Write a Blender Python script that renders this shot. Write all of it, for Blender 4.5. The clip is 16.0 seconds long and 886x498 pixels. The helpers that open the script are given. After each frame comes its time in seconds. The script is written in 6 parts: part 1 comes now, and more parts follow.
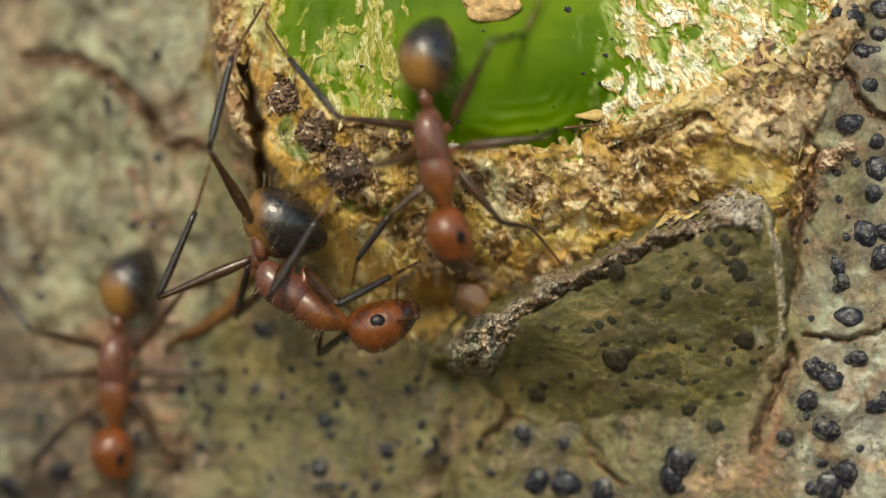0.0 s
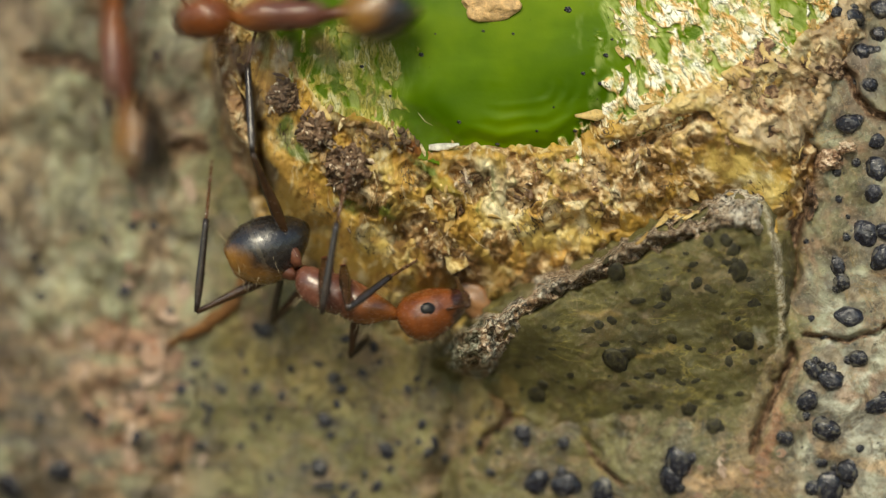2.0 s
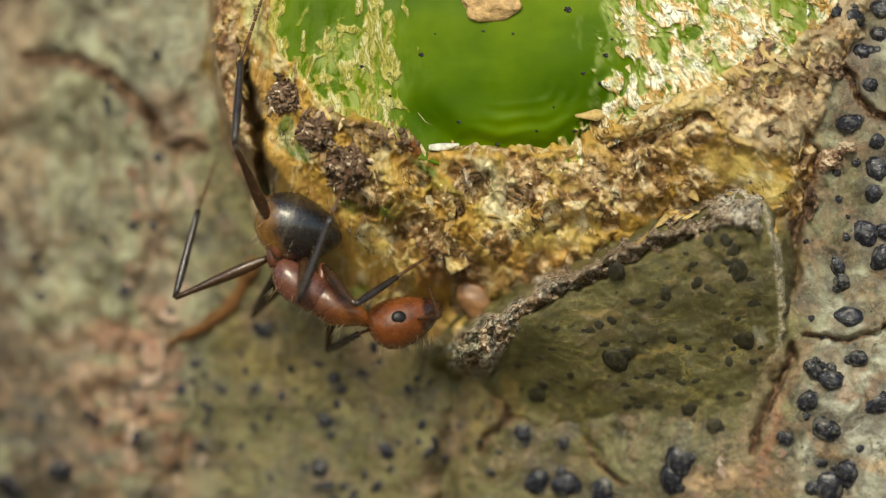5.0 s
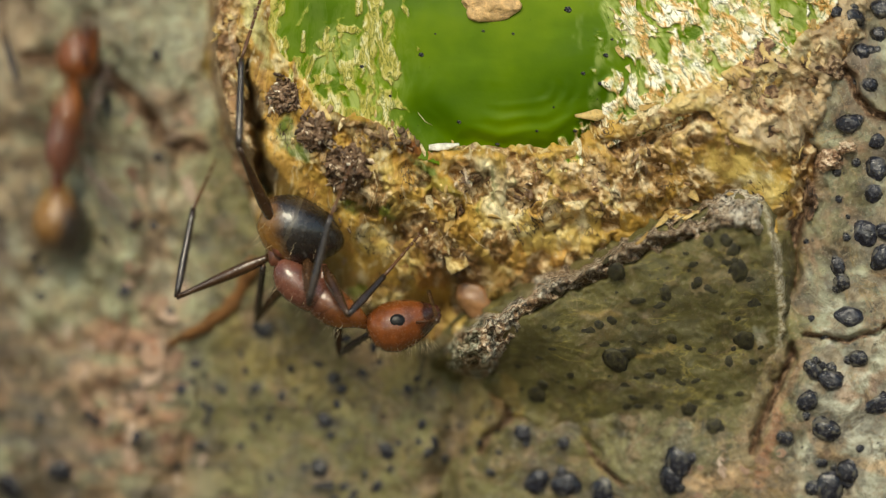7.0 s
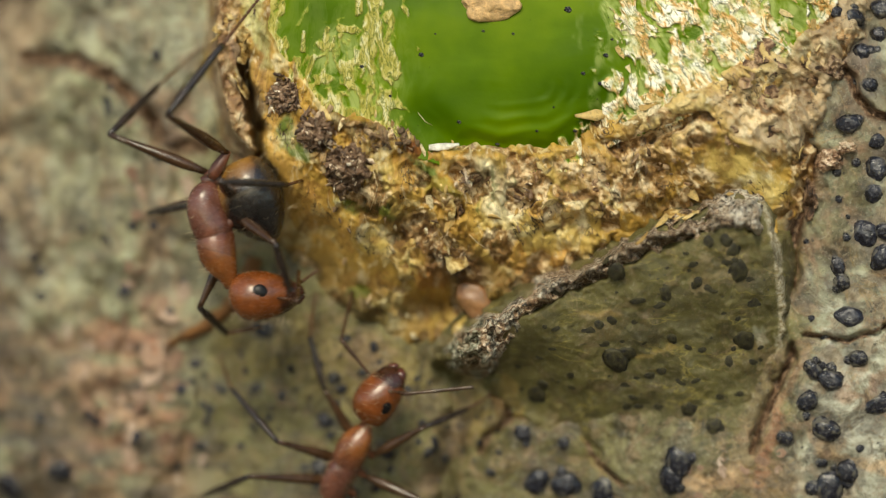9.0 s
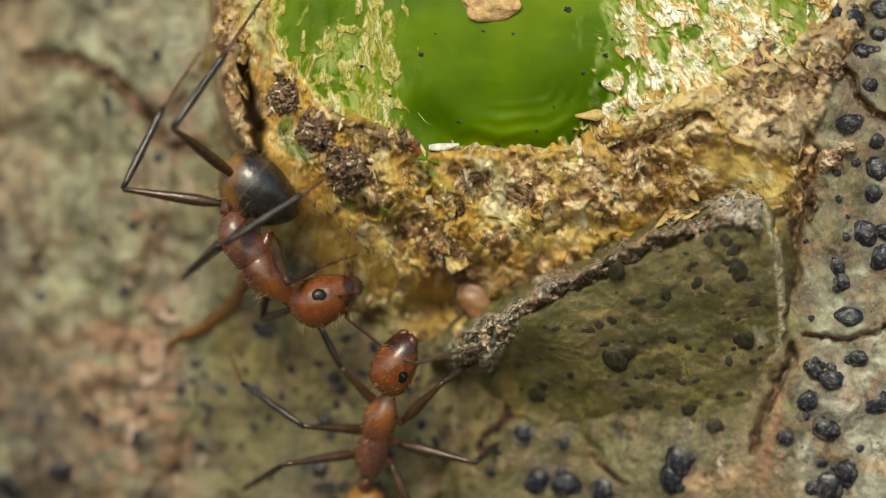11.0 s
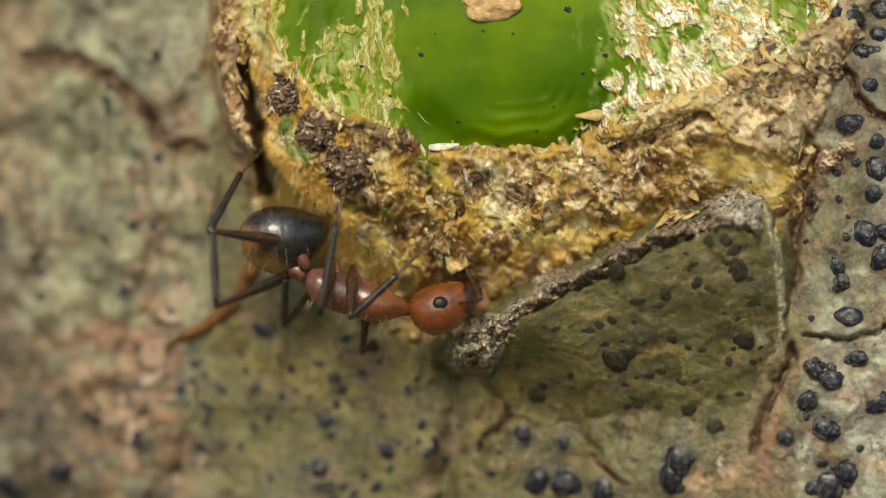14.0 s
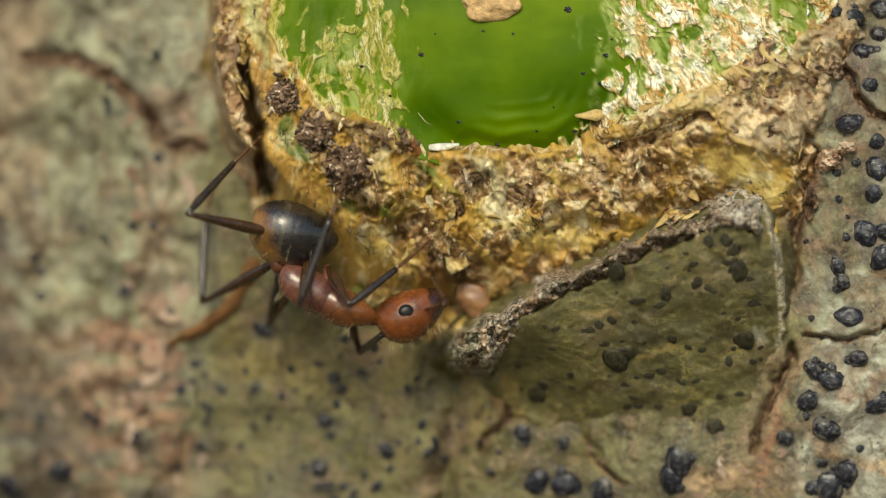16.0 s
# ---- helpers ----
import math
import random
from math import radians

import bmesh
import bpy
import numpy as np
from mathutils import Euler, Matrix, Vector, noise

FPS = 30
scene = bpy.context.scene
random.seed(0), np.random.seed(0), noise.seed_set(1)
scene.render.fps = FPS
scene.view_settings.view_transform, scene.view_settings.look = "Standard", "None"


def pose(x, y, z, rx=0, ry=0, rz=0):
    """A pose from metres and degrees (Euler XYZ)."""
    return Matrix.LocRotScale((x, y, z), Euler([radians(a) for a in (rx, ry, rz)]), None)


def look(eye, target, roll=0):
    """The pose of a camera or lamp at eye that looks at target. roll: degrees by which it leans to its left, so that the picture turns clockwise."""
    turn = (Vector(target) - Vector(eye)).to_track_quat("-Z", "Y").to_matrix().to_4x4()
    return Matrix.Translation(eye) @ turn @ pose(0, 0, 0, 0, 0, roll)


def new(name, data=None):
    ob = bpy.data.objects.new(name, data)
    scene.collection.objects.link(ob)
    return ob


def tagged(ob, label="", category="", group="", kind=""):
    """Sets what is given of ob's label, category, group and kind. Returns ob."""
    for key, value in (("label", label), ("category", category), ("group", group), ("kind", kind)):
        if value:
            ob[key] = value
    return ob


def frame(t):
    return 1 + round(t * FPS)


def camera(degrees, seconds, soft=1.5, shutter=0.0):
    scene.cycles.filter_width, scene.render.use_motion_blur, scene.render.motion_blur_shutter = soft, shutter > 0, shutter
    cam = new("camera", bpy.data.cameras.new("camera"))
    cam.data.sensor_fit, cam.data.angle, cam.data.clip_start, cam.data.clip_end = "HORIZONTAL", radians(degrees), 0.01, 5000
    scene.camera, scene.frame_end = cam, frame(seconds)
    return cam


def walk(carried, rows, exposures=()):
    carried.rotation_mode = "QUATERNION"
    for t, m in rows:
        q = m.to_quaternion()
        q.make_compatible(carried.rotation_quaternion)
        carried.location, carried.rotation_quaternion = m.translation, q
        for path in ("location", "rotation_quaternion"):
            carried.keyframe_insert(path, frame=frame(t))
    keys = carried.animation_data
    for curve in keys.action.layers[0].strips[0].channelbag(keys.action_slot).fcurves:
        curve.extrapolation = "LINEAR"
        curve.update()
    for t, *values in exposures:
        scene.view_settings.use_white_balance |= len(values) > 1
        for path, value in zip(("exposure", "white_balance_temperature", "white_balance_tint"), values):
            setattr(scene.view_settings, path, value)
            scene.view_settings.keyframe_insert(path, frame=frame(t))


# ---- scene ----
# The plan of the bark is 1568 x 882 units; 60 plan units are one millimetre on the bark.
UNIT = 0.001 / 60
REACH = 0.0993

cam = camera(15.0, 16.0, soft=1.2, shutter=1.0)
cam.data.dof.use_dof = True
cam.data.dof.focus_distance = REACH - 0.0001
cam.data.dof.aperture_fstop = 21
walk(cam, [(0.0, look((0, -REACH, 0), (0, 0, 0))), (16.0, look((0, -REACH, 0), (0, 0, 0)))],
     exposures=[(0.0, 0.09, 7150, 2), (3.6, 0.09, 7150, 2), (6.4, 0.02, 7150, 2), (7.6, 0.06, 7150, 2), (9.0, 0.05, 7150, 2), (12.5, 0.02, 7150, 2), (16.0, 0.04, 7150, 2)])

# ---- light ----
SUN_ELEVATION, SUN_TURN = 37, -10     # degrees; the turn is to the right of the camera's back
world = bpy.data.worlds.new("sky")
world.use_nodes = True
scene.world = world
sky = world.node_tree.nodes.new("ShaderNodeTexSky")
sky.sky_type = 'NISHITA'
sky.sun_disc = False
sky.sun_elevation = radians(SUN_ELEVATION)
sky.sun_rotation = radians(180 - SUN_TURN)
back = world.node_tree.nodes["Background"]
back.inputs["Strength"].default_value = 0.16
world.node_tree.links.new(sky.outputs["Color"], back.inputs["Color"])
sun = new("sun", bpy.data.lights.new("sun", "SUN"))
sun.data.energy, sun.data.angle, sun.data.color = 2.7, radians(20), (1.0, 0.91, 0.76)
sun_from = Vector((math.sin(radians(SUN_TURN)) * math.cos(radians(SUN_ELEVATION)),
                   -math.cos(radians(SUN_TURN)) * math.cos(radians(SUN_ELEVATION)),
                   math.sin(radians(SUN_ELEVATION))))
sun.matrix_world = look(sun_from, (0, 0, 0))


# ---- materials ----
class Mat:
    """A node material with short calls for its nodes. Lengths in its textures are millimetres."""

    def __init__(self, name, rough=0.6, metal=0.0, coords="Object"):
        self.m = bpy.data.materials.new(name)
        self.m.use_nodes = True
        self.t = self.m.node_tree
        self.b = self.t.nodes["Principled BSDF"]
        self.b.inputs["Roughness"].default_value = rough
        self.b.inputs["Metallic"].default_value = metal
        tc = self.t.nodes.new("ShaderNodeTexCoord")
        sc = self.node("ShaderNodeVectorMath", operation="SCALE")
        sc.inputs["Scale"].default_value = 1000.0
        self.link(tc.outputs[coords], sc.inputs[0])
        self.co = sc.outputs[0]

    def node(self, kind, **kw):
        n = self.t.nodes.new(kind)
        if "operation" in kw:
            n.operation = kw["operation"]
        return n

    def link(self, a, b):
        self.t.links.new(a, b)

    def uv(self, sx, sy):
        n = self.t.nodes.new("ShaderNodeUVMap")
        mp = self.node("ShaderNodeMapping")
        mp.inputs["Scale"].default_value = (sx, sy, 1)
        self.link(n.outputs["UV"], mp.inputs["Vector"])
        return mp.outputs["Vector"]

    def stretch(self, sx, sy, sz, co=None):
        mp = self.node("ShaderNodeMapping")
        mp.inputs["Scale"].default_value = (sx, sy, sz)
        self.link(co or self.co, mp.inputs["Vector"])
        return mp.outputs["Vector"]

    def noise(self, scale, detail=4, rough=0.6, co=None, warp=0.0):
        n = self.node("ShaderNodeTexNoise")
        n.inputs["Scale"].default_value, n.inputs["Detail"].default_value = scale, detail
        n.inputs["Roughness"].default_value, n.inputs["Distortion"].default_value = rough, warp
        self.link(co or self.co, n.inputs["Vector"])
        return n.outputs["Fac"]

    def cells(self, scale, co=None, feature="F1"):
        n = self.node("ShaderNodeTexVoronoi")
        n.feature = feature
        n.inputs["Scale"].default_value = scale
        self.link(co or self.co, n.inputs["Vector"])
        return n.outputs["Distance"]

    def ramp(self, fac, *stops):
        n = self.t.nodes.new("ShaderNodeValToRGB")
        e = n.color_ramp.elements
        while len(e) < len(stops):
            e.new(0.5)
        for el, (at, c) in zip(e, stops):
            el.position = at
            el.color = (*c, 1) if len(c) == 3 else (c[0], c[0], c[0], 1)
        self.link(fac, n.inputs["Fac"])
        return n.outputs["Color"]

    def mask(self, fac, lo, hi):
        n = self.t.nodes.new("ShaderNodeMapRange")
        n.inputs["From Min"].default_value, n.inputs["From Max"].default_value = lo, hi
        self.link(fac, n.inputs["Value"])
        return n.outputs["Result"]

    def mix(self, fac, a, b, mode="MIX"):
        n = self.t.nodes.new("ShaderNodeMix")
        n.data_type, n.blend_type = "RGBA", mode
        for sock, v in ((n.inputs["Factor"], fac), (n.inputs["A"], a), (n.inputs["B"], b)):
            if isinstance(v, (int, float)):
                sock.default_value = v
            elif isinstance(v, tuple):
                sock.default_value = (*v, 1)
            else:
                self.link(v, sock)
        return n.outputs["Result"]

    def times(self, a, b):
        n = self.node("ShaderNodeMath", operation="MULTIPLY")
        self.link(a, n.inputs[0])
        if isinstance(b, (int, float)):
            n.inputs[1].default_value = b
        else:
            self.link(b, n.inputs[1])
        return n.outputs[0]

    def plus(self, a, b):
        n = self.node("ShaderNodeMath", operation="ADD")
        self.link(a, n.inputs[0])
        self.link(b, n.inputs[1])
        return n.outputs[0]

    def node_abs(self, fac):
        """How far a noise is from its middle."""
        a = self.node("ShaderNodeMath", operation="SUBTRACT")
        self.link(fac, a.inputs[0])
        a.inputs[1].default_value = 0.5
        b = self.node("ShaderNodeMath", operation="ABSOLUTE")
        self.link(a.outputs[0], b.inputs[0])
        return b.outputs[0]

    def axis(self, i):
        n = self.t.nodes.new("ShaderNodeSeparateXYZ")
        self.link(self.co, n.inputs[0])
        return n.outputs[i]

    def island(self):
        return self.t.nodes.new("ShaderNodeNewGeometry").outputs["Random Per Island"]

    def each(self):
        return self.t.nodes.new("ShaderNodeObjectInfo").outputs["Random"]

    def color(self, c):
        if isinstance(c, tuple):
            self.b.inputs["Base Color"].default_value = (*c, 1)
        else:
            self.link(c, self.b.inputs["Base Color"])
        return self

    def gloss(self, fac):
        self.link(fac, self.b.inputs["Roughness"])
        return self

    def bump(self, fac, mm, strength=1.0):
        n = self.t.nodes.new("ShaderNodeBump")
        n.inputs["Strength"].default_value = strength
        n.inputs["Distance"].default_value = mm * 0.001
        self.link(fac, n.inputs["Height"])
        self.link(n.outputs["Normal"], self.b.inputs["Normal"])
        return self

    def given(self, name, socket="Color"):
        """A value that the mesh stores at its points."""
        n = self.t.nodes.new("ShaderNodeAttribute")
        n.attribute_name = name
        return n.outputs[socket]

    def skin(self, weight, radius_mm, tint=(1, 0.4, 0.2)):
        self.b.inputs["Subsurface Weight"].default_value = weight
        self.b.inputs["Subsurface Scale"].default_value = radius_mm * 0.001
        self.b.inputs["Subsurface Radius"].default_value = tint
        return self


def bark_material(name, depth=1.0, plate=False):
    """Bark that takes its pigment from the sheet; depth sets how strongly it is mottled."""
    m = Mat(name, 0.5)
    patch = m.noise(0.9, 7, 0.7, warp=1.0)
    mottle = m.noise(2.4, 7, 0.72, warp=0.8)
    grain = m.noise(9, 6, 0.72)
    col = m.given("pigment")
    col = m.mix(0.9 * depth, col, m.ramp(patch, (0.38, (0.16, 0.14, 0.12)), (0.45, (0.48, 0.46, 0.43)), (0.52, (0.74, 0.73, 0.70)), (0.60, (1.0, 1.0, 1.0))), "MULTIPLY")
    blush = m.mask(m.noise(0.75, 6, 0.68, warp=1.0), 0.53, 0.62)
    col = m.mix(m.times(blush, 0.5 * depth), col, m.ramp(mottle, (0.42, (0.10, 0.06, 0.04)), (0.50, (0.27, 0.16, 0.095)), (0.58, (0.50, 0.34, 0.22))))
    cool = m.mask(m.noise(0.6, 5, 0.66, m.stretch(1, 1, 1.3), 0.8), 0.545, 0.62)
    col = m.mix(m.times(cool, 0.45 * depth), col, (0.085, 0.080, 0.075))
    vein = m.mask(m.node_abs(m.noise(0.7, 5, 0.6, warp=1.2)), 0.022, 0.006)
    col = m.mix(m.times(m.times(vein, m.mask(m.noise(0.4, 3), 0.45, 0.55)), 0.5 * depth), col, m.ramp(mottle, (0.4, (0.30, 0.20, 0.06)), (0.6, (0.50, 0.36, 0.24))))
    col = m.mix(m.times(m.mask(grain, 0.54, 0.62), 0.40 * depth), col, (0.48, 0.45, 0.34))
    col = m.mix(m.times(m.mask(mottle, 0.54, 0.61), 0.55 * depth), col, (0.075, 0.055, 0.026))
    col = m.mix(m.times(m.mask(m.noise(4.5, 5, 0.7), 0.57, 0.63), 0.5 * depth), col, (0.18, 0.11, 0.05))
    crumbs = m.mask(m.plus(m.cells(3.4), m.times(m.noise(6, 3), 0.55)), 0.43, 0.33)
    col = m.mix(m.times(m.times(crumbs, m.mask(m.noise(0.7, 3), 0.42, 0.55)), 0.85), col, (0.035, 0.032, 0.028))
    seam = m.mask(m.plus(m.given("seam", "Fac"), m.times(m.noise(5, 5, 0.7), 0.6)), 0.62, 0.95)
    col = m.mix(seam, col, m.ramp(m.noise(6, 4, 0.7), (0.42, (0.045, 0.022, 0.011)), (0.52, (0.14, 0.075, 0.038)), (0.6, (0.36, 0.24, 0.15))))
    if plate:
        worn = m.mask(m.plus(m.given("edge", "Fac"), m.times(m.noise(2, 5, 0.7), 1.2)), 1.15, 1.5)
        col = m.mix(m.times(worn, 0.6), col, m.ramp(grain, (0.42, (0.28, 0.20, 0.10)), (0.55, (0.72, 0.66, 0.50))))
        gold = m.mask(m.node_abs(m.noise(0.55, 4, 0.55, m.stretch(0.6, 1, 1.7), 1.0)), 0.016, 0.003)
        col = m.mix(m.times(m.times(gold, m.mask(m.noise(0.5, 3), 0.45, 0.56)), 0.7), col, (0.30, 0.245, 0.07))
        stain = m.mask(m.noise(1.3, 5, 0.6, m.stretch(0.8, 1, 1.4), 0.8), 0.56, 0.63)
        col = m.mix(m.times(stain, 0.55), col, (0.045, 0.040, 0.014))
    m.color(col)
    m.gloss(m.mask(mottle, -0.3, 1.3))
    return m.bump(m.plus(m.times(grain, 0.5), m.plus(m.times(mottle, 0.9), m.times(m.noise(22, 4, 0.7), 0.2))), 0.10, 0.8).m


def crust_material():
    """Torn cork: pigment from the sheet, strands along its growth, crumbling brown where the seam value rises."""
    m = Mat("corky_crust", 0.65)
    strand = m.noise(1.0, 6, 0.64, m.uv(4.0, 13), 0.4)
    fine = m.noise(1.0, 5, 0.66, m.uv(10, 32), 0.5)
    grit = m.noise(7, 5, 0.7)
    blotch = m.noise(1.5, 6, 0.68, warp=0.4)
    col = m.given("pigment")
    col = m.mix(0.8, col, m.ramp(strand, (0.36, (0.30, 0.22, 0.16)), (0.43, (0.62, 0.55, 0.46)), (0.50, (0.86, 0.84, 0.80)), (0.60, (1.0, 1.0, 1.0))), "MULTIPLY")
    col = m.mix(m.times(m.mask(blotch, 0.54, 0.62), 0.55), col, m.ramp(fine, (0.4, (0.26, 0.11, 0.022)), (0.6, (0.46, 0.24, 0.055))))
    col = m.mix(m.times(m.mask(m.noise(0.9, 5, 0.6, warp=0.8), 0.55, 0.64), 0.45), col, m.ramp(fine, (0.40, (0.48, 0.40, 0.16)), (0.55, (0.78, 0.72, 0.45))))
    lump = m.noise(1.5, 6, 0.62, warp=0.4)
    brown = m.mask(m.plus(m.given("seam", "Fac"), m.times(blotch, 0.9)), 0.66, 0.98)
    col = m.mix(m.times(brown, 0.93), col, m.ramp(lump, (0.37, (0.028, 0.012, 0.004)), (0.44, (0.14, 0.064, 0.018)),
                                                (0.51, (0.35, 0.20, 0.072)), (0.59, (0.76, 0.60, 0.36))))
    col = m.mix(m.times(m.mask(fine, 0.57, 0.66), 0.45), col, (0.84, 0.76, 0.52))
    col = m.mix(m.times(m.mask(m.node_abs(m.noise(1.0, 4, 0.6, m.uv(5, 15), 0.4)), 0.013, 0.003), m.mask(m.noise(0.7, 3), 0.50, 0.60)), col, (0.05, 0.028, 0.012))
    col = m.mix(m.times(m.mask(m.node_abs(m.noise(1.1, 6, 0.66, warp=0.3)), 0.008, 0.002), m.mask(m.noise(0.5, 3), 0.54, 0.62)), col, (0.05, 0.028, 0.012))
    col = m.mix(m.times(m.mask(grit, 0.40, 0.34), 0.6), col, (0.085, 0.045, 0.018))
    m.color(col)
    m.gloss(m.mask(lump, -0.2, 1.1))
    m.bump(m.plus(m.plus(m.times(fine, 0.6), m.times(grit, 0.35)), m.plus(m.times(strand, 0.7), m.times(m.times(brown, lump), 1.2))), 0.13, 0.85)
    return m.m


def green_material():
    """Glossy green rind; where the cork value of the mesh rises, torn cream cork lies on it."""
    m = Mat("green_rind", 0.3)
    tone = m.noise(0.35, 3, 0.5)
    wave = m.noise(1.0, 3, 0.45, m.stretch(0.5, 0.5, 1.6), 0.4)
    col = m.ramp(tone, (0.36, (0.046, 0.102, 0.0005)), (0.5, (0.074, 0.142, 0.0006)), (0.64, (0.120, 0.195, 0.0010)))
    col = m.mix(m.times(m.mask(wave, 0.5, 0.70), 0.12), col, (0.17, 0.29, 0.02))
    dots = m.mask(m.plus(m.cells(2.2), m.times(m.noise(9, 2), 0.2)), 0.17, 0.13)
    col = m.mix(m.times(dots, m.mask(m.noise(0.9), 0.5, 0.55)), col, (0.015, 0.02, 0.004))
    n = m.t.nodes.new("ShaderNodeAttribute")
    n.attribute_name = "cork"
    cork = n.outputs["Fac"]
    x = m.axis(0)
    right = m.mask(x, 2.5, 4.5)
    ragged = m.noise(7, 4, 0.65)
    lift = m.plus(cork, m.times(ragged, 0.5))
    v = m.t.nodes.new("ShaderNodeAttribute")
    v.attribute_name = "veil"
    thin = m.noise(1.0, 5, 0.6, m.uv(6, 18), 1.5)
    col = m.mix(m.times(m.times(v.outputs["Fac"], m.mask(thin, 0.40, 0.58)), 0.7), col, (0.42, 0.48, 0.16))
    col = m.mix(m.times(m.mask(lift, 0.42, 0.66), 0.6), col, (0.30, 0.36, 0.045))
    over = m.times(m.mask(lift, 0.54, 0.98), m.mask(right, -3.2, 1.3))
    streak = m.noise(1.0, 5, 0.62, m.uv(9, 26), 1.4)
    tan = m.ramp(streak, (0.38, (0.26, 0.22, 0.04)), (0.46, (0.46, 0.38, 0.10)), (0.54, (0.62, 0.52, 0.20)), (0.62, (0.80, 0.74, 0.46)))
    cream = m.ramp(streak, (0.37, (0.48, 0.24, 0.07)), (0.44, (0.78, 0.50, 0.22)), (0.50, (0.94, 0.78, 0.52)), (0.59, (0.97, 0.94, 0.82)))
    cream = m.mix(right, tan, cream)
    cream = m.mix(m.times(m.mask(lift, 0.95, 0.65), 0.45), cream, (0.44, 0.42, 0.10))
    line = m.node_abs(m.noise(1.0, 5, 0.62, m.uv(7, 22), 2.0))
    cream = m.mix(m.times(m.mask(line, 0.034, 0.008), 0.85), cream, (0.045, 0.07, 0.015))
    n = m.node("ShaderNodeTexVoronoi")
    n.feature = "DISTANCE_TO_EDGE"
    n.inputs["Scale"].default_value = 1.0
    wobble = m.node("ShaderNodeVectorMath", operation="ADD")
    m.link(m.uv(10, 22), wobble.inputs[0])
    shake = m.node("ShaderNodeVectorMath", operation="SCALE")
    shake.inputs["Scale"].default_value = 1.1
    turb = m.node("ShaderNodeTexNoise")
    turb.inputs["Scale"].default_value, turb.inputs["Detail"].default_value = 2.2, 3
    m.link(m.co, turb.inputs["Vector"])
    m.link(turb.outputs["Color"], shake.inputs[0])
    m.link(shake.outputs[0], wobble.inputs[1])
    m.link(wobble.outputs[0], n.inputs["Vector"])
    mesh_gap = m.times(m.mask(n.outputs["Distance"], 0.06, 0.22), m.times(right, m.mask(m.noise(0.8, 4, 0.6), 0.64, 0.44)))
    cream = m.mix(m.times(mesh_gap, 0.8), cream, m.ramp(ragged, (0.40, (0.22, 0.29, 0.05)), (0.58, (0.66, 0.66, 0.36))))
    col = m.mix(over, col, cream)
    m.color(col)
    m.gloss(m.plus(m.mask(m.noise(4, 4), -0.2, 1.45), m.times(over, 0.25)))
    m.b.inputs["Specular IOR Level"].default_value = 0.09
    return m.bump(m.plus(m.plus(m.times(wave, 0.10), m.times(m.noise(9, 4), 0.06)), m.times(over, m.plus(m.plus(m.times(streak, 0.9), m.times(ragged, 0.35)), m.times(mesh_gap, -1.0)))), 0.10, 0.75).m


def rim_material():
    m = Mat("weathered_rim", 0.7)
    a = m.noise(2.2, 5, 0.7)
    g = m.noise(6.5, 5, 0.7, warp=0.6)
    col = m.ramp(g, (0.39, (0.030, 0.022, 0.016)), (0.46, (0.21, 0.11, 0.055)), (0.52, (0.50, 0.33, 0.19)), (0.60, (0.90, 0.79, 0.62)))
    col = m.mix(m.times(m.mask(a, 0.48, 0.56), 0.85), col, m.ramp(g, (0.42, (0.045, 0.042, 0.035)), (0.5, (0.33, 0.31, 0.24)), (0.58, (0.82, 0.79, 0.68))))
    col = m.mix(m.times(m.mask(m.noise(2.0, 5, 0.7), 0.54, 0.61), 0.75), col, (0.045, 0.040, 0.030))
    x = m.plus(m.axis(0), m.times(m.noise(1.5, 4), 1.2))
    pale = m.times(m.times(m.mask(x, 8.6, 9.0), m.mask(x, 10.1, 9.8)), 1.3)
    col = m.mix(m.times(pale, m.times(m.mask(g, 0.43, 0.54), 0.7)), col, m.ramp(a, (0.4, (0.55, 0.48, 0.36)), (0.6, (0.92, 0.87, 0.76))))
    mid = m.times(m.mask(x, 3.4, 4.4), m.mask(x, 9.2, 8.4))
    col = m.mix(m.times(mid, 0.55), col, m.ramp(g, (0.40, (0.030, 0.018, 0.010)), (0.48, (0.12, 0.07, 0.035)), (0.54, (0.27, 0.18, 0.10)), (0.62, (0.60, 0.48, 0.34))))
    tip = m.times(m.mask(x, 2.1, 1.5), m.mask(a, 0.42, 0.52))
    col = m.mix(m.times(tip, 0.7), col, m.ramp(g, (0.42, (0.03, 0.035, 0.015)), (0.5, (0.17, 0.18, 0.09)), (0.60, (0.66, 0.66, 0.52))))
    m.color(col)
    m.gloss(m.mask(g, 0.9, 0.1))
    return m.bump(g, 0.16, 1.0).m


def wart_material(name, dust=0.0):
    m = Mat(name, 0.3)
    g = m.noise(1.6, 4, 0.6)
    col = m.ramp(g, (0.35, (0.008, 0.008, 0.012)), (0.6, (0.024, 0.025, 0.036)), (0.75, (0.075, 0.072, 0.078)))
    worn = m.mask(m.plus(m.noise(1.8, 4, 0.6), m.times(m.each(), 0.12)), 0.58, 0.70)
    col = m.mix(m.times(worn, 0.55), col, (0.16, 0.145, 0.10))
    if dust:
        col = m.mix(m.times(m.mask(m.noise(1.5, 4), 0.30, 0.55), dust), col, (0.050, 0.044, 0.016))
    m.color(col)
    m.gloss(m.mask(g, 0.22 - 0.6 * dust, 1.35))
    m.b.inputs["Specular IOR Level"].default_value = 0.45 - 0.3 * dust
    m.b.inputs["Coat Weight"].default_value = 0.15 - 0.1 * dust
    m.b.inputs["Coat Roughness"].default_value = 0.10
    return m.bump(m.plus(m.times(m.noise(5, 3), 0.3), m.noise(1.5, 3)), 0.10, 0.7).m


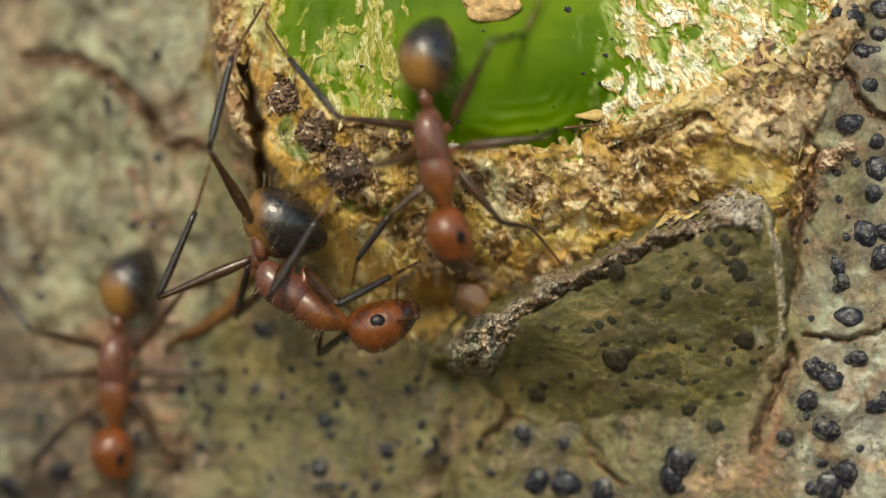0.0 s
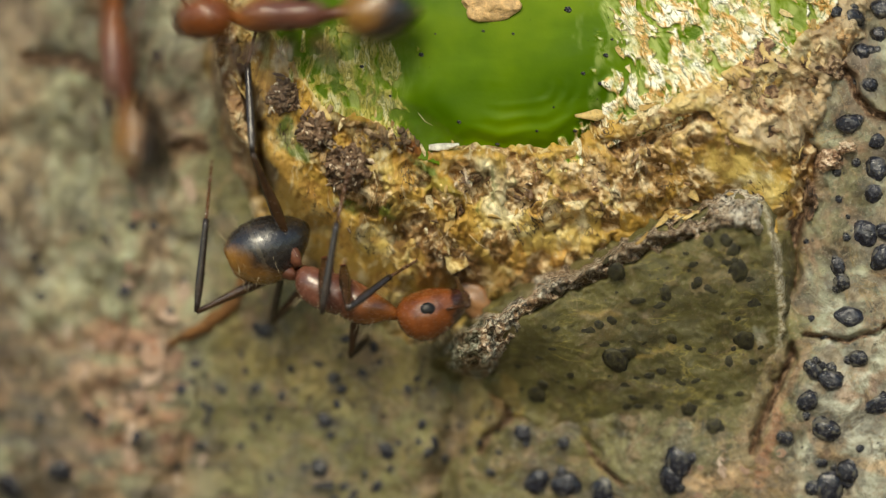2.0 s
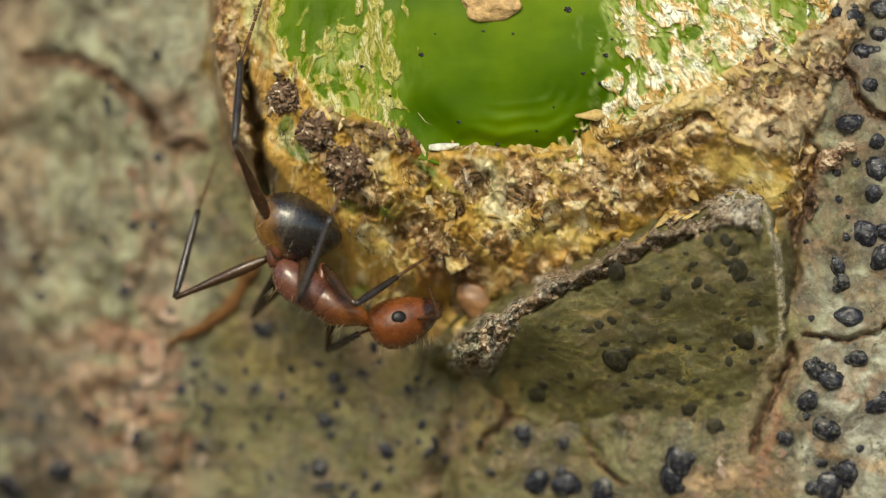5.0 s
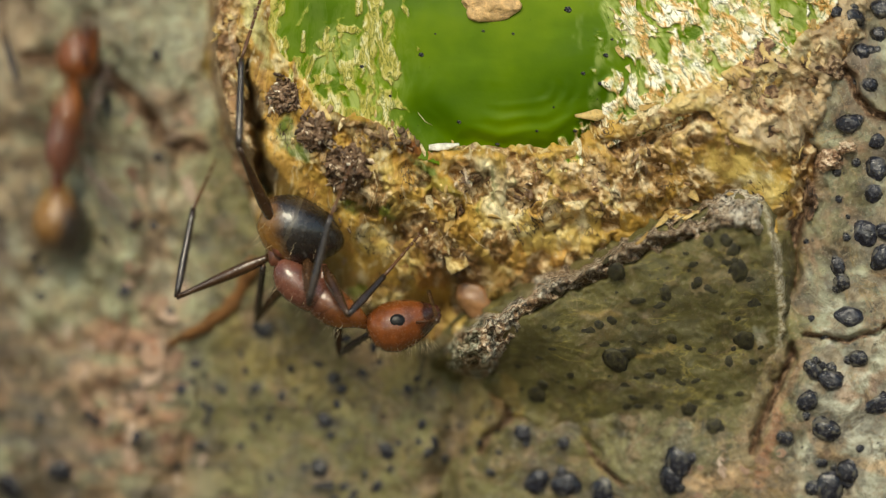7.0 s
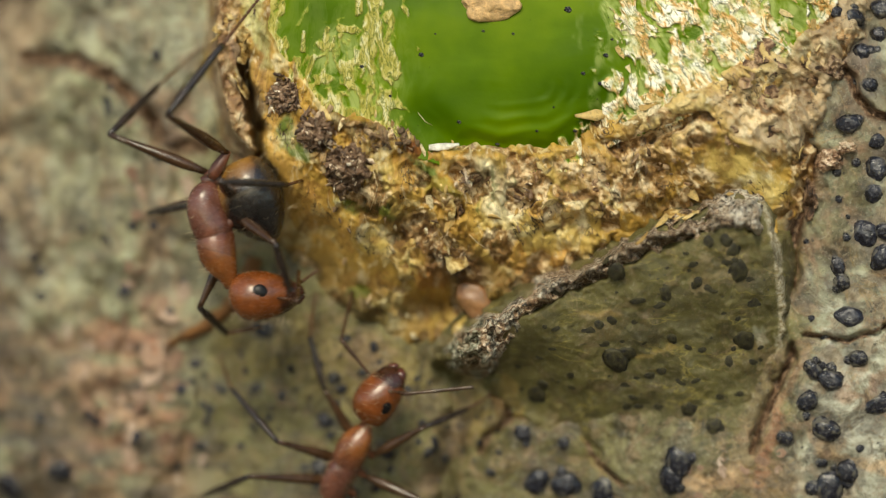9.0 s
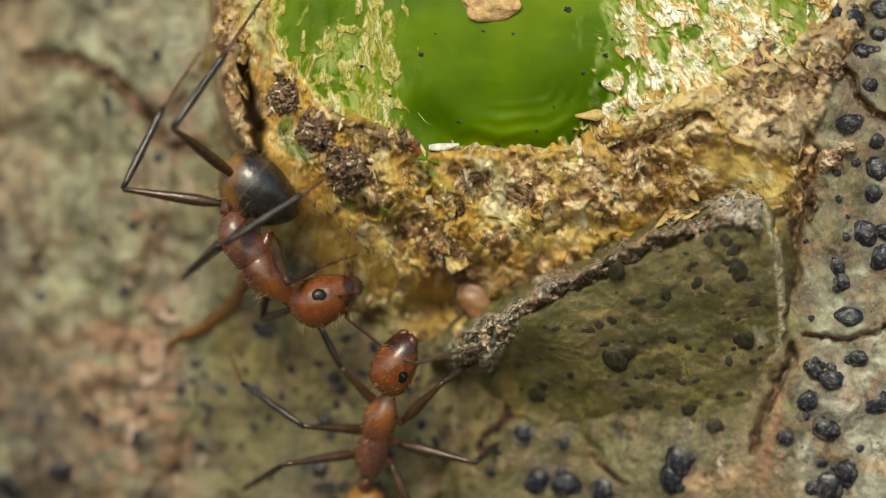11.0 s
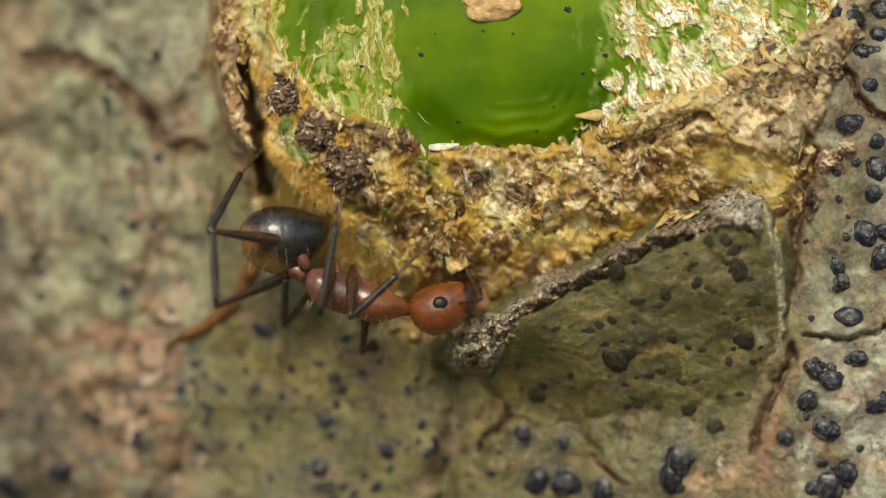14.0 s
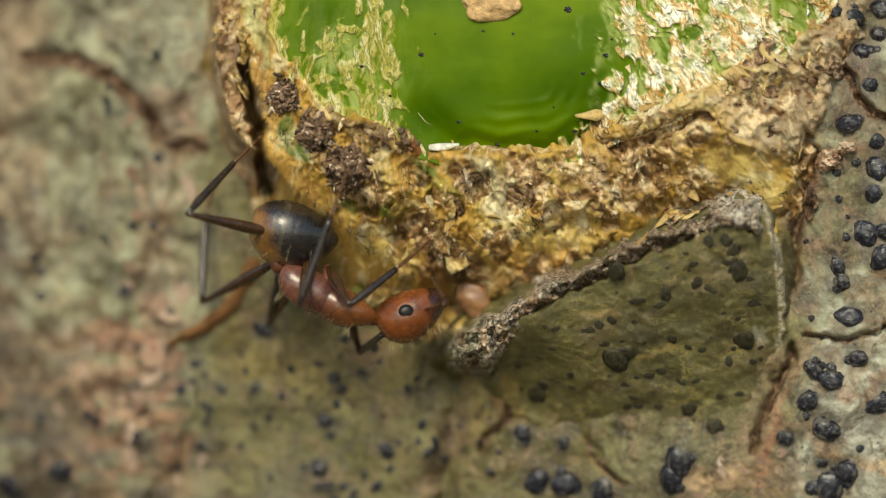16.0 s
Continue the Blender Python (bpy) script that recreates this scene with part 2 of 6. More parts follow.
def pellet_material():
    m = Mat("dark_frass", 0.6)
    # fine pale specks put glints into the colour; pale islands are light bits
    m.color(m.mix(m.times(m.mask(m.noise(5, 6, 0.75), 0.46, 0.58), 0.35),
                  m.ramp(m.island(), (0.0, (0.030, 0.016, 0.010)), (0.22, (0.09, 0.05, 0.027)), (0.48, (0.26, 0.155, 0.09)), (0.74, (0.55, 0.40, 0.26)), (1.0, (0.95, 0.85, 0.68))),
                  m.ramp(m.noise(9, 5), (0.42, (0.018, 0.010, 0.007)), (0.60, (0.44, 0.31, 0.19)))))
    m.b.inputs["Roughness"].default_value = 0.34
    return m.bump(m.noise(20, 3), 0.05, 1.0).m


def flake_material(name, lo, mid, hi):
    m = Mat(name, 0.65)
    pick = m.node("ShaderNodeMath", operation="FRACT")
    m.link(m.plus(m.island(), m.each()), pick.inputs[0])
    col = m.ramp(pick.outputs[0], (0.0, lo), (0.5, mid), (1.0, hi))
    m.color(m.mix(m.times(m.mask(m.noise(8, 4, 0.7), 0.47, 0.6), 0.6), col, tuple(c * 0.45 for c in mid)))
    return m.bump(m.noise(15, 4), 0.05, 0.8).m


def flaked_bark(name, lo, mid, hi):
    m = Mat(name, 0.7)
    g = m.noise(3.0, 6, 0.7, warp=0.5)
    m.color(m.ramp(m.plus(g, m.times(m.each(), 0.12)), (0.45, lo), (0.56, mid), (0.66, hi)))
    return m.bump(g, 0.15, 0.9).m


def cuticle_material(name, lo, hi, rough=0.3, glow=0.12):
    m = Mat(name, rough)
    g = m.noise(2.2, 4, 0.6)
    m.color(m.ramp(g, (0.3, lo), (0.7, hi)))
    m.skin(glow, 0.25, (1.0, 0.35, 0.12))
    m.gloss(m.mask(m.noise(6, 3), 0.42 - rough, 2.0))
    m.b.inputs["Coat Weight"].default_value = 0.3
    m.b.inputs["Coat Roughness"].default_value = 0.06
    m.b.inputs["Specular IOR Level"].default_value = 0.4
    return m.bump(m.plus(m.noise(24, 3), m.noise(9, 4)), 0.012, 0.6).m


def body_material(name, hind, fore, split, soft, sutures=()):
    """Cuticle that changes its colour along the body."""
    m = Mat(name, 0.4)
    g = m.noise(2.2, 5, 0.65)
    a = m.ramp(g, (0.32, tuple(c * 0.6 for c in hind)), (0.68, tuple(c * 1.25 for c in hind)))
    b = m.ramp(g, (0.32, tuple(c * 0.6 for c in fore)), (0.68, tuple(c * 1.25 for c in fore)))
    along = m.plus(m.axis(0), m.times(m.noise(1.5, 4), 0.5))
    col = m.mix(m.mask(along, split + 0.25 - soft, split + 0.25 + soft), a, b)
    for at_mm, lean in sutures:
        line = m.plus(m.plus(m.axis(0), m.times(m.axis(2), lean)), m.times(m.noise(3, 2), 0.06))
        col = m.mix(m.times(m.times(m.mask(line, at_mm - 0.07, at_mm), m.mask(line, at_mm + 0.05, at_mm)), 0.4), col, tuple(c * 0.25 for c in hind))
    m.color(col)
    m.skin(0.05, 0.25, (1.0, 0.35, 0.12))
    m.gloss(m.mask(m.noise(8, 4, 0.7), 0.06, 1.9))
    m.b.inputs["Coat Weight"].default_value = 0.45
    m.b.inputs["Coat Roughness"].default_value = 0.08
    m.b.inputs["Specular IOR Level"].default_value = 0.4
    return m.bump(m.plus(m.noise(26, 4, 0.7), m.times(m.noise(5, 3), 1.5)), 0.010, 0.7).m


def gaster_material(name, base):
    """Black plates with an orange base that reaches further as the base value rises."""
    m = Mat(name, 0.3)
    x, z = m.axis(0), m.axis(2)
    wob = m.plus(m.plus(x, m.times(z, -0.60)), m.times(m.noise(0.9, 4), 1.3))
    col = m.ramp(m.mask(wob, base, base + 3.1), (0.0, (0.27, 0.135, 0.026)), (0.17, (0.22, 0.10, 0.02)), (0.27, (0.07, 0.035, 0.015)),
                 (0.33, (0.016, 0.013, 0.012)), (1.0, (0.009, 0.008, 0.008)))
    edge = m.plus(x, m.times(m.noise(2.0, 3), 0.10))
    ring = m.times(m.mask(edge, 0.86, 1.02), m.mask(edge, 1.07, 1.03))
    col = m.mix(m.times(ring, 0.12), col, (0.34, 0.28, 0.18))
    down = m.mask(m.noise(1.4, 5, 0.7, m.stretch(0.5, 1.5, 1.5)), 0.52, 0.64)
    col = m.mix(m.times(down, 0.35), col, (0.060, 0.038, 0.020))
    m.color(col)
    m.gloss(m.mask(m.noise(5, 4), 0.22, 1.35))
    m.b.inputs["Specular IOR Level"].default_value = 0.6
    m.b.inputs["Coat Weight"].default_value = 0.5
    m.b.inputs["Coat Roughness"].default_value = 0.12
    return m.bump(m.plus(m.noise(25, 4), m.noise(4, 4, 0.6, m.stretch(0.4, 1, 1))), 0.018, 0.7).m


def plain_material(name, col, rough=0.5, grain=10.0, depth=0.03, shine=0.5):
    m = Mat(name, rough)
    m.b.inputs["Specular IOR Level"].default_value = shine
    g = m.noise(grain, 4, 0.65)
    m.color(m.ramp(g, (0.3, tuple(c * 0.6 for c in col)), (0.7, tuple(min(1, c * 1.3) for c in col))))
    return m.bump(g, depth, 0.8).m


BARK = bark_material("lichen_bark", 1.0)
PLATE = bark_material("olive_bark_plate", 0.45, True)
CRUST = crust_material()
GREEN = green_material()
RIM = rim_material()
WART = wart_material("black_wart")
DUSTY_WART = wart_material("dusty_wart", 0.8)
PELLET = pellet_material()
FLAKE = flake_material("cork_flake", (0.45, 0.27, 0.07), (0.68, 0.50, 0.20), (0.86, 0.78, 0.55))
CORK_PLATE = flaked_bark("torn_cork", (0.20, 0.10, 0.022), (0.46, 0.29, 0.075), (0.74, 0.58, 0.27))
BROWN_PLATE = flaked_bark("torn_brown_cork", (0.035, 0.018, 0.010), (0.20, 0.105, 0.05), (0.52, 0.36, 0.21))
HUSK = flake_material("brown_husk", (0.10, 0.06, 0.03), (0.26, 0.16, 0.08), (0.48, 0.35, 0.2))
RUST_PALE = cuticle_material("pale_rust_cuticle", (0.060, 0.022, 0.013), (0.17, 0.060, 0.032), 0.28, 0.05)
LEG = cuticle_material("dark_leg", (0.024, 0.012, 0.006), (0.075, 0.036, 0.016), 0.3, 0.0)
SHIN = cuticle_material("black_leg", (0.014, 0.011, 0.010), (0.040, 0.028, 0.023), 0.28, 0.0)
FOOT = cuticle_material("brown_foot", (0.07, 0.032, 0.016), (0.15, 0.07, 0.032), 0.4, 0.0)
HEAD = body_material("head_cuticle", (0.185, 0.052, 0.012), (0.045, 0.015, 0.008), 1.70, 0.05)
THORAX = body_material("thorax_cuticle", (0.150, 0.058, 0.038), (0.21, 0.070, 0.018), 0.35, 0.45, ((0.03, 0.0), (0.62, 0.55), (-0.55, -0.5)))
GASTER = gaster_material("banded_cuticle", 0.46)
DARK_GASTER = gaster_material("dark_banded_cuticle", 0.27)
EYE = plain_material("eye_black", (0.010, 0.009, 0.009), 0.25, 30, 0.006, 0.2)
JAW = cuticle_material("dark_jaw", (0.05, 0.015, 0.01), (0.12, 0.035, 0.02), 0.3, 0.0)
BRISTLE = plain_material("straw_bristle", (0.62, 0.50, 0.30), 0.4)
SCALE_SHELL = body_material("brown_shell", (0.25, 0.10, 0.034), (0.30, 0.15, 0.066), 0.0, 0.45)
TENDRIL = plain_material("rusty_stalk", (0.20, 0.085, 0.02), 0.7, 5, 0.2)
PINK_FLAKE = flake_material("pink_bark_flake", (0.20, 0.11, 0.07), (0.40, 0.26, 0.18), (0.56, 0.44, 0.34))
PINK_LUMP = flaked_bark("pale_bark_lump", (0.12, 0.06, 0.035), (0.50, 0.32, 0.20), (0.84, 0.70, 0.54))
DARK_LUMP = flaked_bark("brown_bark_lump", (0.025, 0.014, 0.009), (0.16, 0.09, 0.05), (0.46, 0.33, 0.21))
SOIL = plain_material("soil", (0.10, 0.075, 0.045), 0.9, 0.02, 2.0)
SCAB = plain_material("tan_scab", (0.62, 0.40, 0.18), 0.7, 5, 0.15)
CHIP = plain_material("white_chip", (0.80, 0.74, 0.62), 0.6, 6, 0.08)


# ---- making meshes ----
def part(name, mesh, material, parent=None, label=""):
    """One mesh object, under a thing or a part where parent is given."""
    if isinstance(mesh, bmesh.types.BMesh):
        bm, mesh = mesh, bpy.data.meshes.new(name)
        bm.to_mesh(mesh)
        bm.free()
        mesh.shade_smooth()
    ob = new(name, mesh)
    if material and not mesh.materials:
        mesh.materials.append(material)
    if parent:
        ob.parent = parent
    return tagged(ob, label)


def hub(name, m=Matrix()):
    """An Empty that carries the parts of a thing."""
    ob = new(name)
    ob.empty_display_size = 0.001
    ob.matrix_basis = m
    return ob


def plan(x, y, h):
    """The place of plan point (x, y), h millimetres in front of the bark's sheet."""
    k = (REACH - h * 0.001) / REACH * UNIT
    return ((x - 784) * k, -h * 0.001, (441 - y) * k)


def at(x, y, h):
    return Vector(plan(x, y, h))


def lattice(ix, iy, seed):
    n = (ix.astype(np.int64) * 374761393 + iy.astype(np.int64) * 668265263 + seed * 974634413) & 0x7fffffff
    n = ((n ^ (n >> 13)) * 1274126177) & 0x7fffffff
    return ((n ^ (n >> 16)) & 0xffff) / 32767.5 - 1.0


def value_noise(x, y, seed=0):
    ix, iy = np.floor(x), np.floor(y)
    fx, fy = x - ix, y - iy
    fx, fy = fx * fx * fx * (fx * (fx * 6 - 15) + 10), fy * fy * fy * (fy * (fy * 6 - 15) + 10)
    a, b = lattice(ix, iy, seed), lattice(ix + 1, iy, seed)
    c, d = lattice(ix, iy + 1, seed), lattice(ix + 1, iy + 1, seed)
    return (a + (b - a) * fx) * (1 - fy) + (c + (d - c) * fx) * fy


def fbm(x, y, size, octaves=4, seed=0, gain=0.5):
    """Noise of about -1 to 1 whose largest lumps are size plan units across."""
    total, amp, f = 0.0, 1.0, 1.0 / size
    for o in range(octaves):
        c, s = math.cos(o * 1.3 + 0.4), math.sin(o * 1.3 + 0.4)
        total = total + amp * value_noise((x * c - y * s) * f + 17.3 * o, (x * s + y * c) * f - 9.1 * o, seed + o)
        amp, f = amp * gain, f * 2.03
    return total


def ridged(x, y, size, octaves=4, seed=0):
    return 1.0 - 2.0 * np.abs(fbm(x, y, size, octaves, seed, 0.55))


def smooth(v, lo, hi):
    v = np.clip((v - lo) / (hi - lo), 0, 1)
    return v * v * (3 - 2 * v)


def near(x, y, line, closed=False):
    """Distance to a line of points."""
    best = np.full(np.shape(x), 1e9)
    pts = list(line) + ([line[0]] if closed else [])
    for (ax, ay), (bx, by) in zip(pts, pts[1:]):
        dx, dy = bx - ax, by - ay
        s = np.clip(((x - ax) * dx + (y - ay) * dy) / (dx * dx + dy * dy), 0, 1)
        best = np.minimum(best, np.hypot(x - ax - s * dx, y - ay - s * dy))
    return best


def inside(x, y, ring):
    """Distance to a closed outline, positive within it."""
    odd = np.zeros(np.shape(x), bool)
    for (ax, ay), (bx, by) in zip(ring, ring[1:] + ring[:1]):
        if ay != by:
            odd ^= ((ay > y) != (by > y)) & (x < (bx - ax) * (y - ay) / (by - ay) + ax)
    return np.where(odd, 1, -1) * near(x, y, ring, True)


# ---- the forms of the bark ----
SWELLING = [(362, -260), (362, 100), (385, 220), (430, 330), (480, 430), (570, 510), (690, 590), (800, 650), (890, 565),
            (1050, 480), (1200, 410), (1330, 365), (1375, 430), (1412, 370), (1440, 240), (1490, 110), (1530, 0), (1560, -260)]
BARE = [(735, -260), (730, 0), (742, 100), (752, 190), (800, 254), (880, 272), (980, 270), (1045, 240), (1068, 170),
        (1062, 90), (1040, 20), (1030, -260)]
STREAKED = [(480, -260), (474, 60), (512, 160), (590, 205), (690, 232), (790, 262), (900, 276), (1010, 272), (1075, 225),
            (1180, 190), (1290, 130), (1400, 60), (1450, 0), (1470, -260)]
FLAP = [(784, 628), (820, 588), (870, 546), (960, 503), (1050, 462), (1130, 415), (1220, 382), (1300, 348), (1352, 352), (1378, 440), (1394, 560),
        (1390, 620), (1345, 730), (1290, 830), (1150, 850), (1000, 790), (900, 720), (850, 670)]
FLAP_RIM = [(824, 628), (850, 600), (905, 560), (975, 515), (1060, 470), (1140, 430), (1220, 395), (1300, 368), (1345, 372)]
CRACKS = [([(50, 105), (130, 108), (190, 135), (240, 180), (275, 215)], 13, 0.5),
          ([(270, 215), (300, 255), (360, 262)], 12, 0.45),
          ([(1425, 592), (1470, 598), (1500, 606), (1568, 578), (1640, 570)], 4, 0.45),
          ([(1498, 130), (1520, 175), (1540, 200), (1600, 214)], 7, 0.6),
          ([(1405, 620), (1375, 690), (1345, 760), (1330, 800)], 6, 0.5),
          ([(905, 680), (900, 735), (960, 744), (1020, 742)], 5, 0.45),
          ([(850, 800), (870, 762), (905, 742)], 6, 0.4),
          ([(1030, 742), (1045, 800), (1100, 860)], 5, 0.35),
          ([(800, 660), (815, 740), (790, 830), (770, 960)], 26, 0.7),
          ([(1440, 270), (1420, 360), (1398, 440), (1400, 500)], 11, 0.55)]
RIDGE = [(468, 50), (492, 96), (528, 140), (562, 182), (606, 214), (660, 226)]
RIND_GAP = [(426, 70), (433, 130), (444, 190), (460, 250), (474, 335)]


def sheet_depth(x, y):
    """The bark's large form: a trunk that turns away on one side."""
    return np.interp(x, [-400, -100, 150, 350, 480, 620, 850, 1100, 1350, 1600, 2000],
                     [-8.2, -6.5, -5.1, -4.2, -3.5, -2.9, -2.1, -1.2, -0.5, 0.0, 0.1]) - 0.0022 * np.maximum(y - 540, 0) - 0.002 * np.maximum(180 - y, 0)


def swell(x, y):
    """The swelling's form: a shelf that stands off the bark, domed; steep at its flank, hollow below."""
    d = inside(x, y, SWELLING)
    base = sheet_depth(x, y)
    shelf = np.maximum(base + 0.3, np.interp(y - 0.25 * (x - 600), [300, 540], [-1.0, -2.4]))
    t = np.clip(d / 380, 0, 1)
    wide = np.interp(y, [230, 420], [24, 140]) + 90 * smooth(x, 1150, 1350)
    return base + (shelf - base) * smooth(d, 0, wide) + 1.5 * (1 - (1 - t) ** 2) + np.minimum(d, 0) * 0.03


def bark_height(x, y):
    h = sheet_depth(x, y)
    coarse = 1.0 + 1.3 * smooth(-x, -420, -150)
    h = h + coarse * (0.16 * fbm(x, y, 150, 3, 3) + 0.07 * fbm(x, y, 45, 3, 5)) + 0.026 * ridged(x, y, 16, 3, 8)
    h = h + 0.25 * smooth(fbm(x * 1.6, y * 0.6, 120, 3, 21), 0.15, 0.55) * smooth(-x, -430, -330)
    wx, wy = x + 9 * fbm(x, y, 30, 2, 31), y + 9 * fbm(x, y, 30, 2, 32)
    for line, width, depth in CRACKS:
        h = h - depth * np.exp(-(near(wx, wy, line) / width) ** 2)
    return h - 3.0 * smooth(inside(x + 26 * fbm(x, y, 80, 4, 33), y + 20 * fbm(x, y, 60, 3, 34), SWELLING), 12, 60)


def cork_cover(x, y):
    """How far torn cork covers the green: a net of strands on one side, slivers on the other."""
    r, a = polar(x, y)
    u, v = a / 1.6 * 980, r * 400
    w1, w2 = 22 * fbm(x, y, 46, 3, 101), 26 * fbm(x, y, 46, 3, 102)
    bare = inside(x, y, BARE) + 34 * fbm(x * 1.3, y, 46, 3, 91)
    side = smooth(x, 880, 980)
    net = 0.75 * ridged(u + w1, (v + w2) / 2.2, 26, 2, 103) + 0.42 * ridged(u - w2, (v + w1) / 1.5, 13, 2, 107)
    net = net + 0.52 + 0.25 * smooth(x + y, 1250, 1420) - 0.9 * smooth(fbm(x, y, 75, 2, 93), 0.25, 0.6)
    sx, sy = x + 5 * fbm(x, y, 24, 3, 111), y + 9 * fbm(x, y, 30, 2, 112)
    fibre_by = 0.5 * fbm(u + w1, (v + w2) / 3.0, 9, 3, 104)

    def strand(width, *line):
        return 1.5 * smooth(near(sx, sy, line), width * 1.5, width * 0.2)

    sliver = 1.35 * smooth(near(sx, sy, [(470, -60), (468, 40), (492, 120), (560, 190), (640, 232), (720, 262)]), 40, 8)
    for part_of in (strand(17, (665, -60), (662, 60)), strand(10, (650, 70), (655, 105)), strand(9, (672, 70), (685, 135)), strand(11, (692, 30), (690, 90), (704, 135)),
                    strand(6, (718, -20), (722, 60)), strand(4, (732, 70), (734, 120)), strand(6, (746, 155), (748, 200)), strand(6, (772, 140), (776, 178)),
                    strand(6, (494, -40), (498, 20)), strand(4, (528, 100), (522, 140)), strand(5, (540, 55), (535, 85)), strand(6, (550, 105), (548, 145)),
                    strand(5, (562, 130), (565, 150)), strand(5, (505, 70), (512, 105)), strand(4, (583, 55), (580, 70)), strand(9, (605, 48), (628, 58)),
                    strand(7, (632, -40), (634, 20)), strand(6, (700, 160), (712, 185)), strand(5, (690, 145), (692, 165))):
        sliver = np.maximum(sliver, part_of)
    rings = ridged(sx, sy / 1.25, 34, 2, 113)
    sliver = np.maximum(sliver, (0.25 + 0.75 * smooth(rings, -0.1, 0.75)) * 1.25 * smooth(near(sx, sy, [(588, 110), (625, 130), (625, 190), (680, 200)]), 62, 30))
    sliver = sliver - 0.55 + fibre_by
    value = net * side + sliver * (1 - side) - 1.5 * smooth(bare, -50 + 14 * side, 8)
    return smooth(value, -0.45, 0.75) * smooth(-bare, -4, 14)


def green_height(x, y):
    ripple = np.sin(inside(x, y, BARE) / 5 + 4 * fbm(x, y, 130, 2, 42)) * smooth(y, 100, 200) * smooth(fbm(x, y * 1.5, 90, 2, 43), -0.2, 0.4)
    return (swell(x, y) - 0.10 + 0.03 * fbm(x, y * 1.6, 150, 2, 41) + 0.022 * ripple + np.interp(x, [880, 980], [0.025, 0.10]) * cork_cover(x, y)
            - 0.35 * np.exp(-(inside(x, y, BARE) / 26) ** 2) * smooth(y, 150, 260))


def polar(x, y):
    dx, dy = x - 640, y + 700
    return np.hypot(dx, dy) / 400, np.arctan2(dy, dx) * 1.6


def crumbling(x, y):
    """Where the crust has broken into brown crumbs, and where it is whole."""
    wx, wy = x + 14 * fbm(x, y, 50, 3, 262), y + 14 * fbm(x, y, 50, 3, 265)

    def along(width, *line):
        return smooth(near(wx, wy, line), width * 1.5, width * 0.5)

    v = 0.85 * along(13, (1090, 262), (1160, 240), (1240, 208))
    for worth in (0.46 * along(34, (1020, 305), (1100, 312), (1190, 292), (1235, 320)), 0.6 * along(14, (1000, 345), (1058, 345)),
                  0.75 * along(13, (918, 292), (968, 296)), 0.6 * along(13, (925, 338), (945, 352)), 0.75 * along(18, (815, 310), (828, 345)),
                  0.66 * along(30, (740, 410), (790, 455), (828, 490)), 0.55 * along(20, (700, 425), (740, 400)), 0.50 * along(22, (1110, 362), (1220, 362), (1300, 345)),
                  0.6 * along(20, (600, 335), (645, 335)), 0.42 * along(26, (385, -60), (392, 110), (425, 280)), 0.36 * along(60, (1310, 185), (1400, 175), (1450, 90)),
                  0.85 * along(20, (1445, 255), (1428, 350), (1405, 440)), 0.6 * along(15, (760, 345), (800, 380)), 0.5 * along(20, (1360, 40), (1400, 20))):
        v = np.maximum(v, worth)
    whole = np.maximum(smooth(near(x, y, [(470, 120), (500, 300), (570, 400), (660, 470)]), 75, 30), smooth(near(x, y, [(1280, 290), (1345, 340)]), 60, 25))
    pits = smooth(fbm(x * 1.2, y, 58, 4, 66, 0.55), 0.12, 0.55)
    return np.maximum(v, 0.54 * pits * (1 - 0.85 * whole))


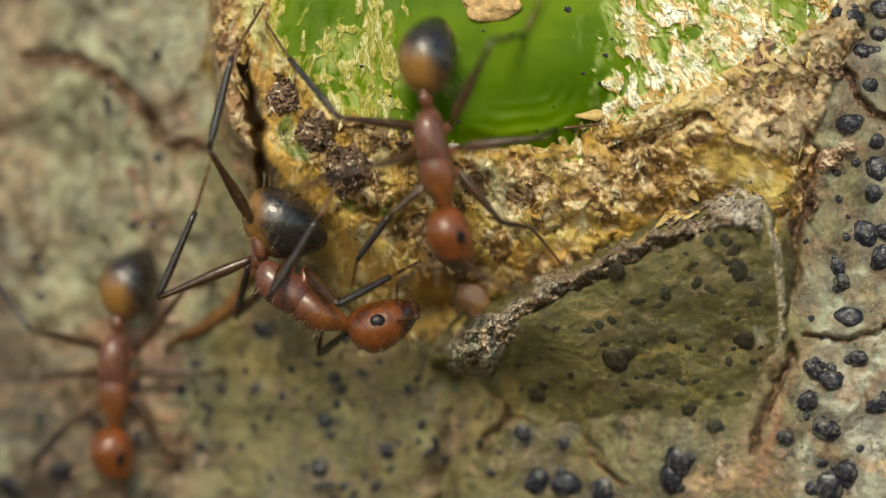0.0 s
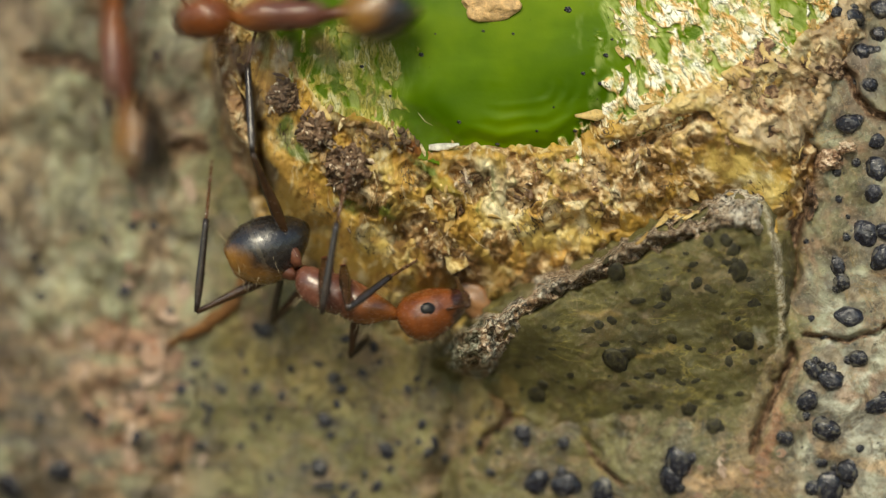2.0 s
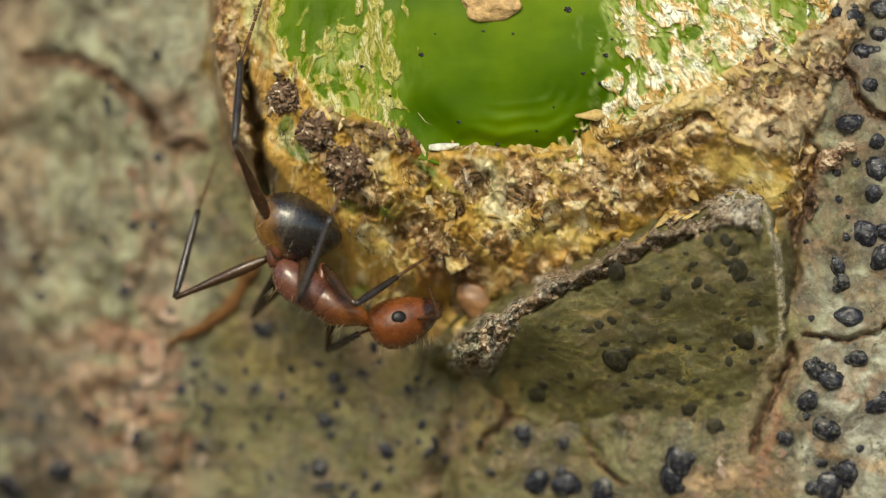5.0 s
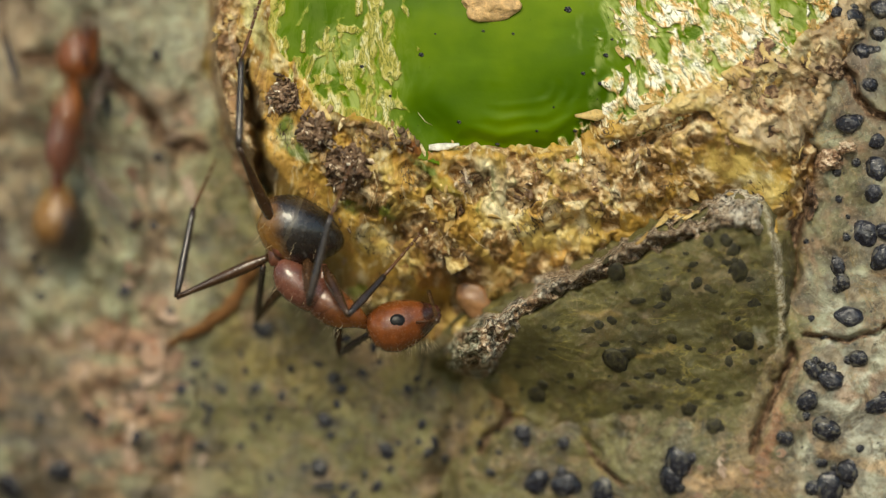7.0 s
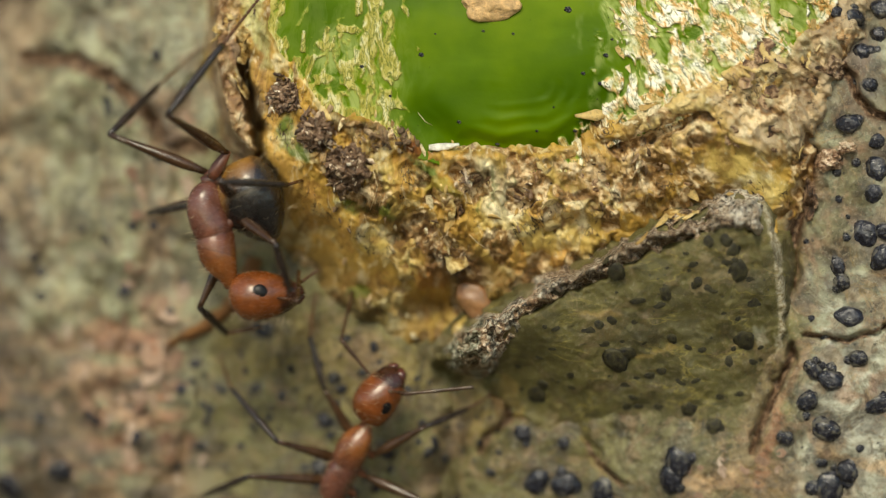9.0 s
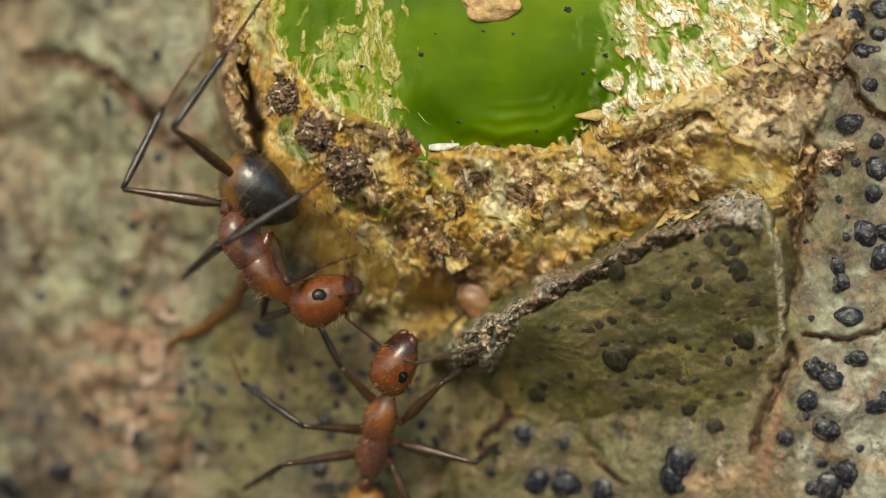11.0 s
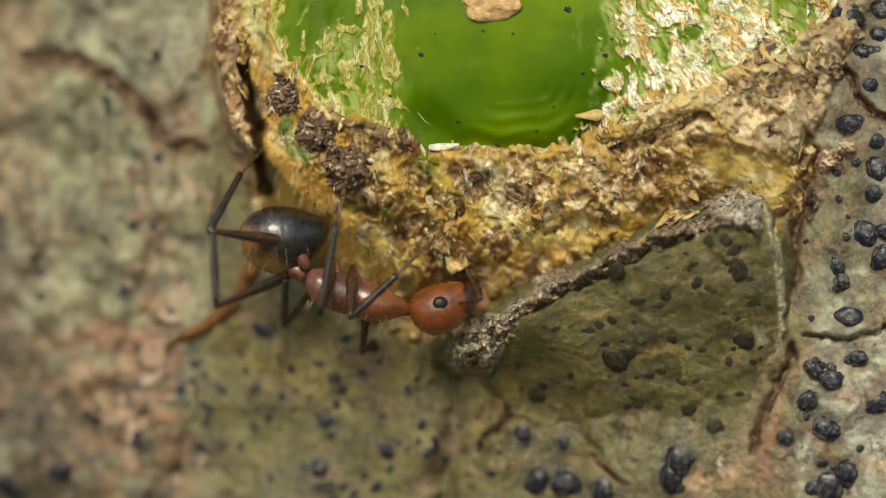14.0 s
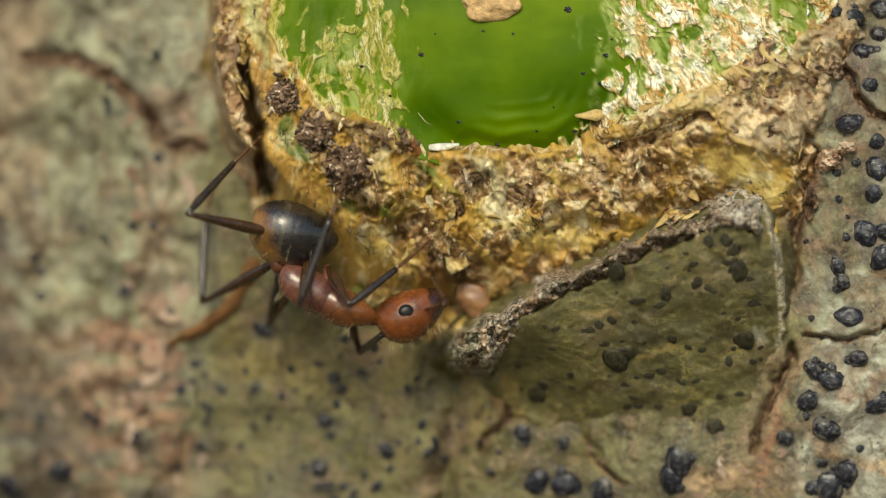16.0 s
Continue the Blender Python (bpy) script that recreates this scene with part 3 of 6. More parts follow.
def crust_height(x, y):
    d, g, s = inside(x, y, SWELLING), inside(x, y, BARE), inside(x, y, STREAKED)
    wobble = 16 * fbm(x, y, 50, 3, 51)
    r, a = polar(x, y)
    wave = 22 * fbm(x, y, 60, 2, 57)
    streak = fbm(a * 1100 + wave, r * 190, 30, 3, 52)
    rough = (0.30 * fbm(x, y, 95, 3, 53) + 0.10 * ridged(a * 700 * 2.4 + 14 * fbm(x, y, 50, 2, 58), r * 400, 62, 3, 54)
             + 0.055 * ridged(x + wave, y + 20 * fbm(x, y, 40, 2, 60), 26, 3, 59) + 0.01 * fbm(x, y, 8, 2, 55))
    band = smooth(s + wobble, 30, -25)                 # 1 out on the crust, 0 among the streaks
    teeth = 7 * fbm(a * 612, r * 130, 14, 2, 56)
    core = smooth(g + wobble + teeth, -22, 14)                 # 1 on the bare green
    h = swell(x, y)
    tufts = -0.34 + 0.22 * smooth(streak, 0.35, 0.8)                           # low slivers that break through the rind
    calm = np.maximum(smooth(near(x, y, [(470, 120), (500, 300), (570, 400), (660, 470)]), 75, 30), smooth(near(x, y, [(1280, 290), (1345, 340)]), 60, 25))
    crumb = crumbling(x, y)
    rough = rough * (1 - 0.6 * calm) + crumb * (0.16 * ridged(x, y, 24, 3, 63) - 0.42)
    over = (1 - band) * tufts + band * (0.22 + rough) - 0.35 * core
    h = h + over
    wx, wy = x + 7 * fbm(x, y, 28, 2, 61), y + 7 * fbm(x, y, 28, 2, 62)
    gap = near(wx, wy, RIND_GAP)
    h = h - np.interp(y, [60, 130, 230], [0.5, 1.6, 2.4]) * np.exp(-(gap / np.interp(y, [60, 210], [5, 11])) ** 3)
    h = h - 1.4 * np.exp(-((x - 765) / 60) ** 2 - ((y - 545) / 45) ** 2)
    h = h - 0.8 * np.exp(-((x - 1020) / 60) ** 2 - ((y - 400) / 18) ** 2) * 0.5
    h = h - 0.25 * np.exp(-(near(wx, wy, [(1090, 262), (1160, 240), (1230, 212)]) / 15) ** 2)
    h = h - 0.7 * np.exp(-((x - 778) / 24) ** 2 - ((y - 240) / 20) ** 2)
    h = h + 0.30 * np.exp(-(near(wx, wy, RIDGE) / 9) ** 2)
    return h - 0.02 * np.maximum(-d - wobble - 26 * smooth(x, 1330, 1400) * fbm(x, y, 55, 3, 64), 0)


def flap_height(x, y):
    wx, wy = x + 7 * fbm(x, y, 26, 2, 71), y + 7 * fbm(x, y, 26, 2, 72)
    edge = inside(wx, wy, FLAP)
    rim = near(x, y, FLAP_RIM)
    low = near(x, y, [(905, 725), (1000, 790), (1150, 850), (1290, 830)])
    h = sheet_depth(x, y) + 2.0 * np.exp(-(rim / 210) ** 2) * (0.08 + 0.92 * smooth(low, 0, 170)) - 0.1 * smooth(y, 640, 820)
    h = h + 0.10 * fbm(x, y, 110, 3, 73) + 0.05 * fbm(x, y, 30, 3, 74) + 0.02 * ridged(x, y, 18, 2, 75)
    h = h - 0.5 * smooth(x, 1290, 1400) - 0.9 * smooth(rim, 70, 40) * smooth(edge, 42, 26)
    return h - 0.045 * np.maximum(-edge + 4, 0)


def rim_height(x, y):
    wx, wy = x + 10 * fbm(x, y, 30, 3, 81), y + 10 * fbm(x, y, 30, 3, 82)
    edge = inside(wx, wy, FLAP)
    wide = np.interp(x, [790, 850, 950, 1040, 1200, 1280, 1360], [40, 40, 34, 26, 22, 40, 42]) * (1 + 0.35 * fbm(x, y, 70, 2, 86))
    s = edge / wide
    rough = 0.20 * ridged(x, y, 26, 3, 83) + 0.15 * fbm(x, y, 13, 3, 84)
    h = sheet_depth(x, y) + 2.02 * np.exp(-(near(x, y, FLAP_RIM) / 210) ** 2) + 0.14 + rough
    return h - 1.5 * smooth(s, 0.75, -0.1) - 0.8 * np.maximum(s - 0.85, 0) - 2.0 * np.maximum(-s - 0.1, 0) - 0.5 * smooth(x, 1290, 1400) - 0.06 * np.maximum(near(x, y, FLAP_RIM) - 34, 0)


def ground_height(x, y):
    """The highest of the sheets at a plan point."""
    x, y = np.atleast_1d(np.asarray(x, float)), np.atleast_1d(np.asarray(y, float))
    h = np.maximum(bark_height(x, y), np.maximum(crust_height(x, y), green_height(x, y) - 9.0 * (inside(x, y, STREAKED) < -60)))
    return np.maximum(h, np.maximum(flap_height(x, y), rim_height(x, y)))


class Chart:
    """A form's values on a plan grid, read quickly between its points."""

    def __init__(self, form, step=4.0, x0=-600, y0=-600, x1=2100, y1=1500):
        self.x0, self.y0, self.step = x0, y0, step
        gx, gy = np.meshgrid(np.arange(x0, x1, step), np.arange(y0, y1, step))
        self.v = form(gx, gy)

    def __call__(self, x, y):
        u = min(max((x - self.x0) / self.step, 0), self.v.shape[1] - 1.001)
        v = min(max((y - self.y0) / self.step, 0), self.v.shape[0] - 1.001)
        i, j = int(u), int(v)
        a, b = u - i, v - j
        g = self.v
        return float((g[j, i] * (1 - a) + g[j, i + 1] * a) * (1 - b) + (g[j + 1, i] * (1 - a) + g[j + 1, i + 1] * a) * b)


height_at = Chart(ground_height)
bare_bark_at = Chart(bark_height)
easy_height = Chart(lambda x, y: np.maximum(np.maximum(sheet_depth(x, y), swell(x, y)), sheet_depth(x, y) + 2.2 * np.exp(-(near(x, y, FLAP_RIM) / 150) ** 2)), 12.0)     # the form without its roughness
in_swelling = Chart(lambda x, y: inside(x, y, SWELLING), 8.0)
in_bare = Chart(lambda x, y: inside(x, y, BARE), 4.0)
in_streaks = Chart(lambda x, y: inside(x, y, STREAKED), 4.0)
in_flap = Chart(lambda x, y: inside(x, y, FLAP), 8.0)
off_rim = Chart(lambda x, y: near(x, y, FLAP_RIM), 8.0)


def relief(name, form, x0, y0, x1, y1, step, keep, material, thick=0.0):
    """A rough sheet in the plan's span, with a skirt down its outer edge."""
    nx, ny = int((x1 - x0) / step) + 1, int((y1 - y0) / step) + 1
    gx, gy = np.meshgrid(x0 + step * np.arange(nx), y0 + step * np.arange(ny))
    h = form(gx, gy)
    k = (REACH - h * 0.001) / REACH * UNIT
    co = np.stack([(gx - 784) * k, -h * 0.001, (441 - gy) * k], -1).reshape(-1, 3)
    idx = np.arange(nx * ny).reshape(ny, nx)
    quads = np.stack([idx[:-1, :-1], idx[1:, :-1], idx[1:, 1:], idx[:-1, 1:]], -1)
    ok = keep(gx, gy)
    quads = quads[ok[:-1, :-1] & ok[1:, :-1] & ok[1:, 1:] & ok[:-1, 1:]].reshape(-1, 4)
    used, flat = np.unique(quads, return_inverse=True)
    co, quads = co[used], flat.reshape(-1, 4)
    uvs = np.stack(polar(gx, gy), -1).reshape(-1, 2)[used]
    if thick:
        pairs = np.concatenate([quads[:, [0, 1]], quads[:, [1, 2]], quads[:, [2, 3]], quads[:, [3, 0]]])
        key = np.sort(pairs, 1)
        _, first, count = np.unique(key[:, 0] * len(co) + key[:, 1], return_index=True, return_counts=True)
        rim = pairs[first[count == 1]]
        n = len(co)
        co = np.concatenate([co, co + np.array([0, thick * 0.001, 0])])
        uvs = np.concatenate([uvs, uvs])
        sides = np.stack([rim[:, 1], rim[:, 0], rim[:, 0] + n, rim[:, 1] + n], -1)
        quads = np.concatenate([quads, sides, quads[:, ::-1] + n]) if thick > 5 else np.concatenate([quads, sides])
    me = bpy.data.meshes.new(name)
    me.from_pydata(co, [], quads.tolist())
    layer = me.uv_layers.new(name="polar")
    loops = np.empty(len(me.loops), np.int32)
    me.loops.foreach_get("vertex_index", loops)
    layer.data.foreach_set("uv", uvs[loops].astype(np.float32).ravel())
    me.shade_smooth()
    return part(name, me, material), gx.ravel()[used], gy.ravel()[used]


def sheet(*given):
    return relief(*given)[0]


def spread(ob, name, values):
    """Stores a value for each point of a sheet, and for the skirt below it."""
    n = len(ob.data.vertices)
    whole = np.concatenate([values, values])[:n].astype(np.float32)
    ob.data.attributes.new(name, "FLOAT", "POINT").data.foreach_set("value", whole)


PIGMENT = {"sage": (0.33, 0.33, 0.20), "grey": (0.40, 0.41, 0.30), "khaki": (0.20, 0.185, 0.075), "olive": (0.125, 0.110, 0.031),
           "drab": (0.20, 0.185, 0.095), "pink": (0.40, 0.25, 0.16), "rose": (0.44, 0.21, 0.125), "umber": (0.14, 0.095, 0.06),
           "slate": (0.10, 0.085, 0.075), "gold": (0.38, 0.27, 0.08), "ochre": (0.47, 0.29, 0.055), "apricot": (0.58, 0.35, 0.085),
           "straw": (0.58, 0.43, 0.125), "cream": (0.86, 0.80, 0.56), "ivory": (0.72, 0.57, 0.27), "moss": (0.11, 0.15, 0.014),
           "lime": (0.50, 0.47, 0.19), "rind": (0.46, 0.28, 0.16), "taupe": (0.40, 0.32, 0.21), "peach": (0.68, 0.46, 0.26),
           "rust": (0.36, 0.13, 0.03), "chalk": (0.58, 0.58, 0.48), "dull": (0.30, 0.19, 0.05)}


class Pigments:
    """The pigment at each point of a sheet: a ground tone with streaks and stains laid over it."""

    def __init__(self, x, y, tone, ragged=1.0, seed=200):
        self.col = np.tile(np.array(PIGMENT[tone]), (len(x), 1))
        self.x = x + ragged * (13 * fbm(x, y, 60, 3, seed) + 5 * fbm(x, y, 14, 2, seed + 7))
        self.y = y + ragged * (13 * fbm(x, y, 60, 3, seed + 3) + 5 * fbm(x, y, 14, 2, seed + 9))

    def stain(self, tone, width, *line, strength=1.0):
        xs, ys = [a for a, b in line], [b for a, b in line]
        w = width * 1.5
        pick = (self.x > min(xs) - w) & (self.x < max(xs) + w) & (self.y > min(ys) - w) & (self.y < max(ys) + w)
        m = strength * smooth(near(self.x[pick], self.y[pick], line), width * 1.4, width * 0.5)
        self.col[pick] += (np.array(PIGMENT[tone]) - self.col[pick]) * m[:, None]

    def wash(self, tone, amount):
        self.col += (np.array(PIGMENT[tone]) - self.col) * amount[:, None]

    def store(self, ob, gain=1.13):
        n = len(ob.data.vertices)
        c = np.concatenate([self.col, self.col])[:n] * gain
        c = np.concatenate([c, np.ones((n, 1))], 1).astype(np.float32)
        ob.data.attributes.new("pigment", "FLOAT_COLOR", "POINT").data.foreach_set("color", c.ravel())


# the large warts, seen one by one: x, y, radius
BIG_WARTS = [(1502, 220, 20), (1552, 250, 16), (1552, 297, 22), (1548, 342, 20), (1535, 412, 30), (1560, 455, 20),
             (1483, 470, 16), (1490, 500, 17), (1503, 560, 24), (1518, 635, 18), (1440, 655, 18), (1470, 672, 22),
             (1430, 710, 20), (1462, 760, 24), (1390, 776, 16), (1555, 715, 22), (1468, 862, 30), (1500, 835, 22),
             (1525, 90, 18), (1555, 60, 16), (1540, 150, 14), (1515, 30, 18), (1560, 15, 22), (1480, 20, 12)]
FLAP_WARTS = [(1318, 603, 21), (1306, 482, 20), (1300, 442, 15), (1255, 428, 14), (1285, 425, 12), (1178, 519, 13),
              (1090, 638, 22), (1110, 625, 14), (950, 700, 20), (960, 680, 12), (1090, 482, 18), (1220, 725, 16),
              (1075, 460, 12), (985, 515, 10), (1265, 755, 17), (1335, 535, 10), (1235, 500, 9), (1060, 575, 9),
              (1190, 600, 10), (1290, 640, 9), (1150, 665, 9), (1010, 665, 9)]
LOW_WARTS = [(925, 768, 20), (997, 785, 13), (950, 855, 26), (1000, 858, 26), (1200, 820, 26), (1188, 848, 24),
             (1065, 872, 24), (575, 745, 16), (565, 828, 20), (355, 790, 14), (470, 585, 18), (590, 670, 14), (685, 800, 16),
             (640, 660, 9), (722, 690, 9), (240, 775, 12), (105, 835, 24), (70, 740, 18), (20, 865, 30), (345, 645, 13)]


def bark_pigments(x, y, seed=200):
    """The tones of the bark, which run on over the lifted flap."""
    g = Pigments(x, y, "sage", 1.0, seed)
    sx = g.x + 18 * fbm(x, y, 160, 2, seed + 20)
    g.wash("khaki", smooth(sx, 330, 400) * smooth(sx, 1440, 1380))
    g.wash("drab", smooth(sx, 1020, 1180) * smooth(sx, 1430, 1380) * smooth(g.y, 690, 800))
    g.wash("grey", smooth(sx, 1400, 1450) * (0.35 + 0.65 * smooth(fbm(x, y, 90, 2, seed + 25), -0.1, 0.4)))
    g.wash("drab", 0.9 * smooth(sx, 1400, 1440) * smooth(g.y, 560, 430) * smooth(fbm(x, y, 70, 3, seed + 27), -0.35, 0.25))
    g.wash("grey", 0.9 * smooth(sx, 1390, 1440) * smooth(g.y, 560, 640))
    g.wash("pink", 0.55 * smooth(sx, 120, 60) * smooth(g.y, 200, 270) * smooth(g.y, 560, 420))
    g.stain("grey", 70, (190, 20), (330, 60), (330, 150), strength=0.7)
    g.stain("pink", 34, (300, 190), (285, 300), (282, 420), (275, 540), (280, 640), strength=0.75)
    g.stain("rose", 20, (270, 225), (310, 240), (350, 250), strength=0.7)
    g.stain("umber", 12, (50, 103), (130, 108), (190, 135), (240, 190), strength=0.8)
    g.stain("umber", 16, (235, 170), (270, 215), (330, 265), strength=0.5)
    g.stain("slate", 34, (-60, 380), (5, 450), (8, 600), (-20, 680), strength=0.8)
    g.stain("pink", 60, (10, 20), (20, 200), strength=0.6)
    g.stain("umber", 70, (40, 700), (120, 720), (100, 860), strength=0.8)
    g.stain("rose", 24, (180, 590), (260, 620), strength=1.0)
    g.stain("pink", 20, (130, 665), (215, 660), (240, 690), strength=0.8)
    g.stain("rose", 20, (215, 720), (265, 740), strength=0.7)
    g.stain("umber", 13, (90, 690), (160, 700), (230, 690), (290, 700), strength=0.7)
    g.stain("umber", 80, (170, 840), (330, 850), strength=0.4)
    g.stain("rind", 30, (300, 790), (310, 870), strength=0.7)
    g.stain("sage", 24, (150, 780), (160, 840), strength=0.6)
    g.stain("pink", 26, (60, 600), (130, 620), strength=0.6)
    # khaki-yellow bark, its paint lightened here against the swelling's shade
    g.stain("gold", 70, (450, 610), (560, 640), (680, 660), strength=0.45)
    g.stain("olive", 70, (600, 870), (780, 850), strength=0.45)
    g.stain("gold", 26, (835, 690), (850, 720), (830, 760), strength=0.7)
    g.stain("olive", 60, (860, 810), (960, 850), strength=0.55)
    g.stain("rust", 12, (880, 690), (890, 730), strength=0.5)
    g.stain("umber", 22, (760, 690), (790, 760), (770, 860), strength=0.5)
    g.stain("gold", 6, (1030, 745), (1050, 790), (1060, 830), strength=0.8)
    g.stain("gold", 6, (905, 745), (990, 738), (1040, 750), strength=0.6)
    g.stain("olive", 60, (890, 770), (1030, 775), strength=0.6)
    g.stain("umber", 26, (1445, 190), (1500, 160), strength=0.5)
    g.stain("umber", 20, (1470, 290), (1520, 270), (1560, 270), strength=0.6)
    g.stain("slate", 34, (1500, 30), (1530, 110), strength=0.5)
    g.stain("umber", 22, (1440, 430), (1490, 420), strength=0.4)
    g.stain("rose", 10, (1425, 600), (1400, 660), (1365, 740), (1340, 830), strength=0.5)
    g.stain("pink", 30, (1380, 640), (1330, 760), (1300, 850), strength=0.3)
    g.stain("peach", 24, (1235, 862), (1300, 840), strength=0.7)
    g.stain("rind", 26, (1340, 860), (1400, 840), strength=0.5)
    g.stain("dull", 24, (1425, 300), (1400, 400), (1400, 480), strength=0.6)
    g.stain("umber", 18, (1435, 300), (1412, 400), strength=0.7)
    g.stain("drab", 20, (1410, 500), (1412, 590), strength=0.7)
    g.stain("rose", 16, (1450, 20), (1475, 60), (1500, 60), strength=0.6)
    g.stain("umber", 12, (1500, 150), (1530, 190), (1560, 205), strength=0.8)
    g.stain("grey", 30, (1490, 720), (1530, 760), (1540, 690), strength=0.9)
    low = smooth(sx, 360, 300) * smooth(g.y, 540, 620)                     # the flaking scar at the foot
    fleck = fbm(x * 0.55, y * 1.5, 30, 3, seed + 40, 0.6)
    g.wash("pink", 0.75 * low * smooth(fleck, 0.25, 0.6))
    g.wash("slate", 0.8 * low * smooth(-fleck, 0.25, 0.6))
    g.wash("rose", 0.8 * low * smooth(g.x, 120, 200) * smooth(fbm(x * 0.5, y * 1.4, 36, 3, seed + 44, 0.6), 0.3, 0.6))
    high = smooth(sx, 360, 300) * smooth(g.y, 620, 540)
    streak = fbm(x * 1.1, y * 0.8, 34, 3, seed + 48, 0.6)
    g.wash("grey", 0.6 * high * smooth(streak, 0.2, 0.6))
    g.wash("umber", 0.6 * high * smooth(-streak, 0.3, 0.65))
    edge_on = smooth(sx, 1390, 1440)
    cloud = fbm(x * 0.8, y, 40, 3, seed + 52, 0.6)
    g.wash("chalk", 0.65 * edge_on * smooth(cloud, 0.25, 0.6) * smooth(g.y, 420, 600))
    g.wash("umber", 0.55 * edge_on * smooth(-cloud, 0.25, 0.6))
    g.wash("pink", 0.45 * edge_on * smooth(fbm(x, y, 46, 3, seed + 56, 0.6), 0.35, 0.65))
    g.stain("chalk", 44, (1498, 725), (1530, 775), strength=0.75)
    g.stain("chalk", 34, (1410, 815), (1440, 800), strength=0.5)
    g.stain("chalk", 46, (1545, 850), (1560, 690), strength=0.55)
    g.stain("peach", 9, (1432, 770), (1480, 800), (1530, 815), (1568, 835), strength=0.7)
    g.stain("rose", 8, (1485, 690), (1520, 712), (1568, 655), strength=0.5)
    g.stain("rose", 14, (1368, 745), (1345, 800), (1350, 850), strength=0.6)
    g.stain("peach", 16, (1225, 870), (1250, 850), (1285, 868), strength=0.8)
    # slate tone round each wart, fading out at 1.75 radii
    wart_halo = np.zeros(len(x))
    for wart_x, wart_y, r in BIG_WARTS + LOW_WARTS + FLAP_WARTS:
        wart_halo = np.maximum(wart_halo, smooth(np.hypot(g.x - wart_x, g.y - wart_y), 1.75 * r, 0.8 * r))
    g.wash("slate", 0.6 * wart_halo)
    return g


trunk, trunk_x, trunk_y = relief("tree_trunk", bark_height, -520, -460, 2000, 1340, 4.0, lambda x, y: x > -1e6, BARK, 8.0)
tagged(trunk, "grey-green lichen-covered tree bark with pinkish flaking patches", "tree trunk", kind="structure")
seam = np.zeros(len(trunk_x))
for line, width, depth in CRACKS:
    if width < 25:
        seam = np.maximum(seam, min(1.0, 0.45 + 0.6 * depth) * np.exp(-(near(trunk_x, trunk_y, line) / (width * 1.6)) ** 2))
spread(trunk, "seam", seam)
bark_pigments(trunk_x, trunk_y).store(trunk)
shoot, cork_x, cork_y = relief("green_swelling", green_height, 430, -220, 1520, 320, 2.6,
                               lambda x, y: inside(x, y, STREAKED) > -34, GREEN, 1.0)
tagged(shoot, "smooth glossy green swelling bursting out of the bark", "plant swelling")
spread(shoot, "cork", cork_cover(cork_x, cork_y))
thin_cork = smooth(inside(cork_x, cork_y, BARE) + 40 * fbm(cork_x * 1.5, cork_y * 0.7, 40, 3, 95), 0, -60) * (0.12 + 0.88 * smooth(cork_x, 880, 980))
spread(shoot, "veil", np.maximum(thin_cork, 0.9 * smooth(near(cork_x, cork_y, [(598, 110), (640, 150), (640, 215)]) + 20 * fbm(cork_x, cork_y, 40, 2, 96), 75, 30)))
crust, crust_x, crust_y = relief("cork_crust", crust_height, 330, -220, 1570, 700, 2.3,
                                 lambda x, y: (inside(x, y, SWELLING) > -40) & (inside(x, y, BARE) < 40), CRUST, 0.8)
tagged(crust, "yellow-tan cracked corky crust round the green swelling", "cork crust")


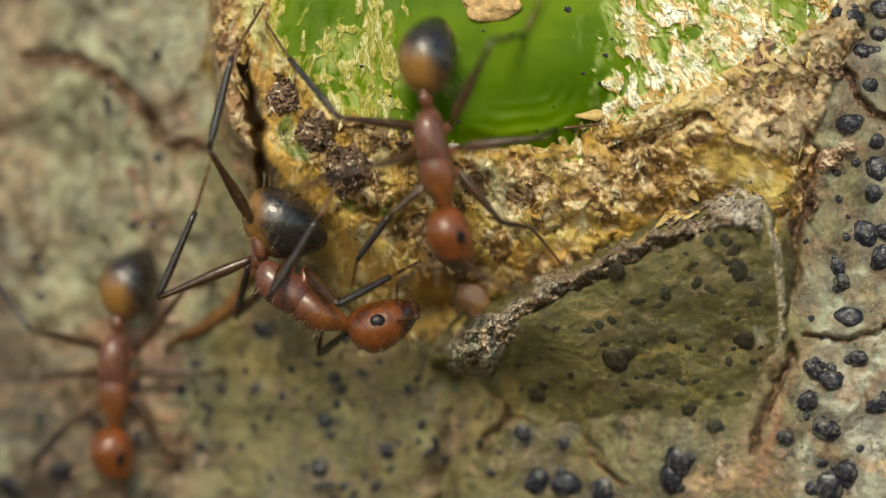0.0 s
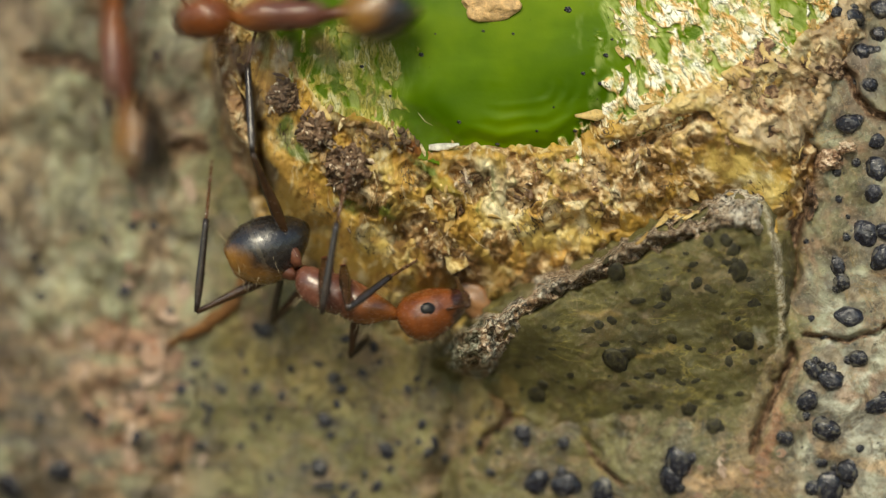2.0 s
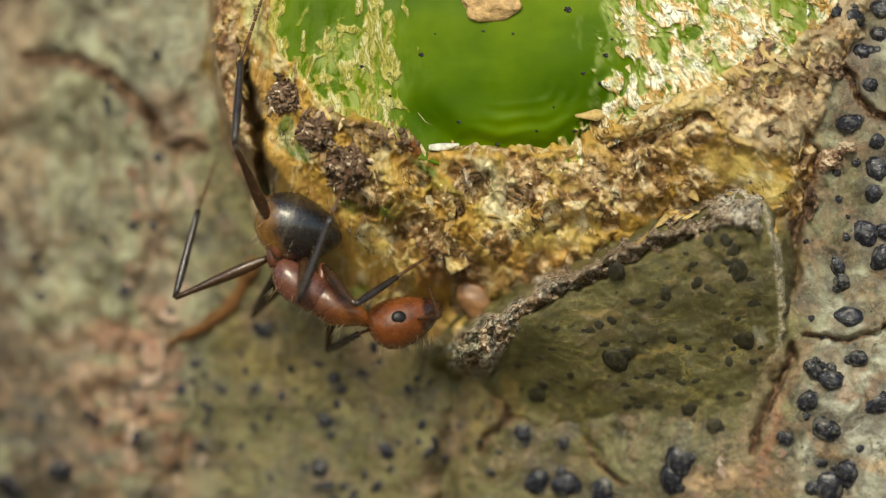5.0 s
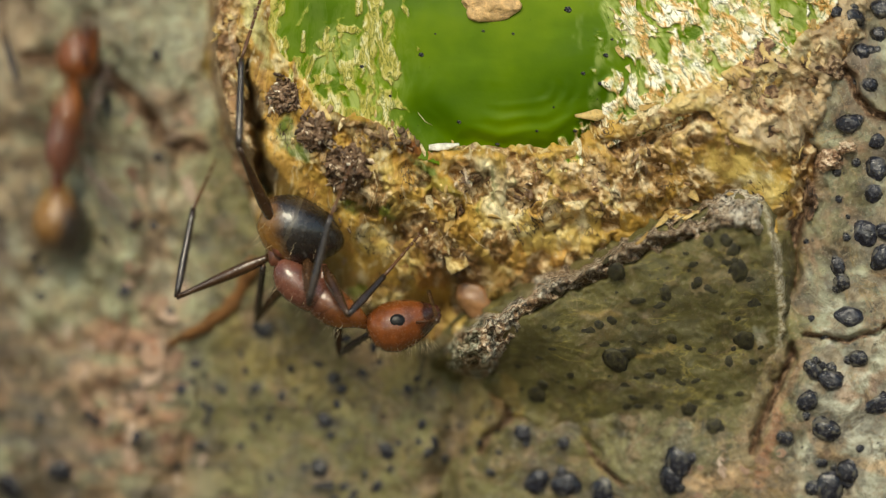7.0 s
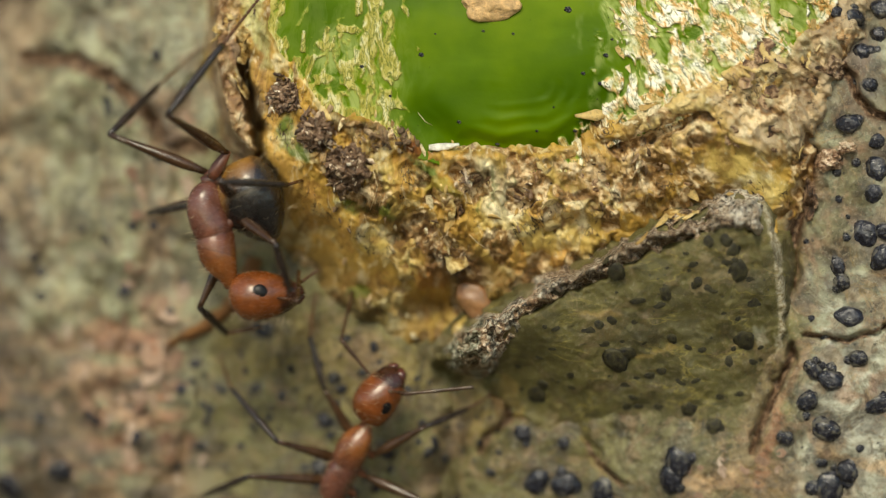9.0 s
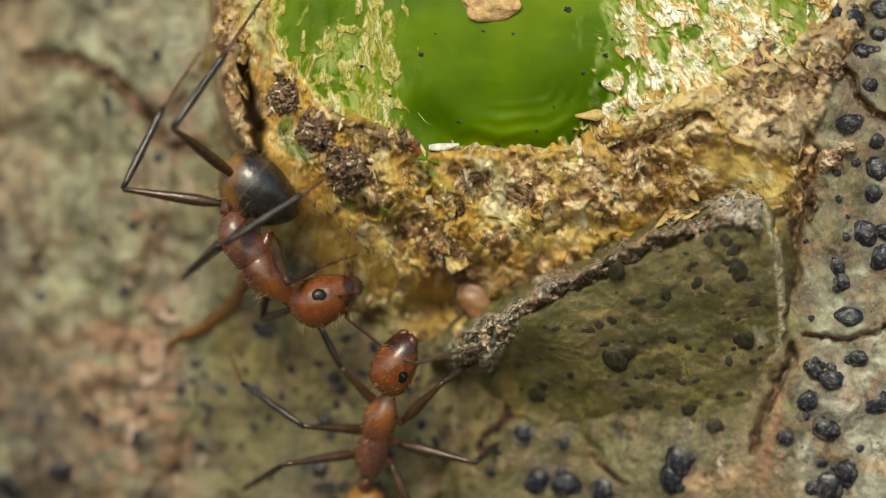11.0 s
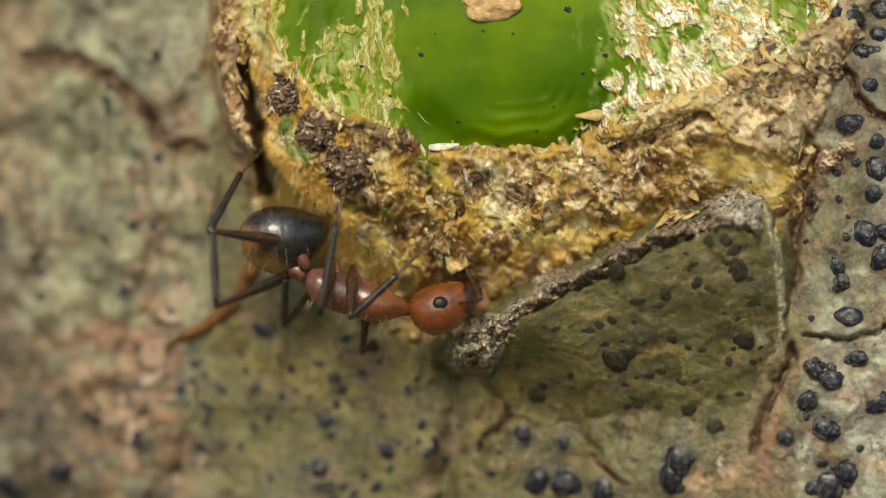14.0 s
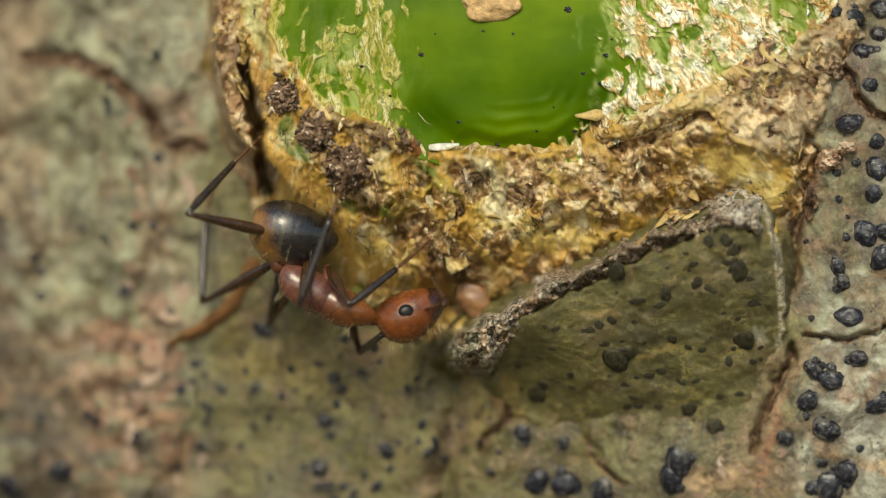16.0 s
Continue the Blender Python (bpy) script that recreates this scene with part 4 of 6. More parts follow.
def crust_pigments(x, y):
    g = Pigments(x, y, "ochre", 1.0, 240)
    d, edge = inside(x, y, SWELLING), inside(x, y, STREAKED)
    # underside shade put into the pigment: a duller ochre along the lower flank
    g.wash("dull", smooth(d, 120, 30) * smooth(g.x, 1250, 1150) * smooth(g.y, 400, 470))
    g.wash("straw", 0.8 * smooth(g.y, 250, 290) * smooth(g.x, 830, 860) * smooth(g.x, 1080, 1040) * smooth(g.y, 460, 430))
    g.wash("taupe", 0.9 * smooth(g.x + 0.6 * g.y, 1400, 1470) * smooth(g.y, 300, 250))
    g.stain("rind", 30, (385, -120), (388, 60), (405, 190), (430, 310))
    # umber along the rind's gap paints in shade that the shallow groove lacks
    g.stain("umber", 12, (420, 90), (434, 140), (446, 200), (462, 260), (475, 340), strength=0.8)
    g.stain("lime", 17, (462, -60), (456, 50), (466, 110))
    g.stain("apricot", 13, (456, 110), (469, 175), (488, 250), (508, 315))
    g.stain("apricot", 30, (510, 320), (545, 370), (600, 420), strength=0.9)
    g.stain("ivory", 8, (488, 50), (504, 100), (530, 146), (568, 180), (606, 208), (642, 238))
    g.stain("moss", 12, (506, 215), (524, 258), (545, 275))
    g.stain("moss", 14, (615, 352), (650, 372), (695, 386), strength=0.9)
    g.stain("moss", 12, (725, 290), (762, 300))
    g.stain("moss", 10, (625, 505), (645, 512), strength=0.8)
    g.stain("moss", 14, (770, 320), (800, 340), strength=0.5)
    g.stain("straw", 16, (658, 262), (672, 310), (690, 352), (702, 375))
    g.stain("straw", 22, (640, 420), (690, 440), (730, 470), strength=0.8)
    g.stain("cream", 26, (858, 300), (880, 345), (892, 385), strength=0.75)
    g.stain("cream", 11, (905, 300), (914, 350), strength=0.75)
    g.stain("cream", 17, (1008, 362), (1028, 405), strength=0.75)
    g.stain("cream", 10, (1055, 300), (1075, 330), strength=0.8)
    for sx in (848, 871, 897, 921):
        g.stain("moss", 2.5, (sx, 285), (sx + 6, 330), (sx + 2, 370), strength=0.6)
    g.stain("apricot", 20, (955, 378), (1000, 388))
    g.stain("apricot", 11, (900, 442), (950, 450), (990, 455))
    g.stain("apricot", 13, (795, 272), (832, 284))
    g.stain("apricot", 14, (1005, 285), (1050, 275))
    g.stain("rust", 12, (725, 262), (755, 262), strength=0.9)
    g.stain("rust", 16, (745, 490), (790, 495), strength=0.6)
    g.stain("straw", 36, (1275, 285), (1320, 300), (1350, 345))
    g.stain("ochre", 24, (1345, 390), (1372, 425))
    g.stain("peach", 20, (1300, 165), (1310, 225), strength=0.8)
    g.stain("peach", 14, (1210, 250), (1240, 235), strength=0.8)
    g.stain("straw", 12, (1110, 225), (1180, 205), (1270, 170), strength=0.9)
    g.stain("umber", 34, (745, 400), (795, 440), (835, 480), strength=0.55)
    g.stain("umber", 18, (700, 410), (745, 395), strength=0.5)
    g.stain("umber", 26, (860, 480), (930, 500), strength=0.3)
    g.stain("umber", 22, (600, 520), (680, 560), (760, 540), strength=0.5)
    g.stain("straw", 20, (780, 565), (826, 575), strength=0.9)
    g.stain("moss", 30, (640, 545), (700, 560), strength=0.25)
    fibrous = smooth(x, 1080, 1140) * smooth(edge, -95, -45) * smooth(x, 1430, 1390)
    g.wash("ivory", 0.6 * fibrous)
    return g


spread(crust, "seam", crumbling(crust_x, crust_y))
crust_pigments(crust_x, crust_y).store(crust, 1.10)
flap, flap_x, flap_y = relief("bark_flap", flap_height, 760, 320, 1420, 880, 3.0, lambda x, y: inside(x, y, FLAP) > -30, PLATE, 0.8)
spread(flap, "edge", np.exp(-(near(flap_x, flap_y, [(1350, 360), (1376, 440), (1386, 560), (1380, 640)]) / 12) ** 2)
       + 0.7 * np.exp(-((flap_x - 1345) / 22) ** 2 - ((flap_y - 600) / 26) ** 2))
flap_tones = bark_pigments(flap_x, flap_y)
# olive bark, darkest towards the rim, with its shade put into the pigment
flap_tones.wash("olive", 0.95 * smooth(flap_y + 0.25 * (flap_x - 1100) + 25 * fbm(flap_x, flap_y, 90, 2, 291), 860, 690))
flap_tones.stain("gold", 5, (1130, 640), (1170, 632), (1205, 615), strength=0.7)
flap_tones.stain("gold", 4, (1040, 560), (1075, 556), (1100, 560), strength=0.6)
flap_tones.stain("drab", 16, (1205, 575), (1240, 570), strength=0.6)
flap_tones.stain("grey", 9, (1347, 590), (1350, 612), strength=0.7)
flap_tones.stain("gold", 16, (905, 690), (912, 725), strength=0.6)
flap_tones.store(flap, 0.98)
spread(flap, "seam", np.zeros(len(flap_x)))
tagged(flap, "olive lifted bark flap dotted with black specks", "bark flap")
rim = sheet("rim", rim_height, 770, 330, 1390, 690, 2.2, lambda x, y: near(x, y, FLAP_RIM) < np.interp(x, [800, 900], [42, 62]), RIM, 0.5)
rim.parent = flap
tagged(rim, "grey-brown crumbling broken edge")


# ---- the rest of the trunk and the ground it stands on ----
def trunk_body():
    bm = bmesh.new()
    rings, sides = [], 48
    for i in range(41):
        z = -1.0 + 2.0 * i / 40
        ring = []
        for j in range(sides):
            a = 2 * math.pi * j / sides
            flare = 1 + 0.35 * max(0.0, (-0.7 - z) / 0.3) ** 2
            r = 0.13 * (1.02 - 0.05 * z) * flare
            r += 0.003 * noise.noise(Vector((math.cos(a) * 3, math.sin(a) * 3, z * 6))) if math.sin(a) > -0.8 else 0.0
            y = 0.0085 + 0.13 * (1.02 - 0.05 * z) + r * math.sin(a)
            ring.append(bm.verts.new((r * math.cos(a), max(y, 0.0085) if abs(z) < 0.1 else y, z)))
        rings.append(ring)
    for a, b in zip(rings, rings[1:]):
        for j in range(sides):
            bm.faces.new((a[j], a[(j + 1) % sides], b[(j + 1) % sides], b[j]))
    bm.faces.new(rings[-1])
    body = part("trunk_body", bm, BARK, trunk)
    place = np.array([v.co[:] for v in body.data.vertices])
    spread(body, "seam", np.zeros(len(place)))
    Pigments(place[:, 0] * 6e4, place[:, 2] * 6e4, "sage").store(body)
    return body


def forest_floor():
    n = 40
    bm = bmesh.new()
    grid = []
    for i in range(n + 1):
        for j in range(n + 1):
            x, y = (i / n * 2 - 1), (j / n * 2 - 1)
            x, y = math.copysign(abs(x) ** 3 * 300, x), math.copysign(abs(y) ** 3 * 300, y)
            grid.append(bm.verts.new((x, y, -1.0 + 0.02 * noise.noise(Vector((x, y, 0))))))
    for i in range(n):
        for j in range(n):
            a = i * (n + 1) + j
            bm.faces.new((grid[a], grid[a + n + 1], grid[a + n + 2], grid[a + 1]))
    return tagged(part("ground", bm, SOIL), "brown leaf-strewn forest soil round the tree's foot", "ground", kind="structure")


trunk_body()
forest_floor()


# ---- small shapes ----
def blob(bm, centre, radii, turn=None, rough=0.0, level=2, seed=0.0):
    """A lumpy ellipsoid, in millimetres, put into bm."""
    made = bmesh.ops.create_icosphere(bm, subdivisions=level, radius=1.0)["verts"]
    for v in made:
        n = 1.0 + rough * noise.noise(v.co * 1.7 + Vector((seed, -seed, seed * 0.7)))
        p = Vector((v.co.x * radii[0], v.co.y * radii[1], v.co.z * radii[2])) * n
        v.co = (Vector(centre) + (turn @ p if turn else p)) * 0.001
    return made


def tube(bm, points, radii, sides=8):
    """A round tapering tube through points, in millimetres, closed at its ends."""
    rings, pts = [], [Vector(p) for p in points]
    side = None
    for i, p in enumerate(pts):
        along = (pts[min(i + 1, len(pts) - 1)] - pts[max(i - 1, 0)]).normalized()
        if side is None:
            side = along.orthogonal().normalized()
        side = (side - along * side.dot(along)).normalized()
        other = along.cross(side)
        rings.append([bm.verts.new((p + (side * math.cos(2 * math.pi * j / sides) + other * math.sin(2 * math.pi * j / sides))
                                    * radii[i]) * 0.001) for j in range(sides)])
    for a, b in zip(rings, rings[1:]):
        for j in range(sides):
            bm.faces.new((a[j], a[(j + 1) % sides], b[(j + 1) % sides], b[j]))
    bm.faces.new(rings[0][::-1])
    bm.faces.new(rings[-1])
    return bm


def chip(bm, centre, along, out, long, wide, thick, curl, rng):
    """A thin curled flake, pointed at one end, in millimetres."""
    along = Vector(along).normalized()
    out = (Vector(out) - along * Vector(out).dot(along)).normalized()
    across = along.cross(out)
    shape = [(-0.5, 0.35), (-0.2, 0.5), (0.15, 0.42), (0.5, 0.10)]
    top, low = [], []
    for s, w in shape:
        w *= rng.uniform(0.75, 1.25)
        lift_by = curl * (s + 0.3) ** 2 * long
        for sign in (-1, 1):
            p = Vector(centre) + along * (s * long) + across * (sign * w * wide) + out * (lift_by + 0.15 * abs(sign) * thick)
            top.append(bm.verts.new((p + out * thick) * 0.001))
            low.append(bm.verts.new(p * 0.001))
    for i in range(0, 6, 2):
        bm.faces.new((top[i], top[i + 1], top[i + 3], top[i + 2]))
        bm.faces.new((low[i + 1], low[i], low[i + 2], low[i + 3]))
        for a, b in ((i, i + 2), (i + 3, i + 1)):
            bm.faces.new((top[a], top[b], low[b], low[a]))
    bm.faces.new((top[1], top[0], low[0], low[1]))
    bm.faces.new((top[6], top[7], low[7], low[6]))


def on_bark(x, y, above=0.0):
    """A place on the highest sheet, in millimetres."""
    return at(x, y, height_at(x, y) + above) * 1000


def facing(x, y, reach=14.0):
    """The way out of the bark at a plan point."""
    hx = (height_at(x + reach, y) - height_at(x - reach, y)) / (2 * reach / 60)
    hy = (height_at(x, y + reach) - height_at(x, y - reach)) / (2 * reach / 60)
    return Vector((-hx, -1.0, hy)).normalized()


# ---- black warts of the bark ----
def wart_mesh(seed, material):
    bm = bmesh.new()
    bmesh.ops.create_icosphere(bm, subdivisions=3, radius=1.0)
    for v in list(bm.verts):
        r = math.hypot(v.co.x, v.co.y)
        n = 1 + 0.22 * noise.noise(v.co * 1.3 + Vector((seed * 3.1, 0, seed)))
        pit = 0.20 * max(0.0, 1 - r / 0.40) ** 0.7
        skirt = 1 + 0.45 * max(0.0, 0.15 - v.co.z)                      # the foot spreads into the bark
        v.co.x, v.co.y = v.co.x * skirt, v.co.y * skirt
        top = max(v.co.z, -0.25) - (pit if v.co.z > 0 else 0)
        v.co = Vector((v.co.x * n, v.co.y * n * 0.92, top * 0.72 * n)) * 0.001
    me = bpy.data.meshes.new("wart")
    bm.to_mesh(me)
    bm.free()
    me.shade_smooth()
    me.materials.append(material)
    return me


WART_SHAPES = [wart_mesh(s, WART) for s in range(5)]
FLAP_SHAPES = [wart_mesh(s, DUSTY_WART) for s in range(5)]
wart_rng = random.Random(5)


def wart(x, y, radius, owner, tall=1.0, stretch=1.0, spin=None):
    ob = new("wart", wart_rng.choice(FLAP_SHAPES if owner is flap else WART_SHAPES))
    n = facing(x, y, max(radius, 10))
    m = n.to_track_quat("Z", "Y").to_matrix().to_4x4()
    turn = wart_rng.uniform(0, 360) if spin is None else spin
    r = radius / 60
    ob.matrix_basis = Matrix.Translation(on_bark(x, y) * 0.001) @ m @ pose(0, 0, 0, 0, 0, turn) @ Matrix.Diagonal((r * stretch, r, r * tall, 1))
    ob.parent = owner
    return ob


for spots, owner, flat in ((BIG_WARTS, trunk, 0.85), (FLAP_WARTS, flap, 0.42), (LOW_WARTS, trunk, 0.7)):
    for x, y, r in spots:
        r *= 0.85
        wart(x, y, r, owner, flat * wart_rng.uniform(0.85, 1.15), wart_rng.uniform(1.0, 1.35))
        if r > 15 and wart_rng.random() < 0.5:
            a = wart_rng.uniform(0, 6.28)
            wart(x + math.cos(a) * r * 1.1, y + math.sin(a) * r * 1.1, r * wart_rng.uniform(0.4, 0.65), owner, flat)
for _ in range(80):
    x, y = wart_rng.uniform(900, 1370), wart_rng.uniform(420, 740)
    if in_flap(x, y) > 25 and off_rim(x, y) > 45:
        wart(x, y, wart_rng.uniform(2.5, 8), flap, 0.32, wart_rng.uniform(1, 2.2), wart_rng.gauss(0, 25))
for _ in range(95):
    x, y = wart_rng.uniform(330, 900), wart_rng.uniform(600, 900)
    if in_swelling(x, y) < -30 and in_flap(x, y) < -20:
        wart(x, y, wart_rng.uniform(3, 9), trunk, 0.6, wart_rng.uniform(1, 1.5))
for _ in range(34):
    x, y = wart_rng.uniform(0, 360), wart_rng.uniform(0, 900)
    wart(x, y, wart_rng.uniform(5, 13), trunk, 0.7)
for _ in range(40):
    x, y = wart_rng.uniform(1420, 1620), wart_rng.uniform(0, 900)
    if in_swelling(x, y) < -20:
        wart(x, y, wart_rng.uniform(4, 11), trunk, 0.8)

# ---- flakes on the crust ----
flake_rng = random.Random(11)


def scatter_chips(name, count, span, keep, size, material, owner, label, drift=0.6, lift_by=0.02):
    bm = bmesh.new()
    done = 0
    while done < count:
        x, y = flake_rng.uniform(span[0], span[2]), flake_rng.uniform(span[1], span[3])
        if not keep(x, y):
            continue
        done += 1
        n = facing(x, y)
        radial = Vector((x - 640, 0, -(y + 700))).normalized()
        along = radial + Vector((flake_rng.gauss(0, drift), flake_rng.gauss(0, 0.3), flake_rng.gauss(0, drift)))
        s = size * flake_rng.uniform(0.5, 1.5)
        chip(bm, on_bark(x, y, lift_by), along, n + Vector((flake_rng.gauss(0, 0.35), 0, flake_rng.gauss(0, 0.35))),
             s, s * flake_rng.uniform(0.25, 0.55), 0.02, flake_rng.uniform(0.0, 0.5), flake_rng)
    ob = part(name, bm, material, owner, label)
    return tagged(ob, kind="stuff")


def on_crust(x, y):
    return in_swelling(x, y) > 8 and in_streaks(x, y) < 6


def on_streaks(x, y):
    return in_streaks(x, y) > -10 and in_bare(x, y) < -4


def on_right_streaks(x, y):
    return on_streaks(x, y) and x > 1050


def by_the_bare(x, y):
    d = in_bare(x, y)
    return -14 < d < 5 and y > 200 and x > 800


scatter_chips("flake_litter", 20, (370, -60, 1460, 620), on_crust, 0.30, FLAKE, crust, "cream and ochre curling flakes")
scatter_chips("husk_litter", 30, (370, -60, 1460, 620), on_crust, 0.24, HUSK, crust, "dark brown husk crumbs")


def chip_mesh(seed, material, wide, curl):
    bm = bmesh.new()
    chip(bm, (0, 0, 0), (1, 0, 0), (0, 0, 1), 1.0, wide, 0.05, curl, random.Random(seed))
    me = bpy.data.meshes.new("flake")
    bm.to_mesh(me)
    bm.free()
    me.materials.append(material)
    return me


CORK_CHIPS = [chip_mesh(i, FLAKE, 0.35 + 0.08 * i, 0.1 * i) for i in range(5)]
SLIVERS = [chip_mesh(20 + i, FLAKE, 0.20 + 0.04 * i, 0.06 * i) for i in range(5)]
BARK_CHIPS = [chip_mesh(40 + i, PINK_FLAKE, 0.40 + 0.10 * i, 0.08 * i) for i in range(5)]


def mesh_of(name, bm, material, level=0):
    if level:
        for _ in range(level):
            bmesh.ops.subdivide_edges(bm, edges=bm.edges[:], cuts=1, use_grid_fill=True, smooth=0.6)
    me = bpy.data.meshes.new(name)
    bm.to_mesh(me)
    bm.free()
    me.shade_smooth()
    me.materials.append(material)
    return me


def torn_plate_mesh(seed, material):
    """A curled scrap of cork with a ragged outline and some thickness."""
    rng = random.Random(seed)
    rows, cols = 6, 3
    reach_to = [rng.uniform(0.22, 0.45) * math.sin(math.pi * (0.12 + 0.80 * i / rows)) ** 0.6 for i in range(rows + 1)]
    lean = [rng.gauss(0, 0.05) for _ in range(rows + 1)]
    curl, roll = rng.uniform(0.1, 0.6), rng.uniform(-0.5, 0.9)
    bm = bmesh.new()
    top, low = [], []
    for i in range(rows + 1):
        for j in range(cols + 1):
            u, w = i / rows - 0.5, (j / cols - 0.5) * 2
            x, y = u + 0.05 * rng.gauss(0, 1), w * reach_to[i] + lean[i]
            z = curl * max(0.0, u + 0.1) ** 2 + roll * y * y + 0.02 * rng.gauss(0, 1)
            top.append(bm.verts.new(Vector((x, y, z + 0.05)) * 0.001))
            low.append(bm.verts.new(Vector((x, y, z)) * 0.001))
    at_of = lambda i, j: i * (cols + 1) + j
    for i in range(rows):
        for j in range(cols):
            a, b, c, d = at_of(i, j), at_of(i + 1, j), at_of(i + 1, j + 1), at_of(i, j + 1)
            bm.faces.new((top[a], top[b], top[c], top[d]))
            bm.faces.new((low[d], low[c], low[b], low[a]))
    ring = [at_of(i, 0) for i in range(rows)] + [at_of(rows, j) for j in range(cols)] + [at_of(i, cols) for i in range(rows, 0, -1)] + [at_of(0, j) for j in range(cols, 0, -1)]
    for a, b in zip(ring, ring[1:] + ring[:1]):
        bm.faces.new((top[b], top[a], low[a], low[b]))
    bmesh.ops.recalc_face_normals(bm, faces=bm.faces)
    return mesh_of("torn_plate", bm, material)


TAN_PLATES = [torn_plate_mesh(60 + i, CORK_PLATE) for i in range(7)]
BROWN_PLATES = [torn_plate_mesh(80 + i, BROWN_PLATE) for i in range(6)]


def flake(name, shapes, x, y, size, owner, drift, sink=0.0, tilt=0.3, heading=None):
    """One flake of its own on the bark, along the strands of the crust or a heading of its own."""
    n = (facing(x, y) + Vector((flake_rng.gauss(0, tilt), 0, flake_rng.gauss(0, tilt)))).normalized()
    along = (Vector(heading) if heading else Vector((x - 640, 0, -(y + 700)))).normalized() + Vector((flake_rng.gauss(0, drift), 0, flake_rng.gauss(0, drift)))
    along = (along - n * along.dot(n)).normalized()
    m = Matrix((along, n.cross(along), n)).transposed().to_4x4() @ Matrix.Diagonal((size, size, size, 1))
    m.translation = on_bark(x, y, -sink) * 0.001
    ob = new(name, flake_rng.choice(shapes))
    ob.matrix_basis = m
    ob.parent = owner
    return ob


def strew(count, span, keep, made):
    while count:
        x, y = flake_rng.uniform(span[0], span[2]), flake_rng.uniform(span[1], span[3])
        if keep(x, y):
            made(x, y)
            count -= 1


strew(20, (640, -40, 1440, 600), on_crust, lambda x, y: flake("flake", CORK_CHIPS, x, y, flake_rng.uniform(0.25, 0.6), crust, 0.5))
strew(22, (1040, -30, 1440, 240), on_right_streaks, lambda x, y: flake("cork_sliver", SLIVERS, x, y, flake_rng.uniform(0.2, 0.5), shoot, 0.25, 0.01, 0.15))
strew(30, (700, -30, 1100, 280), by_the_bare, lambda x, y: flake("cork_sliver", SLIVERS, x, y, flake_rng.uniform(0.12, 0.3), shoot, 0.2, 0.0, 0.2))
strew(34, (210, 180, 340, 720), lambda x, y: True, lambda x, y: flake("bark_flake", BARK_CHIPS, x, y, flake_rng.uniform(0.4, 1.0), trunk, 0.5, 0.03, 0.2))
strew(34, (60, 560, 360, 880), lambda x, y: True, lambda x, y: flake("bark_flake", BARK_CHIPS, x, y, flake_rng.uniform(0.4, 0.9), trunk, 0.9, 0.03, 0.2))
strew(12, (1200, 800, 1420, 880), lambda x, y: True, lambda x, y: flake("bark_flake", BARK_CHIPS, x, y, flake_rng.uniform(0.25, 0.5), trunk, 0.9, 0.02, 0.2))


def on_heart(x, y):
    """The torn middle of the crust, below the green."""
    return on_crust(x, y) and in_streaks(x, y) < -8 and 640 < x < 1250 and y < 470


def on_brown(x, y):
    return on_crust(x, y) and float(crumbling(np.array([x]), np.array([y]))[0]) > 0.35


strew(9, (640, 255, 1250, 470), on_heart, lambda x, y: flake("torn_plate", TAN_PLATES, x, y, flake_rng.uniform(0.6, 1.2), crust, 0.15, 0.16, 0.12))
strew(18, (690, 200, 1440, 480), on_brown, lambda x, y: flake("torn_plate", BROWN_PLATES, x, y, flake_rng.uniform(0.4, 0.9), crust, 0.5, 0.12, 0.25))
strew(16, (370, 0, 440, 320), on_crust, lambda x, y: flake("torn_plate", BROWN_PLATES + TAN_PLATES, x, y, flake_rng.uniform(0.35, 0.8), crust, 0.5, 0.10, 0.4))
strew(18, (1070, 135, 1330, 250), lambda x, y: abs((y - 240) + 0.45 * (x - 1070)) < 26,
      lambda x, y: flake("cork_sliver", SLIVERS, x, y, flake_rng.uniform(0.3, 0.65), crust, 0.2, 0.03, 0.25, (1, 0, 0.45)))
strew(16, (1290, 90, 1450, 250), on_crust, lambda x, y: flake("torn_plate", BROWN_PLATES + TAN_PLATES[:2], x, y, flake_rng.uniform(0.4, 1.0), crust, 0.25, 0.10, 0.35, (-0.25, 0, -1)))


def speck_mesh():
    bm = bmesh.new()
    blob(bm, (0, 0, 0), (1, 1, 0.5), None, 0.5, 2, 3.0)
    me = bpy.data.meshes.new("speck")
    bm.to_mesh(me)
    bm.free()
    me.shade_smooth()
    me.materials.append(WART)
    return me


SPECK = speck_mesh()
for x, y, r in ((1005, 17, 7), (745, 97, 5), (908, 60, 3), (812, 216, 4), (1032, 130, 4), (1072, 98, 5), (1062, 148, 4), (950, 232, 3), (880, 255, 4), (1018, 232, 4),
                (855, 55, 3), (640, 118, 4), (1083, 70, 3), (980, 190, 2), (770, 60, 2), (690, 170, 3)):
    ob = new("speck", SPECK)
    ob.matrix_basis = Matrix.Translation(on_bark(x, y) * 0.001) @ facing(x, y).to_track_quat("Z", "Y").to_matrix().to_4x4() @ Matrix.Diagonal((r / 60, r / 75, r / 60, 1))
    ob.parent = shoot

